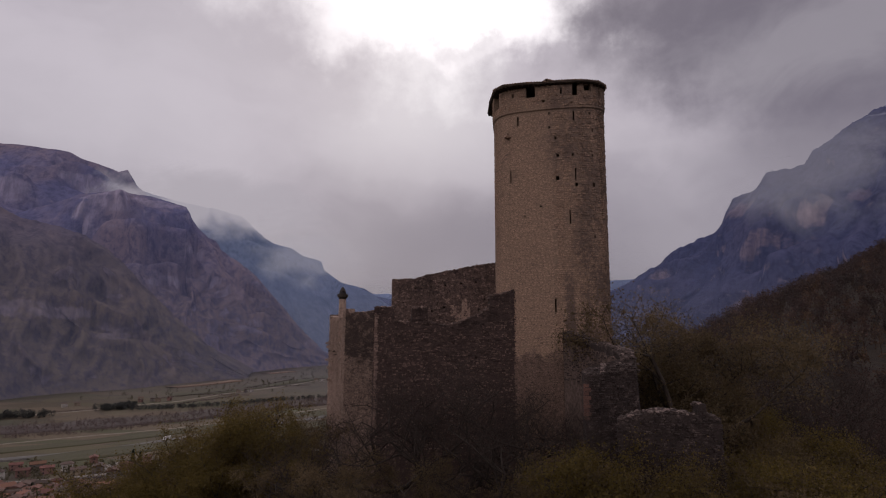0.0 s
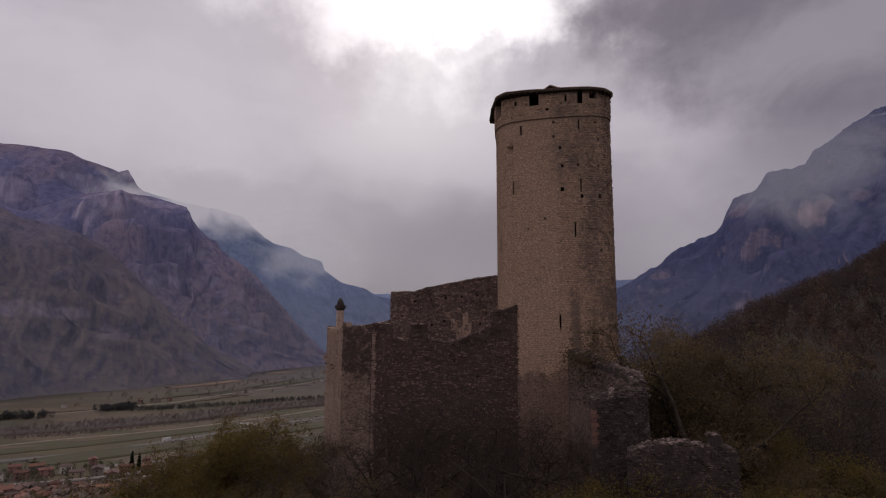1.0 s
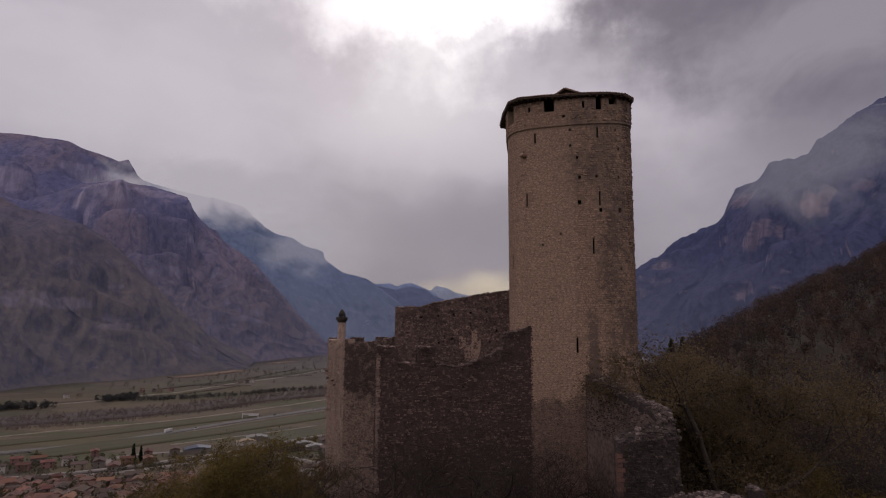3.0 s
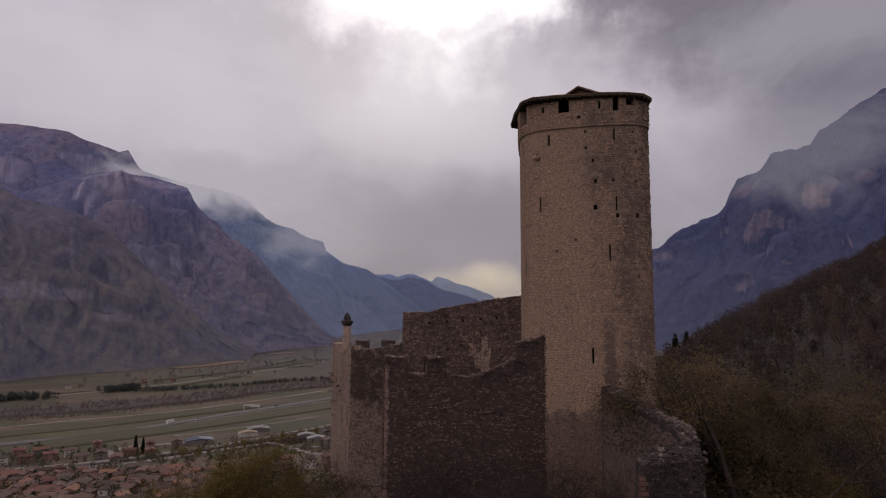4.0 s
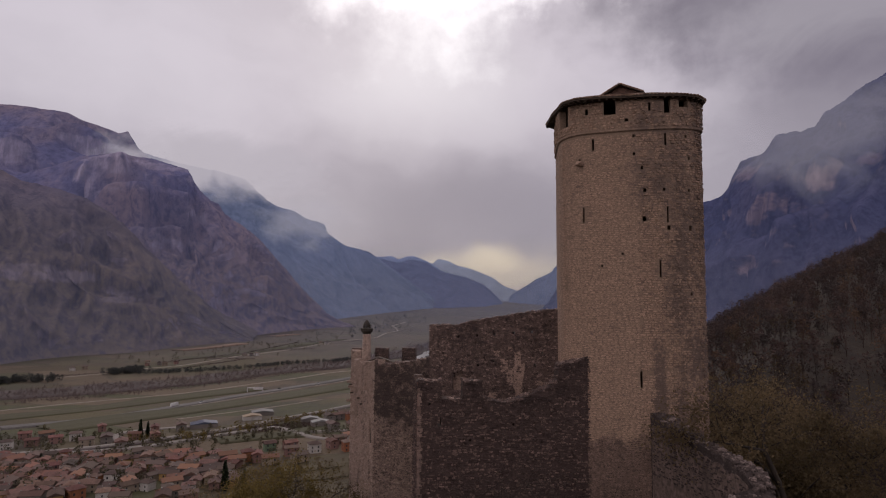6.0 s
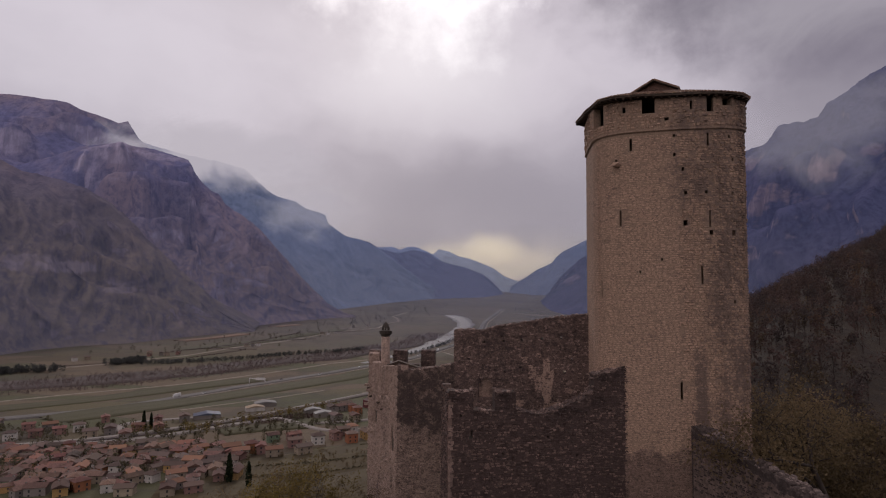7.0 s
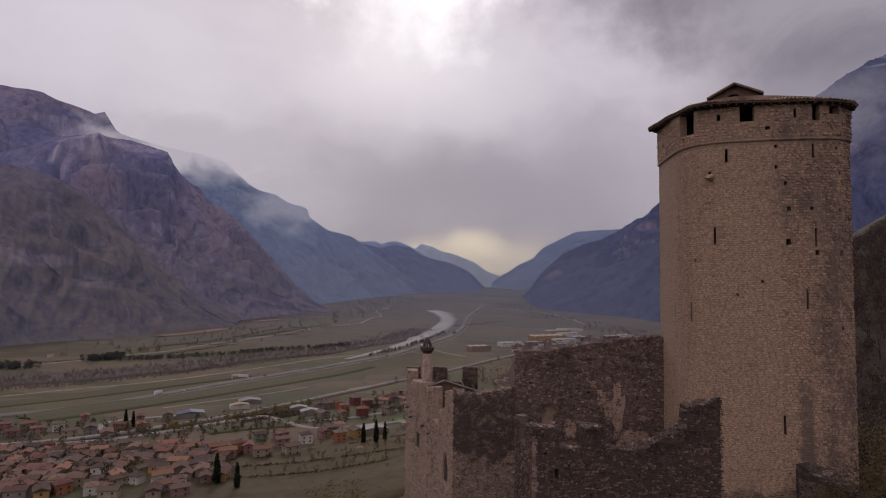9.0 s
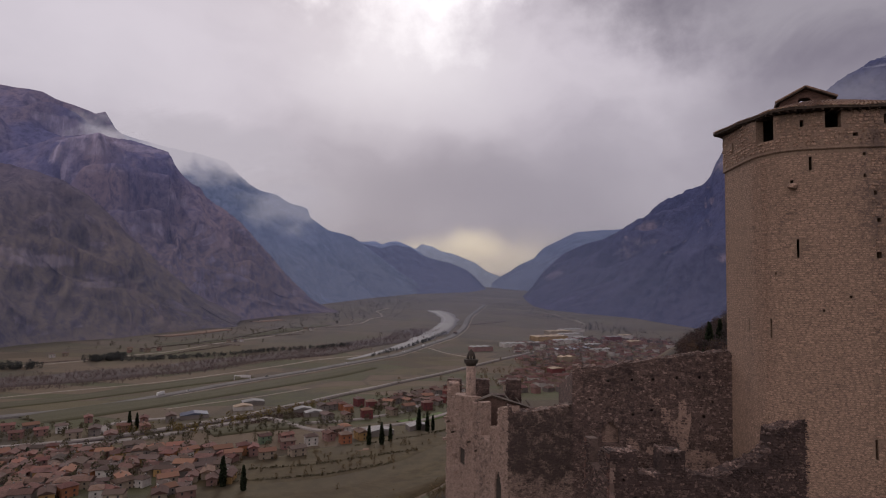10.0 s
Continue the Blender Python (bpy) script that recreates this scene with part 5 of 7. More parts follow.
for s_, z_ in ((0.5, 123.9), (1.3, 123.5), (2.2, 123.6), (0.4, 122.0), (3.2, 119.9), (2.6, 121.2)):
    p_, o_ = SIDE.at(s_), SIDE.out(s_)
    part("corbel", Shape().box(-0.16, -0.14, 0, 0.5, 0.14, 0.22, Matrix(((o_.x, -o_.y, 0, p_.x), (o_.y, o_.x, 0, p_.y), (0, 0, 1, z_), (0, 0, 0, 1)))), side_stone, wing)

chimney = thing("chimney_turret", "slender round chimney with dark crown on the wing", "chimney", at=pose(-11.55, 67.9, 119), local=True)
shaft = Shape().lathe(0, 0, [(0.55, -4), (0.5, 3), (0.44, 7.5), (0.40, 10.1)], 18)
part("shaft", shaft, side_mortar, chimney, smooth=True)
part("collar", Shape().lathe(0, 0, [(0.40, 10.05), (0.46, 10.2), (0.60, 10.32), (0.64, 10.62), (0.58, 10.64), (0.3, 10.65)], 14), dark_inside, chimney, "dark corbelled crown")
cap = Shape()
for k in range(8):
    a = k * math.pi / 4
    cap.tube((0.34 * math.cos(a), 0.34 * math.sin(a), 10.62), (0.30 * math.cos(a), 0.30 * math.sin(a), 10.95), 0.07, 0.06, 5)
part("lantern", cap, dark_inside, chimney)
part("cap", Shape().lathe(0, 0, [(0.36, 10.95), (0.34, 11.05), (0.26, 11.22), (0.12, 11.4), (0.03, 11.5)], 12), dark_inside, chimney, smooth=True)

# ---- the curtain wall before the hall ----
CURTAIN = Path2([(-5.5, 48.1), (6.15, 49.2)])
curtain_top = profile([(0, 127.28), (1.55, 127.25), (1.57, 126.1), (2.95, 126.05), (2.97, 127.25), (4.28, 127.2), (4.3, 126.15), (5.3, 125.8), (6.2, 125.85), (7.4, 126.25), (8.6, 126.7), (9.4, 127.3), (9.5, 128.25), (10.6, 128.5), (11.2, 128.75), (11.65, 128.85), (11.7, 128.2)])
curtain_holes = [(1.3, 1.55, 124.3, 124.9), (3.4, 3.55, 123.3, 123.45), (6.3, 6.45, 124.3, 124.45), (8.2, 8.35, 123.1, 123.25), (0.7, 0.85, 125.7, 125.85)]
curtain = thing("castle_curtain_wall", "dark ruined curtain wall with two merlons and brick corner", "castle wall", at=pose(0, 48.6, 107))
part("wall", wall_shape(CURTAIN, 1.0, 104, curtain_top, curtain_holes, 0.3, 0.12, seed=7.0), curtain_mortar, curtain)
RETURN = Path2([(-5.95, 51.6), (-5.52, 48.12)])
return_top = profile([(0, 127.25), (0.75, 127.25), (0.77, 125.9), (2.2, 125.8), (2.22, 127.2), (3.5, 127.25)])
part("return_wall", wall_shape(RETURN, 0.55, 104, return_top, (), 0.3, 0.06, seed=8.0), masonry("brick_wall", (0.13, 0.09, 0.078), (0.085, 0.058, 0.05), (0.04, 0.029, 0.026), (0.04, 0.03, 0.027), 0.10, ""), curtain, "return wall with red brick edges")

# ---- the ruined bastion before the keep ----
bastion = thing("ruined_bastion", "ruined rubble wall descending from the keep with plastered flank", "ruined wall", at=pose(10.5, 42, 106))
B_LEFT = profile([(37.1, 8.78), (38.3, 8.85), (38.5, 11.5), (40.0, 11.6), (44.0, 10.8), (47.95, 9.7)])
B_RIGHT = profile([(37.1, 12.0), (38.3, 12.4), (40.0, 12.6), (44.0, 11.75), (47.95, 10.75)])


def bastion_top(x, y):
    k = (x - B_LEFT(y)) / (B_RIGHT(y) - B_LEFT(y))
    left = profile([(37.1, 122.6), (38.3, 122.85), (38.5, 123.6), (40.0, 124.0), (44.0, 124.5), (46.0, 124.9), (47.95, 125.3)])(y)
    right = profile([(37.1, 122.9), (37.7, 123.0), (38.3, 123.3), (38.5, 123.8), (40.0, 124.1), (44.0, 124.55), (47.95, 125.4)])(y)
    bump = 0.22 * noise.fractal(Vector((x, y, 0)) * 1.1, 0.9, 2.1, 4)
    return left + (right - left) * k + bump


body = Shape()
NX, NY = 14, 44
for j in range(NY + 1):
    y = 37.1 + j * 10.85 / NY
    for i in range(NX + 1):
        x = B_LEFT(y) + (B_RIGHT(y) - B_LEFT(y)) * i / NX
        body.v.append((x, y, bastion_top(x, y)))
body.f += [(j * (NX + 1) + i, j * (NX + 1) + i + 1, (j + 1) * (NX + 1) + i + 1, (j + 1) * (NX + 1) + i) for j in range(NY) for i in range(NX)]
top_n = len(body.v)
edge = [i for i in range(NX + 1)] + [j * (NX + 1) + NX for j in range(1, NY + 1)] + [NY * (NX + 1) + i for i in range(NX - 1, -1, -1)] + [j * (NX + 1) for j in range(NY - 1, 0, -1)]
for e in edge:
    x, y, z = body.v[e]
    spread = 1.0 if e % (NX + 1) == NX else 0.0
    body.v.append((x + spread, y - (0.25 if y < 37.2 else 0), 104.0))
for i in range(len(edge)):
    j = (i + 1) % len(edge)
    body.f.append((edge[j], edge[i], top_n + i, top_n + j))
part("core", body, rubble_mortar, bastion)
FLANK = Path2([(9.72, 47.7), (10.8, 44.0), (11.6, 40.0), (11.5, 38.5)])
flank_top = profile([(0, 124.75), (3.86, 124.05), (7.9, 123.55), (9.5, 123.1)])
part("plaster", wall_shape(FLANK, 0.08, 104, flank_top, (), 0.2, 0.24, proud=0.05, seed=9.0), plaster_grey, bastion, "grey plastered flank, worn at the top")
for k in range(9):
    z = 119.9 + k * 0.245
    part("brick", Shape().box(8.70 - 0.02 * (k % 2), 37.0, z, 9.0 + 0.12 * (k % 2), 37.3, z + 0.21), brick_red, bastion)
FACE = Path2([(9.1, 37.06), (12.1, 37.06)])
rubble_top = Shape()
rng = random.Random(21)
for _ in range(800):
    y = 37.15 + 10.2 * rng.random() ** 1.15
    x = B_LEFT(y) + (B_RIGHT(y) - B_LEFT(y)) * (0.05 + 0.93 * rng.random() ** 0.75)
    rubble_top.rock((x, y, bastion_top(x, y) + rng.uniform(-0.09, 0.04)), 0.06 + 0.16 * rng.random() ** 2, rng)
tagged(part("rubble_top", rubble_top, loose_stone, bastion, "loose pale stones on the broken wall top"), kind="stuff")

low_ruin = thing("ruined_low_wall", "low broken stone wall with loose stones on top", "ruined wall", at=pose(11.5, 33, 106))
LOW = Path2([(9.7, 33.6), (11.6, 33.1), (15.0, 32.6), (15.6, 34.5)])
low_top = profile([(0, 120.3), (1.0, 120.75), (2.6, 120.95), (4.2, 120.75), (4.25, 121.35), (4.65, 121.3), (4.7, 120.75), (5.4, 120.6), (7.4, 119.0)])
part("wall", wall_shape(LOW, 1.1, 104, low_top, [(2.0, 2.15, 119.8, 119.95), (4.4, 4.55, 119.6, 119.75)], 0.3, 0.14, seed=10.0), rubble_mortar, low_ruin)
tagged(part("rubble_top", crown_rubble(LOW, 0.1, 7.2, low_top, 1.1, 330, (0.06, 0.19), 31), loose_stone, low_ruin, "loose pale stones along the top"), kind="stuff")

hill_ruin = thing("hillside_ruin", "crumbling grey wall stub on the hillside", "ruined wall", at=pose(50, 92, 108))
HR = Path2([(46, 90), (50, 88.5), (53, 88.2)])
part("wall", wall_shape(HR, 0.9, 104, profile([(0, 113.2), (2.5, 115.6), (4.5, 116.4), (6, 115.3), (7.2, 112.5)]), (), 0.35, 0.5, seed=12.0), rubble_mortar, hill_ruin)

# ---- trees and scrub ----
bark_dark = plain("bark_dark", (0.020, 0.015, 0.013), (0.042, 0.031, 0.027), 5.0, 0.95, stretch=(1, 1, 0.3))
bark = plain("bark", (0.026, 0.0195, 0.017), (0.052, 0.039, 0.033), 5.0, 0.95, stretch=(1, 1, 0.3))


def leaf_material(name, dark, light):
    m, add, link, bsdf, place = material(name, 0.7)
    tone = add("ShaderNodeNewGeometry").outputs["Random Per Island"]
    col = mixed(add, link, tone, dark, light)
    col = mixed(add, link, ramp(add, link, grain(add, link, place, 0.5, 3.0), 0.35, 0.7, 0.0, 0.5), col, tuple(0.6 * c for c in dark))
    col = mixed(add, link, ramp(add, link, grain(add, link, place, 0.06, 4.0, 0.6), 0.52, 0.68, 0.0, 0.6), col, tuple(1.35 * c for c in light))
    link(col, bsdf.inputs["Base Color"])
    thin, both = add("ShaderNodeBsdfTranslucent"), add("ShaderNodeMixShader")
    link(col, thin.inputs["Color"])
    both.inputs[0].default_value = 0.5
    link(bsdf.outputs[0], both.inputs[1]), link(thin.outputs[0], both.inputs[2])
    link(both.outputs[0], [n for n in m.node_tree.nodes if n.bl_idname == "ShaderNodeOutputMaterial"][0].inputs[0])
    return m


leaf_spring = leaf_material("leaf_spring", (0.088, 0.063, 0.018), (0.150, 0.107, 0.030))
leaf_olive = leaf_material("leaf_olive", (0.086, 0.061, 0.034), (0.140, 0.098, 0.054))
leaf_brown = leaf_material("leaf_brown", (0.046, 0.029, 0.0265), (0.084, 0.053, 0.048))
leaf_dark = leaf_material("leaf_dark", (0.012, 0.018, 0.010), (0.030, 0.040, 0.018))


def leaf_at(s, p, r, rng, long=1.6):
    """One small leaf or tuft: a bent pair of triangles."""
    a = Vector((rng.gauss(0, 1), rng.gauss(0, 1), rng.gauss(0, 1))).normalized()
    b = a.orthogonal().normalized()
    c = a.cross(b)
    w = rng.random() * 6.28
    b, c = b * math.cos(w) + c * math.sin(w), c * math.cos(w) - b * math.sin(w)
    p = Vector(p)
    s.add([tuple(p - b * r * long), tuple(p + c * r + a * r * 0.3), tuple(p + b * r * long), tuple(p - c * r + a * r * 0.2)], [(0, 1, 2), (0, 2, 3)])


def grow(seed, height, spread, leaves, leaf_size, depth=4, upright=0.6):
    """A broadleaf tree: trunk, limbs that fork and bend, leaves about the twigs."""
    rng = random.Random(seed)
    wood, crown, tips = Shape(), Shape(), []

    def branch(p, d, length, r, level):
        n = 3 if level < 3 else 2
        for k in range(n):
            d = (d + Vector((rng.gauss(0, 0.16), rng.gauss(0, 0.16), rng.gauss(0.05, 0.1)))).normalized()
            q = p + d * (length / n)
            wood.tube(p, q, r, r * 0.82, 6 if level < 2 else 4)
            r *= 0.82
            if level >= 1:
                tips.append((q, 0.16 + 0.11 * level))
                if rng.random() < 0.65 and level < depth:
                    side = (d * 0.6 + Vector((rng.gauss(0, 1), rng.gauss(0, 1), rng.gauss(0.2, 0.5))).normalized() * spread).normalized()
                    branch(q, side, length * rng.uniform(0.45, 0.65), r * 0.68, level + 1)
            p = q
        if level < depth:
            for _ in range(3 if level == 0 else 2):
                side = (d * upright + Vector((rng.gauss(0, 1), rng.gauss(0, 1), rng.gauss(0.1, 0.5))).normalized() * spread).normalized()
                branch(p, side, length * rng.uniform(0.55, 0.8), r * 0.75, level + 1)

    branch(Vector((0, 0, -0.4)), Vector((0, 0, 1)), height * 0.38, height * 0.028, 0)
    for _ in range(leaves):
        q, w = rng.choice(tips)
        k = min(1.15, abs(rng.gauss(0, 0.8))) * w * 0.9
        leaf_at(crown, q + Vector((rng.gauss(0, 1), rng.gauss(0, 1), rng.gauss(0, 0.8))).normalized() * k, leaf_size * rng.uniform(0.6, 1.3), rng)
    return wood, crown


def make_tree(seed, label, leaf, height, spread, leaves, leaf_size, depth=4, category="tree"):
    t = thing("tree" if category == "tree" else "shrub", label, category, local=True, group="trees round the castle")
    wood, crown = grow(seed, height, spread, leaves, leaf_size, depth)
    part("trunk", wood, bark_dark if leaves < 6000 else bark, t, smooth=True)
    part("crown", crown, leaf, t)
    return t


KINDS = {
    "bare": [make_tree(41 + k, "nearly bare tree with dark crooked limbs", leaf_brown, 10, 0.85, 5000, 0.014, 5) for k in range(2)],
    "spring": [make_tree(51 + k, "tree in first yellow-green leaf", leaf_spring, 9, 0.8, 26000, 0.024, 4) for k in range(2)],
    "olive": [make_tree(61 + k, "dull olive-green tree with thin foliage", leaf_olive, 9, 0.85, 24000, 0.023, 4) for k in range(2)],
    "shrub": [make_tree(71 + k, "dense low shrub in new leaf", leaf_spring if k else leaf_olive, 4.5, 0.95, 12000, 0.019, 4, "shrub") for k in range(2)],
}
used = {}


def plant(kind, x, y, top, turn=None, sink=0.3):
    """Sets a tree or shrub on the ground, so tall that its crown ends at height top."""
    k = used.get(kind, 0)
    used[kind] = k + 1
    proto = KINDS[kind][k % len(KINDS[kind])]
    tall = max(c.bound_box[i][2] for c in proto.children for i in range(8))
    z = ground_z(x, y) - sink
    size = (top - z) / tall
    m = pose(x, y, z, 0, 0, turn if turn is not None else (k * 67) % 360)
    if k < len(KINDS[kind]):
        proto.matrix_basis = m @ Matrix.Scale(size, 4)
        return proto
    keep_scale = proto.scale.copy()
    proto.scale = (size, size, size)
    made = copy_thing(proto, m)
    proto.scale = keep_scale
    return made


# in front of the curtain wall, round the bastion, on the west slope and behind the keep
for kind, x, y, top in (("bare", 1.0, 39.0, 125.2), ("bare", 4.8, 37.5, 124.0), ("bare", -3.2, 41.0, 124.2), ("bare", -1.2, 43.5, 124.6), ("bare", 3.0, 36.0, 122.6), ("bare", -7.5, 44.0, 119.8), ("bare", -10.5, 48.0, 119.0), ("bare", 7.6, 44.5, 122.6), ("bare", 5.2, 45.5, 122.4),
                        ("olive", -1.0, 35.5, 118.6), ("olive", 3.5, 33.0, 117.9), ("olive", -5.0, 37.0, 118.3), ("olive", 7.0, 35.0, 119.4), ("olive", -9.0, 41.0, 117.6), ("bare", -1.0, 33.0, 118.5), ("bare", 5.5, 33.5, 119.0),
                        ("spring", 8.3, 32.2, 120.4), ("olive", 9.6, 31.4, 119.9), ("spring", 11.4, 31.0, 119.5), ("olive", 13.2, 30.6, 119.6), ("spring", 15.2, 30.6, 119.9), ("shrub", 5.6, 29.8, 117.6), ("shrub", 1.4, 29.6, 117.2), ("spring", 10.0, 29.5, 118.4), ("shrub", 12.6, 29.6, 117.8), ("olive", 14.5, 29.0, 118.2), ("olive", 17.2, 31.0, 119.6), ("spring", 20.0, 33.0, 119.5), ("shrub", 8.2, 27.5, 116.8), ("shrub", -2.5, 30.5, 117.0),
                        ("spring", -15.8, 56.0, 120.0), ("spring", -18.2, 57.5, 119.6), ("spring", -20.7, 56.5, 118.4), ("spring", -24.0, 56.0, 115.9), ("spring", -13.2, 51.5, 118.2), ("spring", -27.5, 55.0, 113.0), ("spring", -17.0, 52.0, 117.8), ("spring", -21.5, 52.0, 116.0), ("olive", -22.0, 61.0, 118.4), ("olive", -12.3, 54.0, 118.4), ("bare", -13.5, 57.5, 119.6), ("bare", -16.0, 63.0, 119.4), ("olive", -26.0, 60.0, 115.5),
                        ("olive", 17.9, 48.5, 129.3), ("olive", 19.9, 50.0, 129.0), ("olive", 21.9, 50.5, 127.2), ("bare", 20.8, 60.0, 130.0), ("bare", 18.0, 57.0, 128.0), ("spring", 20.0, 54.0, 123.6), ("olive", 23.0, 53.5, 123.2), ("bare", 27.5, 62.0, 124.5), ("bare", 24.5, 55.5, 126.0), ("bare", 18.0, 50.5, 122.5), ("olive", 19.0, 46.0, 121.5), ("bare", 16.5, 43.0, 120.5), ("olive", 21.0, 41.0, 120.5), ("spring", 25.5, 46.5, 120.5), ("bare", 25.0, 52.0, 122.5), ("bare", 31.0, 52.0, 122.5), ("bare", 30.0, 44.0, 120.5), ("bare", 33.5, 58.0, 122.0), ("bare", 36.0, 47.0, 121.5), ("bare", 38.0, 55.0, 123.5), ("spring", 27.0, 36.5, 119.0), ("olive", 32.5, 37.0, 119.5), ("olive", 22.0, 35.5, 119.5), ("bare", 27.5, 30.0, 118.5), ("bare", 40.0, 42.0, 120.0), ("bare", 44.0, 60.0, 123.0), ("bare", 34.0, 66.0, 125.0), ("bare", 40.0, 70.0, 124.5), ("bare", 47.0, 72.0, 125.0)):
    plant(kind, x, y, top)


def make_woods(name, label, count, place, leaf, seed, tall=(5, 9), tufts=46, size=0.22):
    """A wood that nobody could count: thin stems, each with a few clumps of twigs and leaves, in one mesh."""
    rng = random.Random(seed)
    s = Shape()
    for _ in range(count):
        spot = place(rng)
        if spot is None:
            continue
        x, y = spot
        z, h = ground_z(x, y) - 0.3, rng.uniform(*tall)
        wide = h * rng.uniform(0.24, 0.40)
        s.tube((x, y, z), (x + rng.gauss(0, 0.3), y, z + h * 0.7), 0.10, 0.04, 3)
        clumps = rng.randint(4, 7)
        for c in range(clumps):
            a, k = rng.random() * 6.28, rng.uniform(0.35, 0.88)
            r = wide * rng.uniform(0.25, 0.75) * (1.25 - 0.6 * k)
            cx, cy, cz = x + r * math.cos(a), y + r * math.sin(a), z + h * k
            s.tube((x, y, z + h * k * 0.55), (cx, cy, cz), 0.05, 0.02, 3)
            ball = wide * rng.uniform(0.35, 0.6)
            for _ in range(tufts // clumps):
                d = Vector((rng.gauss(0, 1), rng.gauss(0, 1), rng.gauss(0.25, 0.8))).normalized() * (ball * rng.uniform(0.55, 1.15))
                leaf_at(s, (cx + d.x, cy + d.y, cz + d.z), size * rng.uniform(0.5, 1.3), rng, 2.0)
    return tagged(part(name, s, leaf), label, "woods", kind="stuff")


def hill_spot(rng):
    k = rng.random() ** 1.4
    x, y = rng.uniform(18, 235), rng.uniform(60, 330)
    if x < max(22 + 0.22 * (y - 60), -15.5 + 0.43 * (y - 16)) or x > 45 + 0.95 * (y - 20):
        return None
    return x, y


def slope_spot(rng):
    x, y = rng.uniform(-60, 130), rng.uniform(40, 300)
    return (x, y) if (100 if x > 0.3 * y - 20 else 999) > ground_z(x, y) > 50 and x < 10 + 0.42 * (y - 60) and not (-15 < x < 16 and y < 75) else None


leaf_scrub = leaf_material("leaf_scrub", (0.052, 0.036, 0.024), (0.088, 0.060, 0.040))
leaf_grey = leaf_material("leaf_grey", (0.036, 0.027, 0.027), (0.066, 0.049, 0.048))
leaf_rust = leaf_material("leaf_rust", (0.074, 0.044, 0.032), (0.118, 0.071, 0.050))
make_woods("hillside_woods", "brown leafless woods covering the hillside", 1500, hill_spot, leaf_brown, 81, (4.5, 9.5), 120, 0.15)
make_woods("hillside_woods", "grey leafless trees among the woods", 1300, hill_spot, leaf_grey, 85, (4.5, 9), 120, 0.15)
make_woods("hillside_woods", "rust-brown oaks keeping last year's leaves", 450, hill_spot, leaf_rust, 86, (3.5, 7.5), 120, 0.15)
make_woods("hillside_scrub", "dull brown scrub between the bare trees", 800, hill_spot, leaf_scrub, 82, (2.5, 6.5), 100, 0.14)
make_woods("slope_woods", "dull green woods on the slope below the castle", 1300, slope_spot, leaf_olive, 83, (4, 8), 80, 0.15)
make_woods("right_thicket", "dark tangled thicket below the ruins", 420, lambda r: (r.uniform(16, 75), r.uniform(24, 90)), leaf_brown, 84, (5, 9), 240, 0.07)


def conifer(seed, h, w, label, name, leaf):
    t = thing(name, label, "tree", local=True)
    rng = random.Random(seed)
    s = Shape()
    for _ in range(900):
        k = rng.random() ** 1.4
        r = w * (1 - k) ** 0.8 * rng.random() ** 0.4
        if name == "cypress":
            r = w * math.sin(math.pi * (0.08 + 0.92 * k) ** 0.7) ** 0.8 * rng.random() ** 0.4
        a = rng.random() * 6.28
        leaf_at(s, (r * math.cos(a), r * math.sin(a), h * (0.05 + 0.95 * k)), 0.05 * h * rng.uniform(0.4, 1.0), rng)
    part("trunk", Shape().tube((0, 0, -0.5), (0, 0, h * 0.9), 0.018 * h, 0.004 * h, 5), bark, t)
    part("crown", s, leaf, t)
    return t


fir = conifer(91, 12, 2.6, "dark pointed fir on the hill", "fir", leaf_dark)
FIRS = [(76, 205, 0.9), (81, 208, 0.8), (14.5, 66, 0.62)]
for i, (x, y, k) in enumerate(FIRS):
    m = pose(x, y, ground_z(x, y) - 0.5, 0, 0, i * 50)
    if i == 0:
        fir.matrix_basis = m @ Matrix.Scale(k, 4)
    else:
        copy_thing(fir, m).scale = (k, k, k)
cypress = conifer(92, 13, 1.3, "slim dark cypress among the fields", "cypress", leaf_dark)
CYPRESSES = [(-51, 396), (-43, 397), (-38, 405), (-20, 437), (-14, 438), (-10, 441), (-116, 318), (-104, 312), (-122, 334), (-230, 455), (-228, 462)]
for i, (x, y) in enumerate(CYPRESSES):
    m = pose(x, y, ground_z(x, y) - 0.3, 0, 0, i * 77)
    if i == 0:
        cypress.matrix_basis = m
    else:
        k = 0.75 + 0.06 * (i * 5 % 8)
        copy_thing(cypress, m).scale = (k, k, k * 1.05)


def tree_belt(name, label, points, width, count, leaf, seed, tall=(5, 10), tufts=44):
    """Trees along a line, far off, in one mesh."""
    rng = random.Random(seed)
    s = Shape()
    pts = [(x, y, 0) for x, y in points]
    for _ in range(count):
        p = along(pts, rng.random())
        x, y = p.x + rng.gauss(0, width / 2.5), p.y + rng.gauss(0, width / 2.5)
        z, h = ground_z(x, y), rng.uniform(*tall)
        w = h * rng.uniform(0.3, 0.46)
        s.tube((x, y, z - 0.3), (x, y, z + h * 0.6), 0.15, 0.06, 3)
        for _ in range(tufts):
            a, r, k = rng.random() * 6.28, w * rng.random() ** 0.5, rng.random()
            r *= math.sin(math.pi * (0.12 + 0.8 * k)) ** 0.6
            leaf_at(s, (x + r * math.cos(a), y + r * math.sin(a), z + h * (0.12 + 0.88 * k)), h * 0.065 * rng.uniform(0.5, 1.2), rng)
    return tagged(part(name, s, leaf), label, "trees", kind="stuff")


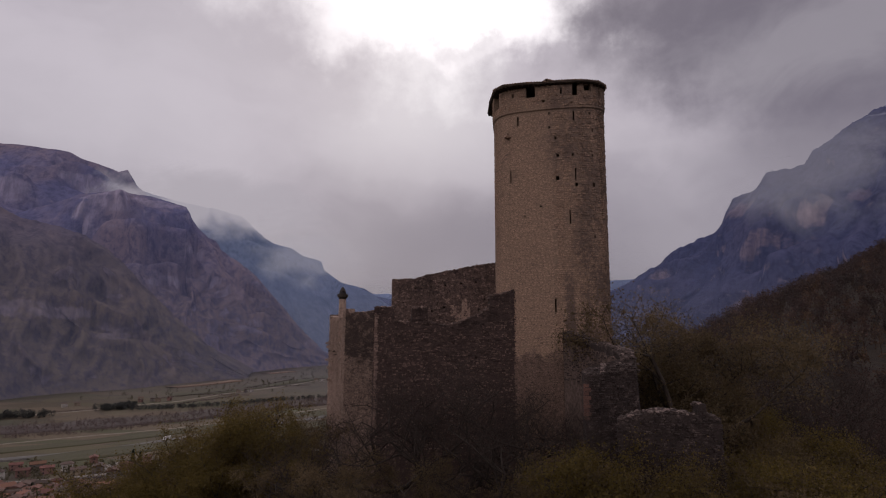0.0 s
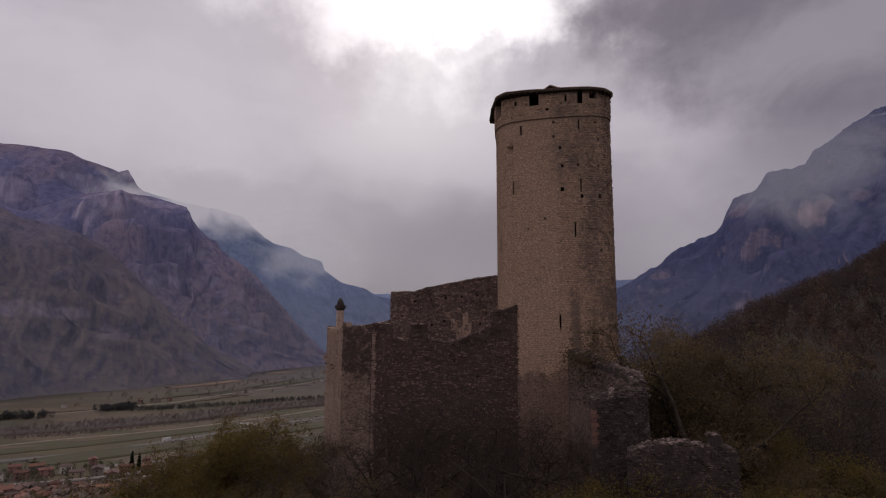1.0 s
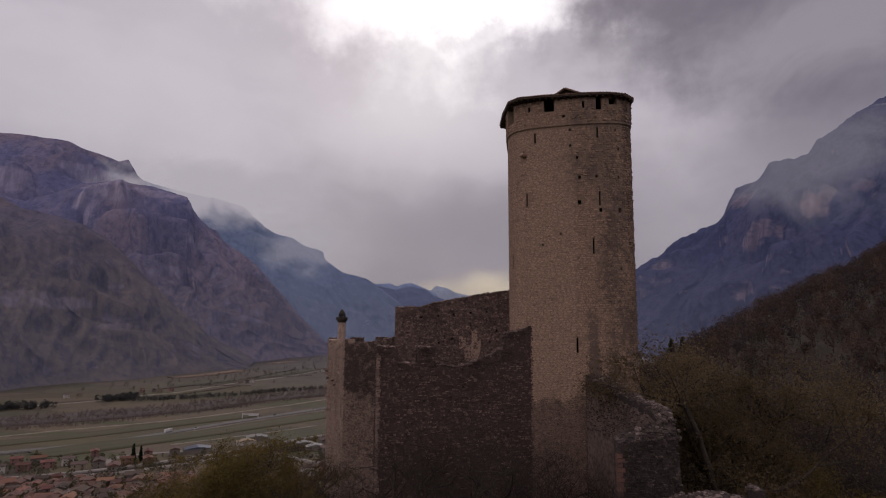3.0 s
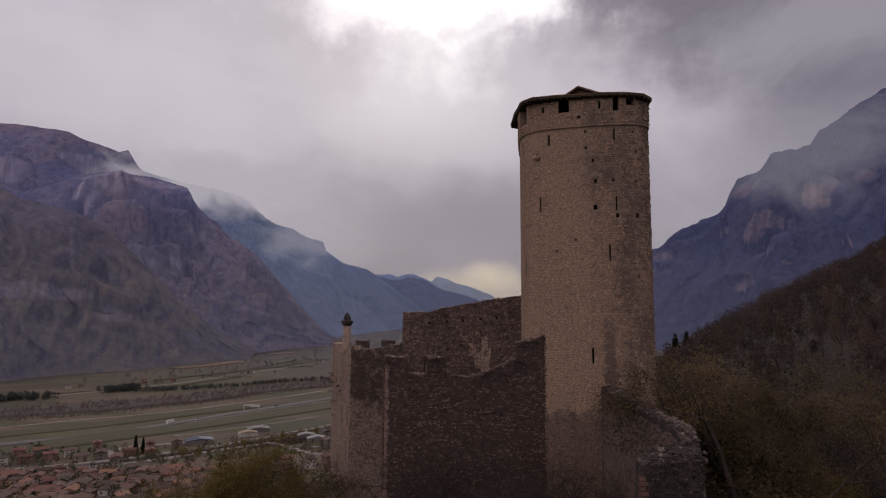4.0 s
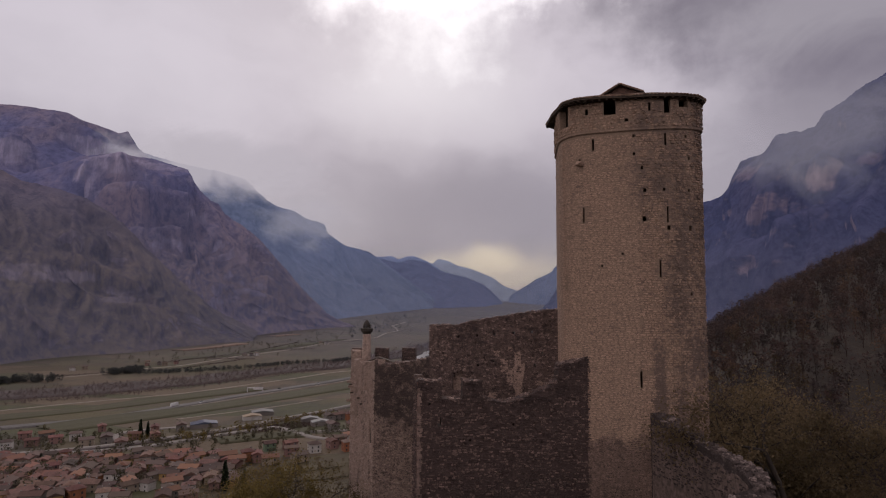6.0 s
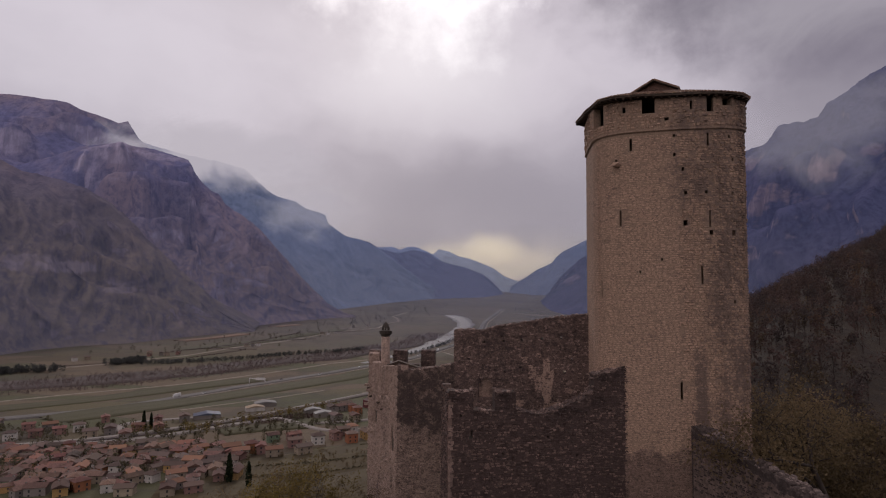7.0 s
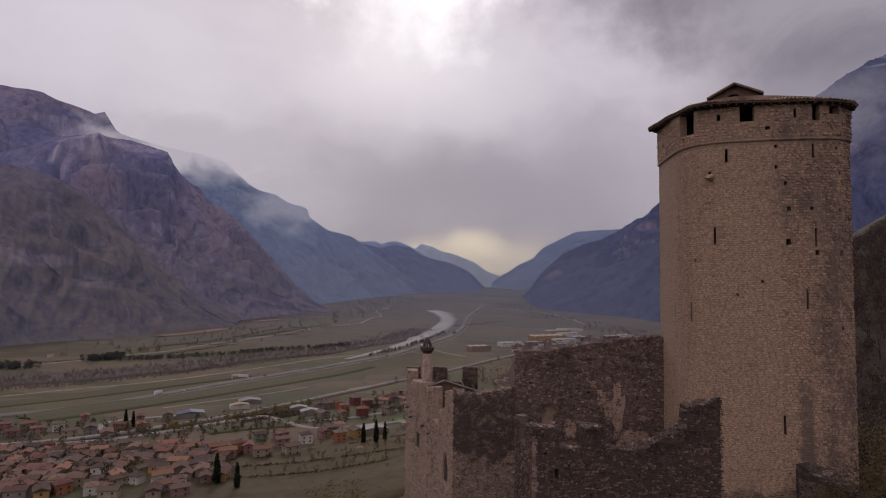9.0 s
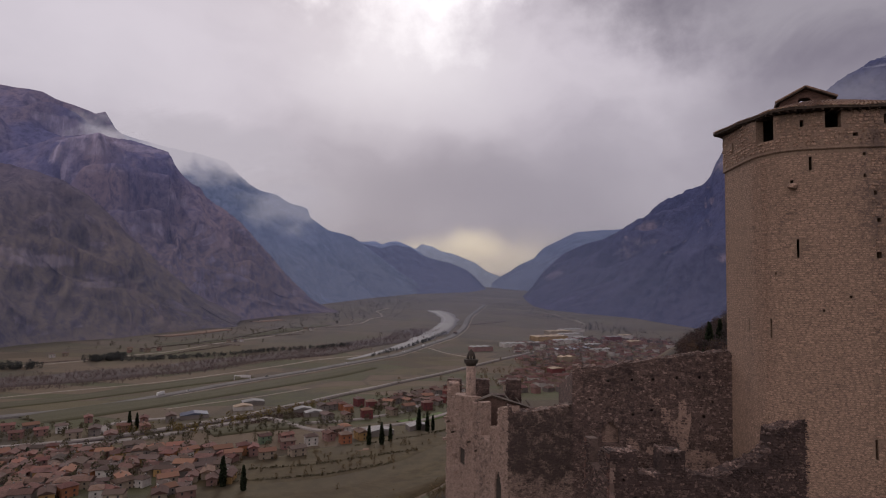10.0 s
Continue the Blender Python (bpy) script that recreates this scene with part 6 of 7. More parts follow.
leaf_garden = leaf_material("leaf_garden", (0.058, 0.050, 0.032), (0.100, 0.084, 0.048))
# Distance haze is put into these two: bluish grove, pale mauve riverside.
leaf_grove = leaf_material("leaf_grove", (0.040, 0.042, 0.044), (0.068, 0.068, 0.066))
leaf_haze = leaf_material("leaf_riverside_hazed", (0.105, 0.078, 0.080), (0.160, 0.120, 0.113))
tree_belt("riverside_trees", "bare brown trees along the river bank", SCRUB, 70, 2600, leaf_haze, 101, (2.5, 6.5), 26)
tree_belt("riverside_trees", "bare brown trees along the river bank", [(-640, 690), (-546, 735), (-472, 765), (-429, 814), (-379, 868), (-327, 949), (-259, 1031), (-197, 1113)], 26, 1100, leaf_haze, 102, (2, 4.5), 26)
tree_belt("riverside_trees", "dark bushes on the river bank", [(-120, 1075), (-60, 1215), (-12, 1380), (36, 1585)], 9, 110, leaf_grove, 103, (4, 8), 50)
tree_belt("dark_hedge", "dark line of trees beyond the river", [(-519, 1003), (-451, 1035), (-373, 1086), (-312, 1158), (-234, 1201), (-176, 1270)], 16, 420, leaf_grove, 111, (4, 8), 50)
tree_belt("dark_grove", "dark evergreen grove in the fields", [(-680, 885), (-604, 920)], 24, 90, leaf_grove, 104, (6, 12), 70)
tree_belt("dark_grove", "dark evergreen grove in the fields", [(-563, 1000), (-525, 1030)], 20, 70, leaf_grove, 105, (6, 12), 70)
tree_belt("field_trees", "scattered trees in the valley fields", [(-640, 1200), (-450, 1500), (-400, 1900)], 150, 120, leaf_garden, 106, (4, 9), 44)
tree_belt("field_trees", "scattered trees in the far fields", [(-420, 1900), (-300, 2300), (-250, 2700), (0, 3100)], 240, 420, leaf_grove, 113, (6, 12), 22)
tree_belt("field_trees", "trees at the foot of the dark mountain", [(560, 1500), (500, 1900), (430, 2400), (350, 2800)], 120, 320, leaf_grove, 114, (6, 11), 22)
tree_belt("garden_trees", "garden trees between the houses", [(-380, 470), (-300, 440), (-230, 440), (-150, 430), (-60, 480), (0, 650)], 60, 330, leaf_garden, 107, (3, 6), 70)
tree_belt("garden_trees", "dark garden trees among the old houses", [(-290, 330), (-220, 350), (-150, 370)], 60, 90, leaf_garden, 112, (4, 8), 60)
tree_belt("garden_trees", "green garden trees along the road", [(-240, 450), (-181, 446), (-150, 500), (-110, 560)], 16, 90, leaf_spring, 108, (4, 7), 44)
tree_belt("orchard_trees", "low orchard trees on the slope", [(-120, 345), (-60, 360), (-10, 390)], 40, 110, leaf_olive, 109, (2, 4), 44)
tree_belt("town_trees", "trees in the far town", [(90, 720), (230, 1050), (400, 1400)], 120, 480, leaf_olive, 110, (5, 9), 36)

def vineyard(points, rows, spacing, seed, leaf, label, size=0.5):
    """Rows of low vines or a hedge, side by side along a line."""
    rng = random.Random(seed)
    s = Shape()
    a, b = Vector((*points[0], 0)), Vector((*points[-1], 0))
    side = Vector((-(b - a).y, (b - a).x, 0)).normalized()
    for r in range(rows):
        n = int((b - a).length / (size * 1.6))
        for k in range(n):
            p = along([(x, y, 0) for x, y in points], (k + rng.random()) / n) + side * (r * spacing + rng.gauss(0, 0.15))
            z = ground_z(p.x, p.y)
            for _ in range(3):
                leaf_at(s, (p.x + rng.gauss(0, 0.3), p.y + rng.gauss(0, 0.3), z + rng.uniform(0.2, 2.6) * size), size * rng.uniform(0.6, 1.1), rng)
    return tagged(part("vineyard" if rows > 2 else "hedgerow", s, leaf), label, "vines" if rows > 2 else "hedge", kind="stuff")


hill_grass = plain("hill_grass", (0.046, 0.035, 0.019), (0.070, 0.054, 0.029), 0.16, 0.95, dirt=(0.05, 0.036, 0.022))
strip("meadow", [(-150, 318), (-100, 330), (-50, 362), (0, 420)], 62, 0.4, hill_grass, "olive-brown sloping meadow below the village", "meadow", 0.25)
strip("meadow", [(-120, 285), (-60, 300), (0, 340), (40, 400)], 58, 0.4, hill_grass, "olive-brown sloping meadow below the castle", "meadow", 0.25)
strip("field_path", [(-128, 352), (-90, 372), (-50, 386)], 5, 0.7, ploughed, "brown bare strip in the meadow", "field")
for k, line in enumerate(([(-130, 340), (-80, 352), (-20, 385)], [(-120, 322), (-70, 335), (-10, 370)], [(-60, 392), (-20, 420), (10, 452)])):
    vineyard(line, 1, 3, 141 + k, leaf_garden, "low brown hedge across the meadow", 0.5)
vineyard([(-150, 470), (-110, 500), (-95, 505)], 6, 5, 143, leaf_brown, "rows of vines beside the road")
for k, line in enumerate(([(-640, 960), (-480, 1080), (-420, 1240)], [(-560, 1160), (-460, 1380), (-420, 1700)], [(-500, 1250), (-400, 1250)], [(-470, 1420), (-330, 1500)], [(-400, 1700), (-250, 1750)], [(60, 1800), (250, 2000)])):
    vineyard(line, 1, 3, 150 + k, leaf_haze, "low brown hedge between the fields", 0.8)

# ---- village ----
WALLS = {"cream": (0.26, 0.21, 0.165), "white": (0.44, 0.41, 0.39), "ochre": (0.32, 0.20, 0.085), "rose": (0.22, 0.13, 0.118), "grey": (0.17, 0.148, 0.14), "orange": (0.28, 0.115, 0.06), "red": (0.14, 0.042, 0.043), "sage": (0.14, 0.19, 0.13)}
wall_mats = {k: plain("render_" + k, tuple(0.82 * c for c in v), v, 1.2, 0.9, bump=0.1, vary=0.12) for k, v in WALLS.items()}
tile_mats = [plain("house_tiles", (0.082, 0.049, 0.041), (0.130, 0.077, 0.062), 1.5, 0.9, stretch=(1, 1, 1), vary=0.4, others=((0.165, 0.078, 0.056), (0.070, 0.052, 0.047))),
             plain("house_tiles_red", (0.098, 0.047, 0.040), (0.145, 0.071, 0.060), 1.5, 0.9, vary=0.3, others=((0.10, 0.07, 0.06),))]
pane = plain("window_dark", (0.03, 0.03, 0.035), (0.05, 0.05, 0.055), 2.0, 0.25, bump=0.0)


def make_house(w, d, h, colour, tiles, hip, label):
    """A village house: walls, tiled roof, chimney and shuttered windows."""
    t = thing("house", label, "house", group="village houses", local=True)
    part("wall", Shape().box(-w / 2, -d / 2, -3.0, w / 2, d / 2, h), wall_mats[colour], t)
    rise, o = d * 0.21, 0.55
    x, y = w / 2 + o, d / 2 + o
    r = w / 2 - d * 0.42 if hip else x
    zb, zt = h - 0.12, h + rise
    roof_s = Shape().add([(-x, -y, zb), (x, -y, zb), (x, y, zb), (-x, y, zb), (-r, 0, zt), (r, 0, zt), (-x, -y, zb + 0.2), (x, -y, zb + 0.2), (x, y, zb + 0.2), (-x, y, zb + 0.2), (-r, 0, zt + 0.2), (r, 0, zt + 0.2)],
                         [(3, 2, 1, 0), (6, 7, 11, 10), (8, 9, 10, 11), (7, 8, 11), (9, 6, 10), (0, 1, 7, 6), (1, 2, 8, 7), (2, 3, 9, 8), (3, 0, 6, 9)])
    part("roof", roof_s, tiles, t)
    part("chimney", Shape().box(w * 0.2, d * 0.1, h, w * 0.2 + 0.8, d * 0.1 + 0.7, h + rise + 0.7), wall_mats["grey"], t)
    floors = max(1, int(h / 2.5))
    for f in range(floors):
        z = 0.8 + f * 2.4
        for u in (-w * 0.25, w * 0.25):
            for side in (-1, 1):
                part("window", Shape().box(u - 0.45, side * d / 2 - 0.05, z, u + 0.45, side * d / 2 + 0.05, z + 1.2), pane, t)
        part("window", Shape().box(-w / 2 - 0.05, -0.45, z, -w / 2 + 0.05, 0.45, z + 1.2), pane, t)
    return t


HOUSES = [make_house(9.2, 6.4, 5.2, "cream", tile_mats[0], False, "cream village house with brown tiled gable roof"),
          make_house(7.7, 6.4, 5.8, "white", tile_mats[0], True, "white village house with brown hipped roof"),
          make_house(10.6, 6.4, 5.3, "ochre", tile_mats[0], False, "ochre village house with brown tiled roof"),
          make_house(8.4, 5.7, 5.0, "rose", tile_mats[1], False, "rose village house with reddish tiled roof"),
          make_house(9.9, 7.1, 5.4, "grey", tile_mats[0], False, "grey stone village house with brown tiled roof"),
          make_house(7.1, 6.4, 6.0, "orange", tile_mats[1], True, "orange village house with red hipped roof"),
          make_house(8.4, 7.1, 7.1, "red", tile_mats[0], True, "tall red village house with brown roof"),
          make_house(7.1, 5.7, 5.0, "sage", tile_mats[0], False, "pale green village house with brown roof")]
PICK = [0, 0, 1, 2, 3, 4, 4, 0, 1, 3, 5, 0, 4, 2, 7]
house_uses = [0] * len(HOUSES)


def inside(x, y, poly):
    hit = False
    for (ax, ay), (bx, by) in zip(poly, poly[1:] + poly[:1]):
        if (ay > y) != (by > y) and x < ax + (bx - ax) * (y - ay) / (by - ay):
            hit = not hit
    return hit


def road_near(x, y, clear):
    for road, wide in ((RAILWAY, 9), (MOTORWAY, 22)):
        for (ax, ay), (bx, by) in zip(road, road[1:]):
            dx, dy = bx - ax, by - ay
            k = min(1.0, max(0.0, ((x - ax) * dx + (y - ay) * dy) / (dx * dx + dy * dy)))
            if math.hypot(x - ax - k * dx, y - ay - k * dy) < wide / 2 + clear:
                return True
    return False


def put_house(k, x, y, turn, size=1.0):
    ob = HOUSES[k]
    m = pose(x, y, min(ground_z(x + a, y + b) for a in (-5, 5) for b in (-5, 5)) + (0.3 if size == 1.0 else -0.9), 0, 0, turn)
    house_uses[k] += 1
    if house_uses[k] == 1:
        ob.matrix_basis = m
    else:
        made = copy_thing(ob, m)
        made.scale = (size, size, size)


def settle(poly, spacing, turn, seed, chance=1.0, picks=PICK, size=1.0):
    rng = random.Random(seed)
    xs, ys = [p[0] for p in poly], [p[1] for p in poly]
    c, s = math.cos(radians(turn)), math.sin(radians(turn))
    half = int(max(max(xs) - min(xs), max(ys) - min(ys)) / spacing) + 2
    mx, my = (min(xs) + max(xs)) / 2, (min(ys) + max(ys)) / 2
    for i in range(-half, half):
        for j in range(-half, half):
            u, v = i * spacing * 1.12 + rng.gauss(0, spacing * 0.16), j * spacing * 0.9 + rng.gauss(0, spacing * 0.16)
            x, y = mx + c * u - s * v, my + s * u + c * v
            if inside(x, y, poly) and not road_near(x, y, 8) and rng.random() < chance:
                put_house(rng.choice(picks), x, y, turn + rng.choice((0, 0, 90, 90, 35, -30)) + rng.gauss(0, 12), size * rng.uniform(0.9, 1.15))


settle([(-305, 296), (-126, 298), (-112, 330), (-140, 388), (-165, 398), (-200, 392), (-300, 405)], 8.7, 20, 121, 0.92, PICK, 0.88)
for x, y, k in ((-126, 364, 0), (-124, 377, 5), (-107, 366, 0), (-91, 372, 0), (-119, 405, 7), (-106, 408, 3), (-101, 391, 3), (-88, 399, 1), (-79, 412, 3), (-76, 425, 3), (-67, 404, 5), (-58, 415, 2), (-71, 431, 1), (-135, 373, 4), (-118, 376, 3),
                (-76, 559, 6), (-63, 539, 6), (-62, 490, 6), (-80, 517, 5), (-87, 534, 5), (-98, 535, 4), (-96, 554, 4), (-92, 482, 4), (-77, 482, 0), (-45, 572, 4), (-39, 621, 4), (-43, 505, 0), (-22, 639, 0), (-12, 612, 4), (-8, 565, 3), (-14, 532, 6), (-30, 526, 4), (-104, 530, 4), (-3, 649, 4),
                (-217, 451, 3), (-233, 453, 3), (-216, 492, 4), (-234, 486, 3), (-285, 501, 3), (-280, 458, 1), (-289, 449, 3), (-256, 432, 0), (-248, 443, 4), (-300, 440, 3), (-312, 431, 1), (-194, 387, 4), (-225, 420, 4), (-360, 470, 3), (-340, 448, 0), (-330, 475, 3), (-375, 500, 4), (-310, 470, 4)):
    put_house(k, x, y, 18 + (x * 7 + y * 3) % 23 + 90 * ((x + y) % 3 == 0))
settle([(-98, 505), (-35, 640), (8, 705), (30, 700), (8, 560), (5, 540), (-30, 560)], 15.5, 35, 123, 0.75, [0, 1, 3, 4, 4, 2, 0, 4, 6])
for x, y, k in ((-443, 1310, 0), (-430, 1315, 4), (-420, 1322, 1), (-330, 1640, 1), (-300, 1900, 4), (-560, 1120, 3), (-545, 1135, 4), (-530, 1125, 0), (-520, 1150, 3), (-575, 1150, 0), (-650, 1040, 1), (-640, 1060, 0), (-350, 1660, 0), (-260, 1950, 1), (60, 1560, 4)):
    put_house(k, x, y, 30 + k * 20)


def make_far_town():
    """The far town: hundreds of small houses with pitched roofs, in one mesh with three paints."""
    rng = random.Random(131)
    s, mats = Shape(), []
    quarters = (([(130, 900), (170, 1290), (430, 1480), (560, 1420), (500, 1150), (380, 1000), (240, 950)], 17, 0.7), ([(66, 700), (90, 800), (130, 930), (250, 960), (200, 780), (150, 690), (90, 660)], 14.5, 0.8))
    for poly, gap, chance in quarters:
        x0, y0 = min(p[0] for p in poly), min(p[1] for p in poly)
        for i in range(40):
            for j in range(60):
                x, y = x0 + i * gap + rng.gauss(0, 2.5), y0 + j * gap + rng.gauss(0, 2.5)
                if not inside(x, y, poly) or road_near(x, y, 8) or rng.random() > chance:
                    continue
                w, d, h = rng.uniform(8, 14), rng.uniform(6.5, 9.5), rng.uniform(4, 9)
                m = pose(x, y, ground_z(x, y) - 0.8, 0, 0, rng.choice((25, 115)) + rng.gauss(0, 10))
                s.box(-w / 2, -d / 2, 0, w / 2, d / 2, h, m)
                mats += [rng.choice((0, 0, 1, 2, 4, 4))] * 6
                a, b = w / 2 + 0.5, d / 2 + 0.5
                vs = [m @ Vector(v) for v in ((-a, -b, h), (a, -b, h), (a, b, h), (-a, b, h), (-a + 3, 0, h + 2.0), (a - 3, 0, h + 2.0))]
                s.add([tuple(v) for v in vs], [(0, 1, 5, 4), (2, 3, 4, 5), (1, 2, 5), (3, 0, 4), (3, 2, 1, 0)])
                mats += [rng.choice((3, 3, 5))] * 5
    ob = part("far_town", s, [wall_mats["cream"], wall_mats["white"], wall_mats["rose"], tile_mats[0], wall_mats["grey"], tile_mats[1]])
    ob.data.polygons.foreach_set("material_index", mats)
    tagged(ob, "far town of pale houses with brown roofs", "town", kind="stuff")


make_far_town()


def make_shed(x, y, w, d, h, turn, wall_c, roof_m, label):
    """A long factory or farm shed with a row of shallow roof bays."""
    t = thing("shed", label, "shed", local=True, at=pose(x, y, ground_z(x, y) - 0.3, 0, 0, turn))
    part("wall", Shape().box(-w / 2, -d / 2, -2, w / 2, d / 2, h), wall_mats[wall_c], t)
    bays = max(1, round(w / 16))
    for k in range(bays):
        a, b = -w / 2 + k * w / bays, -w / 2 + (k + 1) * w / bays
        part("roof", Shape().add([(a, -d / 2 - 0.4, h), (b, -d / 2 - 0.4, h), (b, d / 2 + 0.4, h), (a, d / 2 + 0.4, h), ((a + b) / 2, -d / 2 - 0.4, h + 1.6), ((a + b) / 2, d / 2 + 0.4, h + 1.6)],
                                 [(0, 4, 5, 3), (4, 1, 2, 5), (0, 1, 4), (2, 3, 5), (3, 2, 1, 0)]), roof_m, t)


metal_roof = plain("sheet_roof", (0.14, 0.135, 0.138), (0.21, 0.20, 0.20), 0.4, 0.7, vary=0.2)
solar = plain("solar_roof", (0.05, 0.06, 0.09), (0.08, 0.09, 0.13), 0.5, 0.3)
tan_roof = plain("tan_roof", (0.24, 0.18, 0.125), (0.32, 0.25, 0.18), 0.4, 0.8, vary=0.2)
make_shed(-203, 505, 21, 12, 4, 25, "grey", solar, "long shed with dark solar roof")
make_shed(-176, 545, 16, 9, 4, 25, "white", tan_roof, "pale farm shed beside the road")
for x, y, w, d, h, wall_c, roof_m, label in ((-119, 522, 15, 8, 4, "grey", metal_roof, "white workshop with metal roof"), (-106, 503, 15, 8, 4, "grey", metal_roof, "white workshop with metal roof"), (-47, 427, 18, 10, 4, "grey", metal_roof, "white market hall with pale roof"), (-21, 444, 15, 9, 4, "grey", metal_roof, "white market hall with pale roof"), (-177, 578, 20, 11, 4, "grey", metal_roof, "grey farm shed beside the road"),
                                             (276, 1418, 84, 36, 11, "ochre", tan_roof, "huge tan factory hall in the valley"), (303, 1349, 60, 26, 9, "white", metal_roof, "white factory hall in the valley"), (390, 1664, 70, 30, 8, "white", metal_roof, "white factory hall in the valley"), (170, 1274, 56, 24, 8, "white", metal_roof, "white factory hall in the valley"), (93, 1193, 44, 22, 9, "rose", metal_roof, "brick-red warehouse with grey roof"),
                                             (264, 1187, 50, 22, 6, "grey", solar, "warehouse with blue-grey roof"), (298, 1215, 46, 24, 6, "grey", solar, "warehouse with blue-grey roof"), (338, 1192, 50, 22, 6, "white", metal_roof, "white warehouse with metal roof"), (338, 1593, 70, 30, 9, "cream", tan_roof, "long factory hall with pale roof"), (352, 1520, 60, 26, 8, "white", metal_roof, "white factory hall in the valley"), (343, 1288, 46, 22, 6, "grey", metal_roof, "grey warehouse with metal roof"),
                                             (356, 1424, 40, 22, 8, "red", metal_roof, "red-walled factory hall with pale roof"), (225, 1310, 40, 20, 6, "grey", metal_roof, "grey warehouse with metal roof"), (174, 876, 22, 14, 12, "red", tan_roof, "tall red block of flats"), (224, 1020, 30, 14, 12, "cream", tan_roof, "cream block of flats in the town"), (419, 1382, 36, 16, 14, "red", metal_roof, "tall red block of flats"), (440, 1300, 34, 16, 12, "rose", tan_roof, "rose block of flats in the town"), (466, 1435, 34, 16, 13, "white", tan_roof, "white block of flats in the town")):
    make_shed(x, y, w, d, h, 22, wall_c, roof_m, label)

# vehicles on the motorway
def make_car(long, tall, paint, label, name):
    """A road vehicle: body with a sloped cabin, glass and four wheels."""
    t = thing(name, label, "car" if name == "car" else "lorry", local=True)
    part("body", Shape().box(-long / 2, -0.85, 0.3, long / 2, 0.85, 0.3 + tall * 0.45), paint, t)
    a, b, z0, z1 = long * 0.36, long * 0.24, 0.3 + tall * 0.45, tall
    if name == "lorry":
        a, b = long * 0.48, long * 0.48
    part("cabin", Shape().add([(-a, -0.8, z0), (a, -0.8, z0), (a, 0.8, z0), (-a, 0.8, z0), (-b, -0.7, z1), (b, -0.7, z1), (b, 0.7, z1), (-b, 0.7, z1)],
                              [(3, 2, 1, 0), (4, 5, 6, 7), (0, 1, 5, 4), (1, 2, 6, 5), (2, 3, 7, 6), (3, 0, 4, 7)]), pane if name == "car" else paint, t)
    for x in (-long * 0.32, long * 0.32):
        for y in (-0.85, 0.7):
            part("wheel", Shape().tube((x, y, 0.33), (x, y + 0.15, 0.33), 0.33, 0.33, 10, True), dark_inside, t)
    return t


white_paint = plain("vehicle_white", (0.55, 0.54, 0.54), (0.66, 0.65, 0.65), 1.0, 0.4, bump=0.0)
dark_paint = plain("vehicle_dark", (0.03, 0.03, 0.035), (0.05, 0.05, 0.055), 1.0, 0.4, bump=0.0)
vehicles = [make_car(4.3, 1.5, white_paint, "white car on the motorway", "car"), make_car(4.4, 1.45, dark_paint, "dark car on the motorway", "car"), make_car(11.0, 3.6, white_paint, "white lorry on the motorway", "lorry")]
lane = [(x, y, 0) for x, y in MOTORWAY]
for i, (k, v) in enumerate(((0.165, 2), (0.178, 0), (0.235, 1), (0.262, 0), (0.30, 0), (0.342, 1), (0.372, 0), (0.41, 2), (0.45, 1))):
    a, b = along(lane, k), along(lane, k + 0.004)
    side = Vector((b.y - a.y, a.x - b.x, 0)).normalized() * (3.5 if i % 2 else -3.5)
    m = pose(a.x + side.x, a.y + side.y, ground_z(a.x, a.y) + 1.42, 0, 0, math.degrees(math.atan2(b.y - a.y, b.x - a.x)))
    if vehicles[v].matrix_basis == Matrix():
        vehicles[v].matrix_basis = m
    else:
        copy_thing(vehicles[v], m)

# a sign gantry over the motorway
gantry = thing("sign_gantry", "pale road sign gantry over the motorway", "gantry", at=pose(-261, 818, 1), local=True)
steel = plain("gantry_steel", (0.36, 0.34, 0.35), (0.48, 0.46, 0.47), 0.6, 0.6)
part("beam", Shape().box(-11, -0.5, 6.2, 11, 0.5, 7.4), steel, gantry)
for x in (-11, 10.2):
    part("post", Shape().box(x, -0.4, -1.5, x + 0.8, 0.4, 6.2), steel, gantry)
part("sign_panel", Shape().box(-2, -0.8, 4.6, 10, -0.5, 7.9), steel, gantry, "plain pale sign panel")

# ---- stones of the walls and tiles of the roof ----
flat_top = profile([(0, 144.13), (99, 144.13)])
ROUGH = KEEP.near(9.3, 48.1)
keep_stones = lay_stones(KEEP, 0.0, ROUGH, 114, flat_top, keep_slits + keep_holes, (0.085, 0.14), (0.18, 0.52), (0.003, 0.014), 0.04, 11)
keep_stones += lay_stones(KEEP, ROUGH, KEEP_SEEN, 114, flat_top, keep_slits + keep_holes, (0.10, 0.19), (0.15, 0.45), (0.008, 0.058), 0.07, 13)
loose = [q for q in keep_stones if 138.2 < q[1] < 140.9 and 4.2 < q[0] < 9.5]
loose = loose[:300]
chosen = {id(q) for q in loose}
keep_wall = [o for o in keep.children if o.name.startswith("wall")][0]
low_courses = [q for q in keep_stones if q[1] < 123.4 + 1.6 * noise.noise(Vector((q[0] * 0.5, 0, 2))) + 0.8 * noise.noise(Vector((q[0] * 2.0, q[1], 5)))]
aside = chosen | {id(q) for q in low_courses}
tagged(part("stone_facing", stones_shape(KEEP, [q for q in keep_stones if id(q) not in aside], 12), tower_stone, keep_wall, "coursed beige stones of the keep"), kind="stuff")
part("base_wall", wall_shape(KEEP, 0.3, 104.2, profile([(0, 123.2), (6, 123.5), (12, 123.0), (20, 123.4), (99, 123.2)]), (), 0.3, 0.8, proud=0.012), base_mortar, keep, "darker masonry at the foot of the keep")
low_courses = [(m, z, w, h, p + 0.025, lean) for m, z, w, h, p, lean in low_courses]
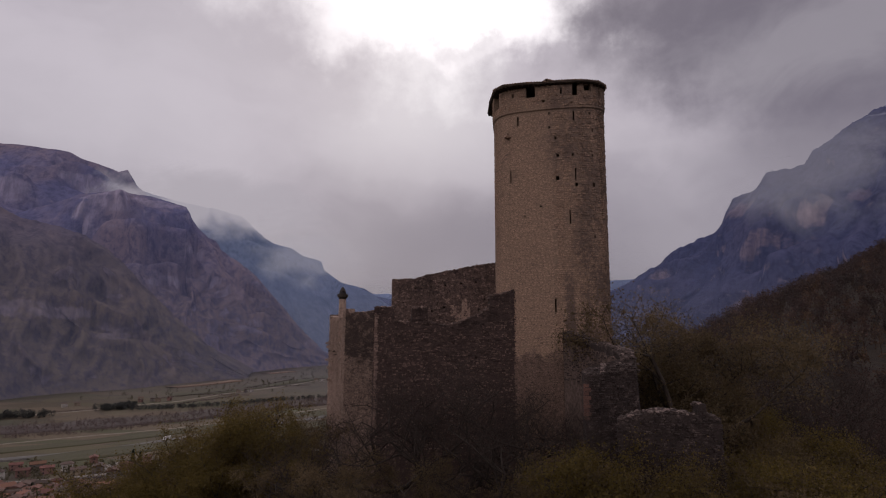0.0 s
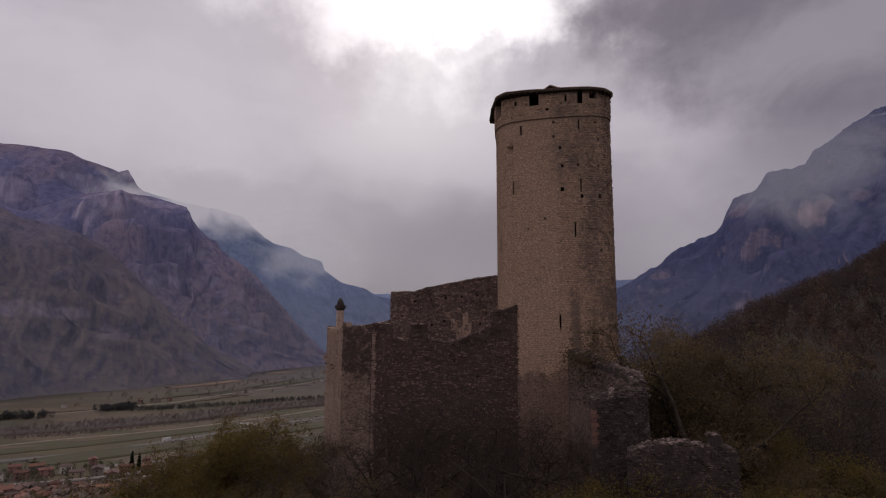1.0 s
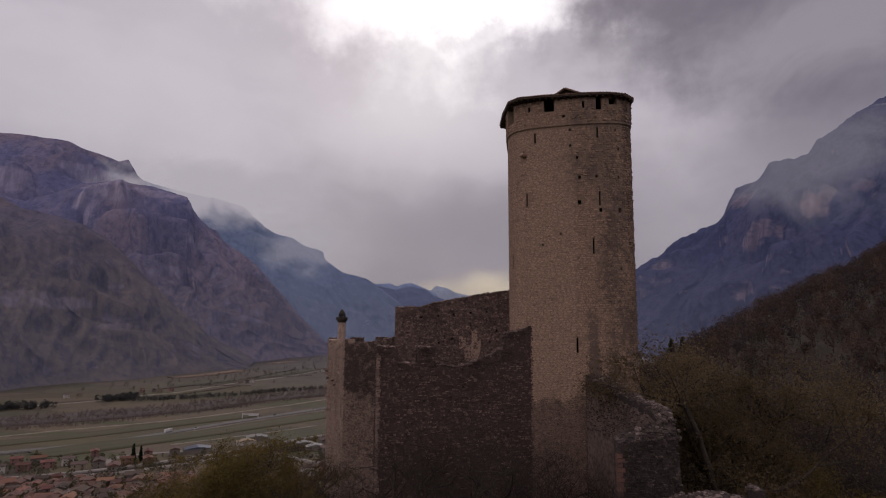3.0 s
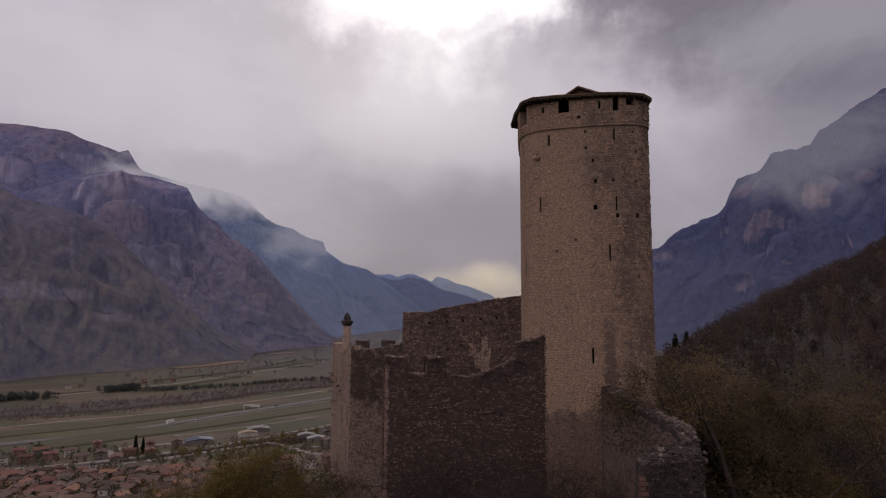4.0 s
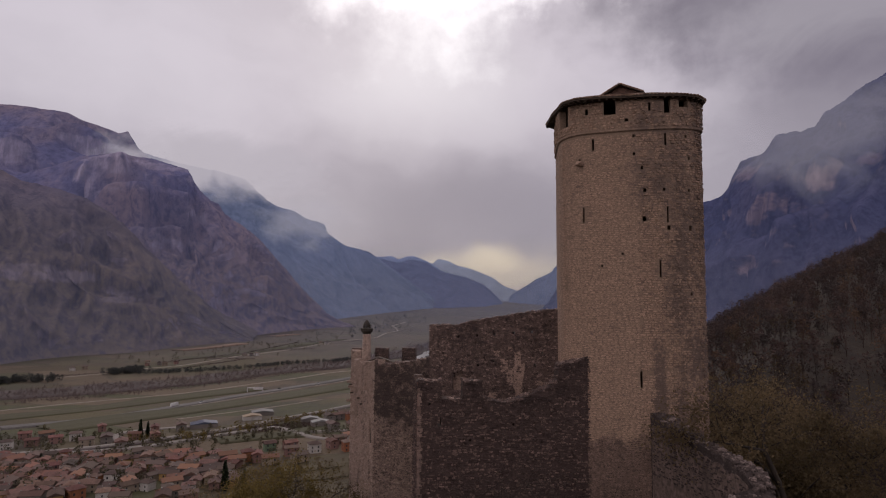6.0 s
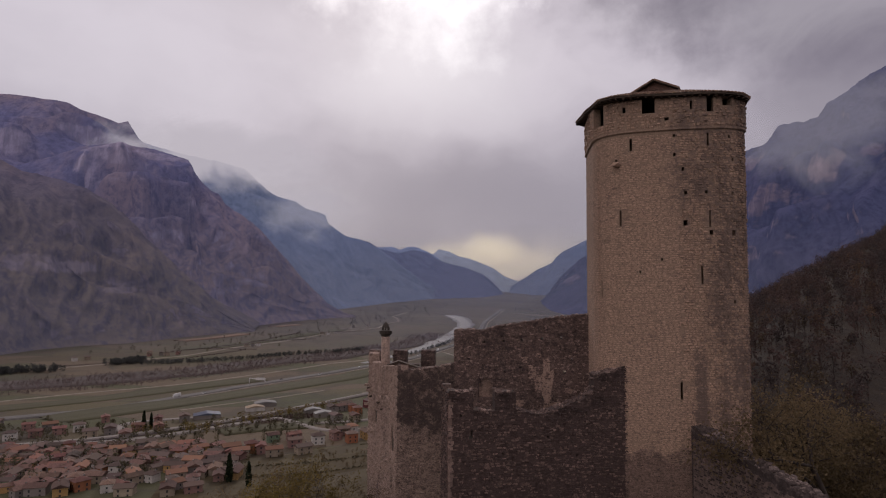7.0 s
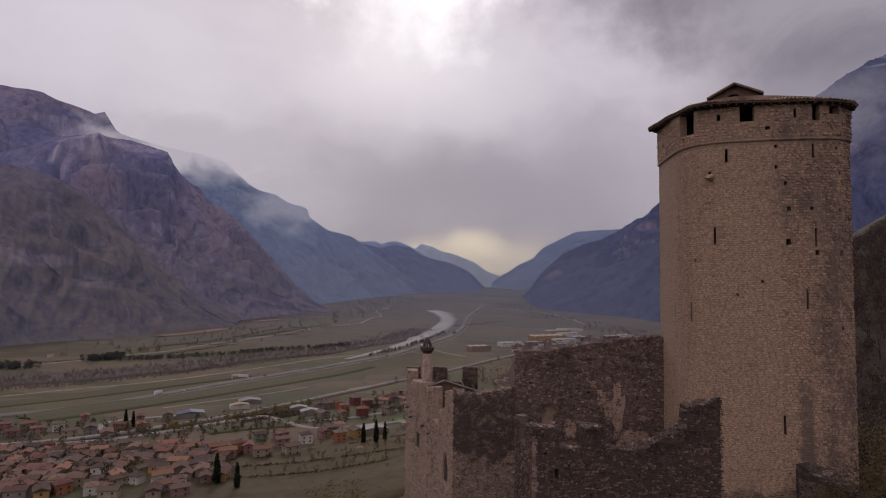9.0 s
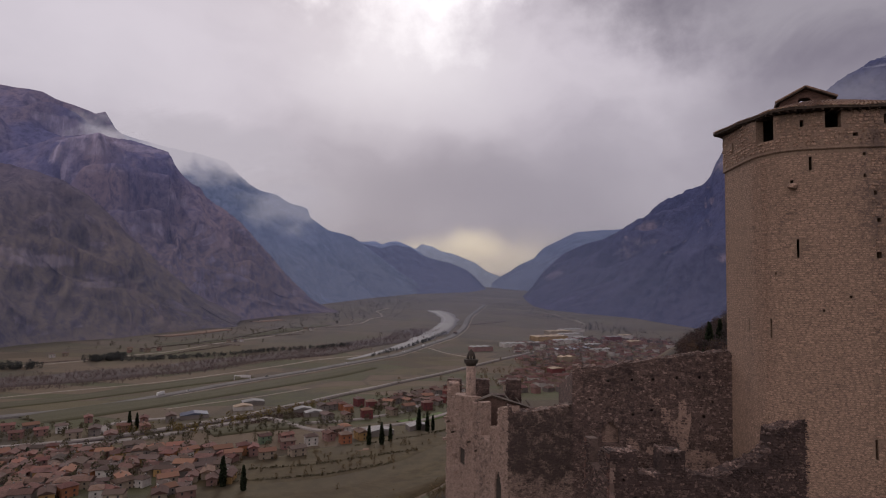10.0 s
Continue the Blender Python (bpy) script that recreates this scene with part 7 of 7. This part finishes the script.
tagged(part("base_facing", stones_shape(KEEP, low_courses, 27), base_stone, keep_wall, "darker stones at the foot of the keep"), kind="stuff")
unit = []
rng = random.Random(14)
for k in range(6):
    s = Shape()
    vs = []
    for depth, grow_ in ((0.0, 1.0), (1.0, 0.84)):
        for du, dz in ((-1, -1), (1, -1), (1, 1), (-1, 1)):
            vs.append((du * 0.5 * grow_ + rng.uniform(-0.07, 0.07), -depth, dz * 0.5 * grow_ + rng.uniform(-0.12, 0.12)))
    s.add(vs, [(4, 5, 6, 7), (0, 1, 5, 4), (1, 2, 6, 5), (2, 3, 7, 6), (3, 0, 4, 7)])
    unit.append(s.mesh("stone", tower_piece))
for i, (m, z, w, h, p, lean) in enumerate(loose):
    c, o = KEEP.at(m), KEEP.out(m)
    ob = part("stone", unit[i % 6], None, keep_wall)
    side = Vector((-o.y, o.x))
    c = c - o * 0.03
    ob.matrix_basis = Matrix(((side.x * w, -o.x * (p + 0.03), 0, c.x), (side.y * w, -o.y * (p + 0.03), 0, c.y), (0, 0, h, z), (0, 0, 0, 1)))
parapet = [o for o in keep.children if o.name.startswith("battlement")][0]
gallery_stones = lay_stones(KEEP, 0.0, KEEP_SEEN, STRING + 0.1, profile([(0, 146.7), (6, 146.35), (16, 146.25), (99, 146.25)]), gallery_holes, (0.13, 0.24), (0.16, 0.42), (0.10, 0.14), 0.06, 15, 0.0, 0.02)
tagged(part("stone_facing", stones_shape(KEEP, gallery_stones, 16), tower_stone, parapet, "rough rubble stones of the parapet"), kind="stuff")
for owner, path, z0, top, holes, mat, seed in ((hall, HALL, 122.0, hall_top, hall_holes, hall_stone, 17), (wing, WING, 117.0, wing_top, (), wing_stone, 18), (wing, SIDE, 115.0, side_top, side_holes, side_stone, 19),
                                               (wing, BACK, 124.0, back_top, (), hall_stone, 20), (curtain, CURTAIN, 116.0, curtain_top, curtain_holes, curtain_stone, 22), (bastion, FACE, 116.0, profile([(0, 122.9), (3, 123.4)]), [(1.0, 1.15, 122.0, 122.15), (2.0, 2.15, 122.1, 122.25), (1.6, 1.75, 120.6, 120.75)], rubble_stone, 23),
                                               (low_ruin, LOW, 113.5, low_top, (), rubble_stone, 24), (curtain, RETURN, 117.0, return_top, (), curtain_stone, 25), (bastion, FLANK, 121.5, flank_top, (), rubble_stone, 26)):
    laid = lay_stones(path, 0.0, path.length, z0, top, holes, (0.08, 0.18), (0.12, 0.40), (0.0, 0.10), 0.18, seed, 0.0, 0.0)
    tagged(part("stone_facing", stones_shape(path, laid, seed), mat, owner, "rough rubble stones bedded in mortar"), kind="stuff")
for owner, path, top, thick, count, seed in ((hall, HALL, hall_top, 1.1, 260, 32), (wing, WING, wing_top, 1.0, 110, 33), (curtain, CURTAIN, curtain_top, 1.0, 330, 34)):
    tagged(part("top_rubble", crown_rubble(path, 0.05, path.length - 0.05, top, thick, count, (0.07, 0.19), seed, -0.02), hall_stone, owner, "dark uneven stones along the wall top"), kind="stuff")

# pale corner stones of the curtain wall
rng = random.Random(44)
z = 113.0
while z < 126.8:
    h_ = rng.uniform(0.16, 0.34)
    w_ = rng.uniform(0.14, 0.34)
    c, o = CURTAIN.at(w_ / 2), CURTAIN.out(0.3)
    t_ = Vector((-o.y, o.x))
    m = Matrix(((t_.x, o.x, 0, c.x), (t_.y, o.y, 0, c.y), (0, 0, 1, z), (0, 0, 0, 1)))
    part("quoin_stone", Shape().box(-w_ / 2 - 0.03, -0.05, 0, w_ / 2, rng.uniform(0.05, 0.09), h_ - 0.02, m), quoin_pale, curtain)
    z += h_

# brick edges of the return wall
for k in range(30):
    z = 121.2 + k * 0.2
    for s_, w_ in ((3.35, 0.28 + 0.1 * (k % 2)), (0.15, 0.25 + 0.1 * (k % 2))):
        if z > return_top(min(s_, 3.4)) - 0.1:
            continue
        c, o = RETURN.at(s_), RETURN.out(s_)
        t_ = Vector((-o.y, o.x))
        m = Matrix(((t_.x, o.x, 0, c.x), (t_.y, o.y, 0, c.y), (0, 0, 1, z), (0, 0, 0, 1)))
        part("brick", Shape().box(-w_ / 2, -0.02, 0, w_ / 2, 0.03, 0.17, m), brick_red, curtain)

# clay tiles
tile = Shape()
for r0, y in ((0.10, 0.0), (0.075, 0.5)):
    for k in range(6):
        a = math.pi * k / 5
        tile.v.append((r0 * math.cos(a), y, r0 * math.sin(a) * 0.8))
tile.f = [(k, k + 1, 7 + k, 6 + k) for k in range(5)] + [(5, 4, 3, 2, 1, 0)]
tile_mesh = tile.mesh("roof_tile", roof_clay)
rest = Shape()
count = 0
cols = int(KEEP_SEEN / 0.21)
for i in range(cols):
    s = (i + 0.5) * KEEP_SEEN / cols
    e = eave(s, 0.66) + Vector((0, 0, 0.12))
    d = (APEX + Vector((0, 0, 0.1))) - e
    length = d.length
    d.normalize()
    side = Vector((-d.y, d.x, 0)).normalized() * -1
    up = side.cross(d)
    for j in range(int(length * 0.8 / 0.42)):
        shrink = 1 - 0.95 * j * 0.42 / length
        if j > 2 and (i + j) % 2 and shrink < 0.6:
            continue
        p = e + d * (j * 0.42)
        p.z += 0.06 * math.sin(math.pi * j * 0.42 / length)
        k = max(shrink, 0.55)
        m = Matrix(((side.x * k, d.x, up.x, p.x), (side.y * k, d.y, up.y, p.y), (side.z * k, d.z, up.z, p.z), (0, 0, 0, 1)))
        if j < 2 and count < 260:
            ob = part("roof_tile", tile_mesh, None, roof_ob)
            ob.matrix_basis = m
            count += 1
        else:
            rest.add([tuple(m @ Vector(v)) for v in tile.v], tile.f)
tagged(part("tile_field", rest, roof_clay, roof_ob, "brown curved clay roof tiles"), kind="stuff")
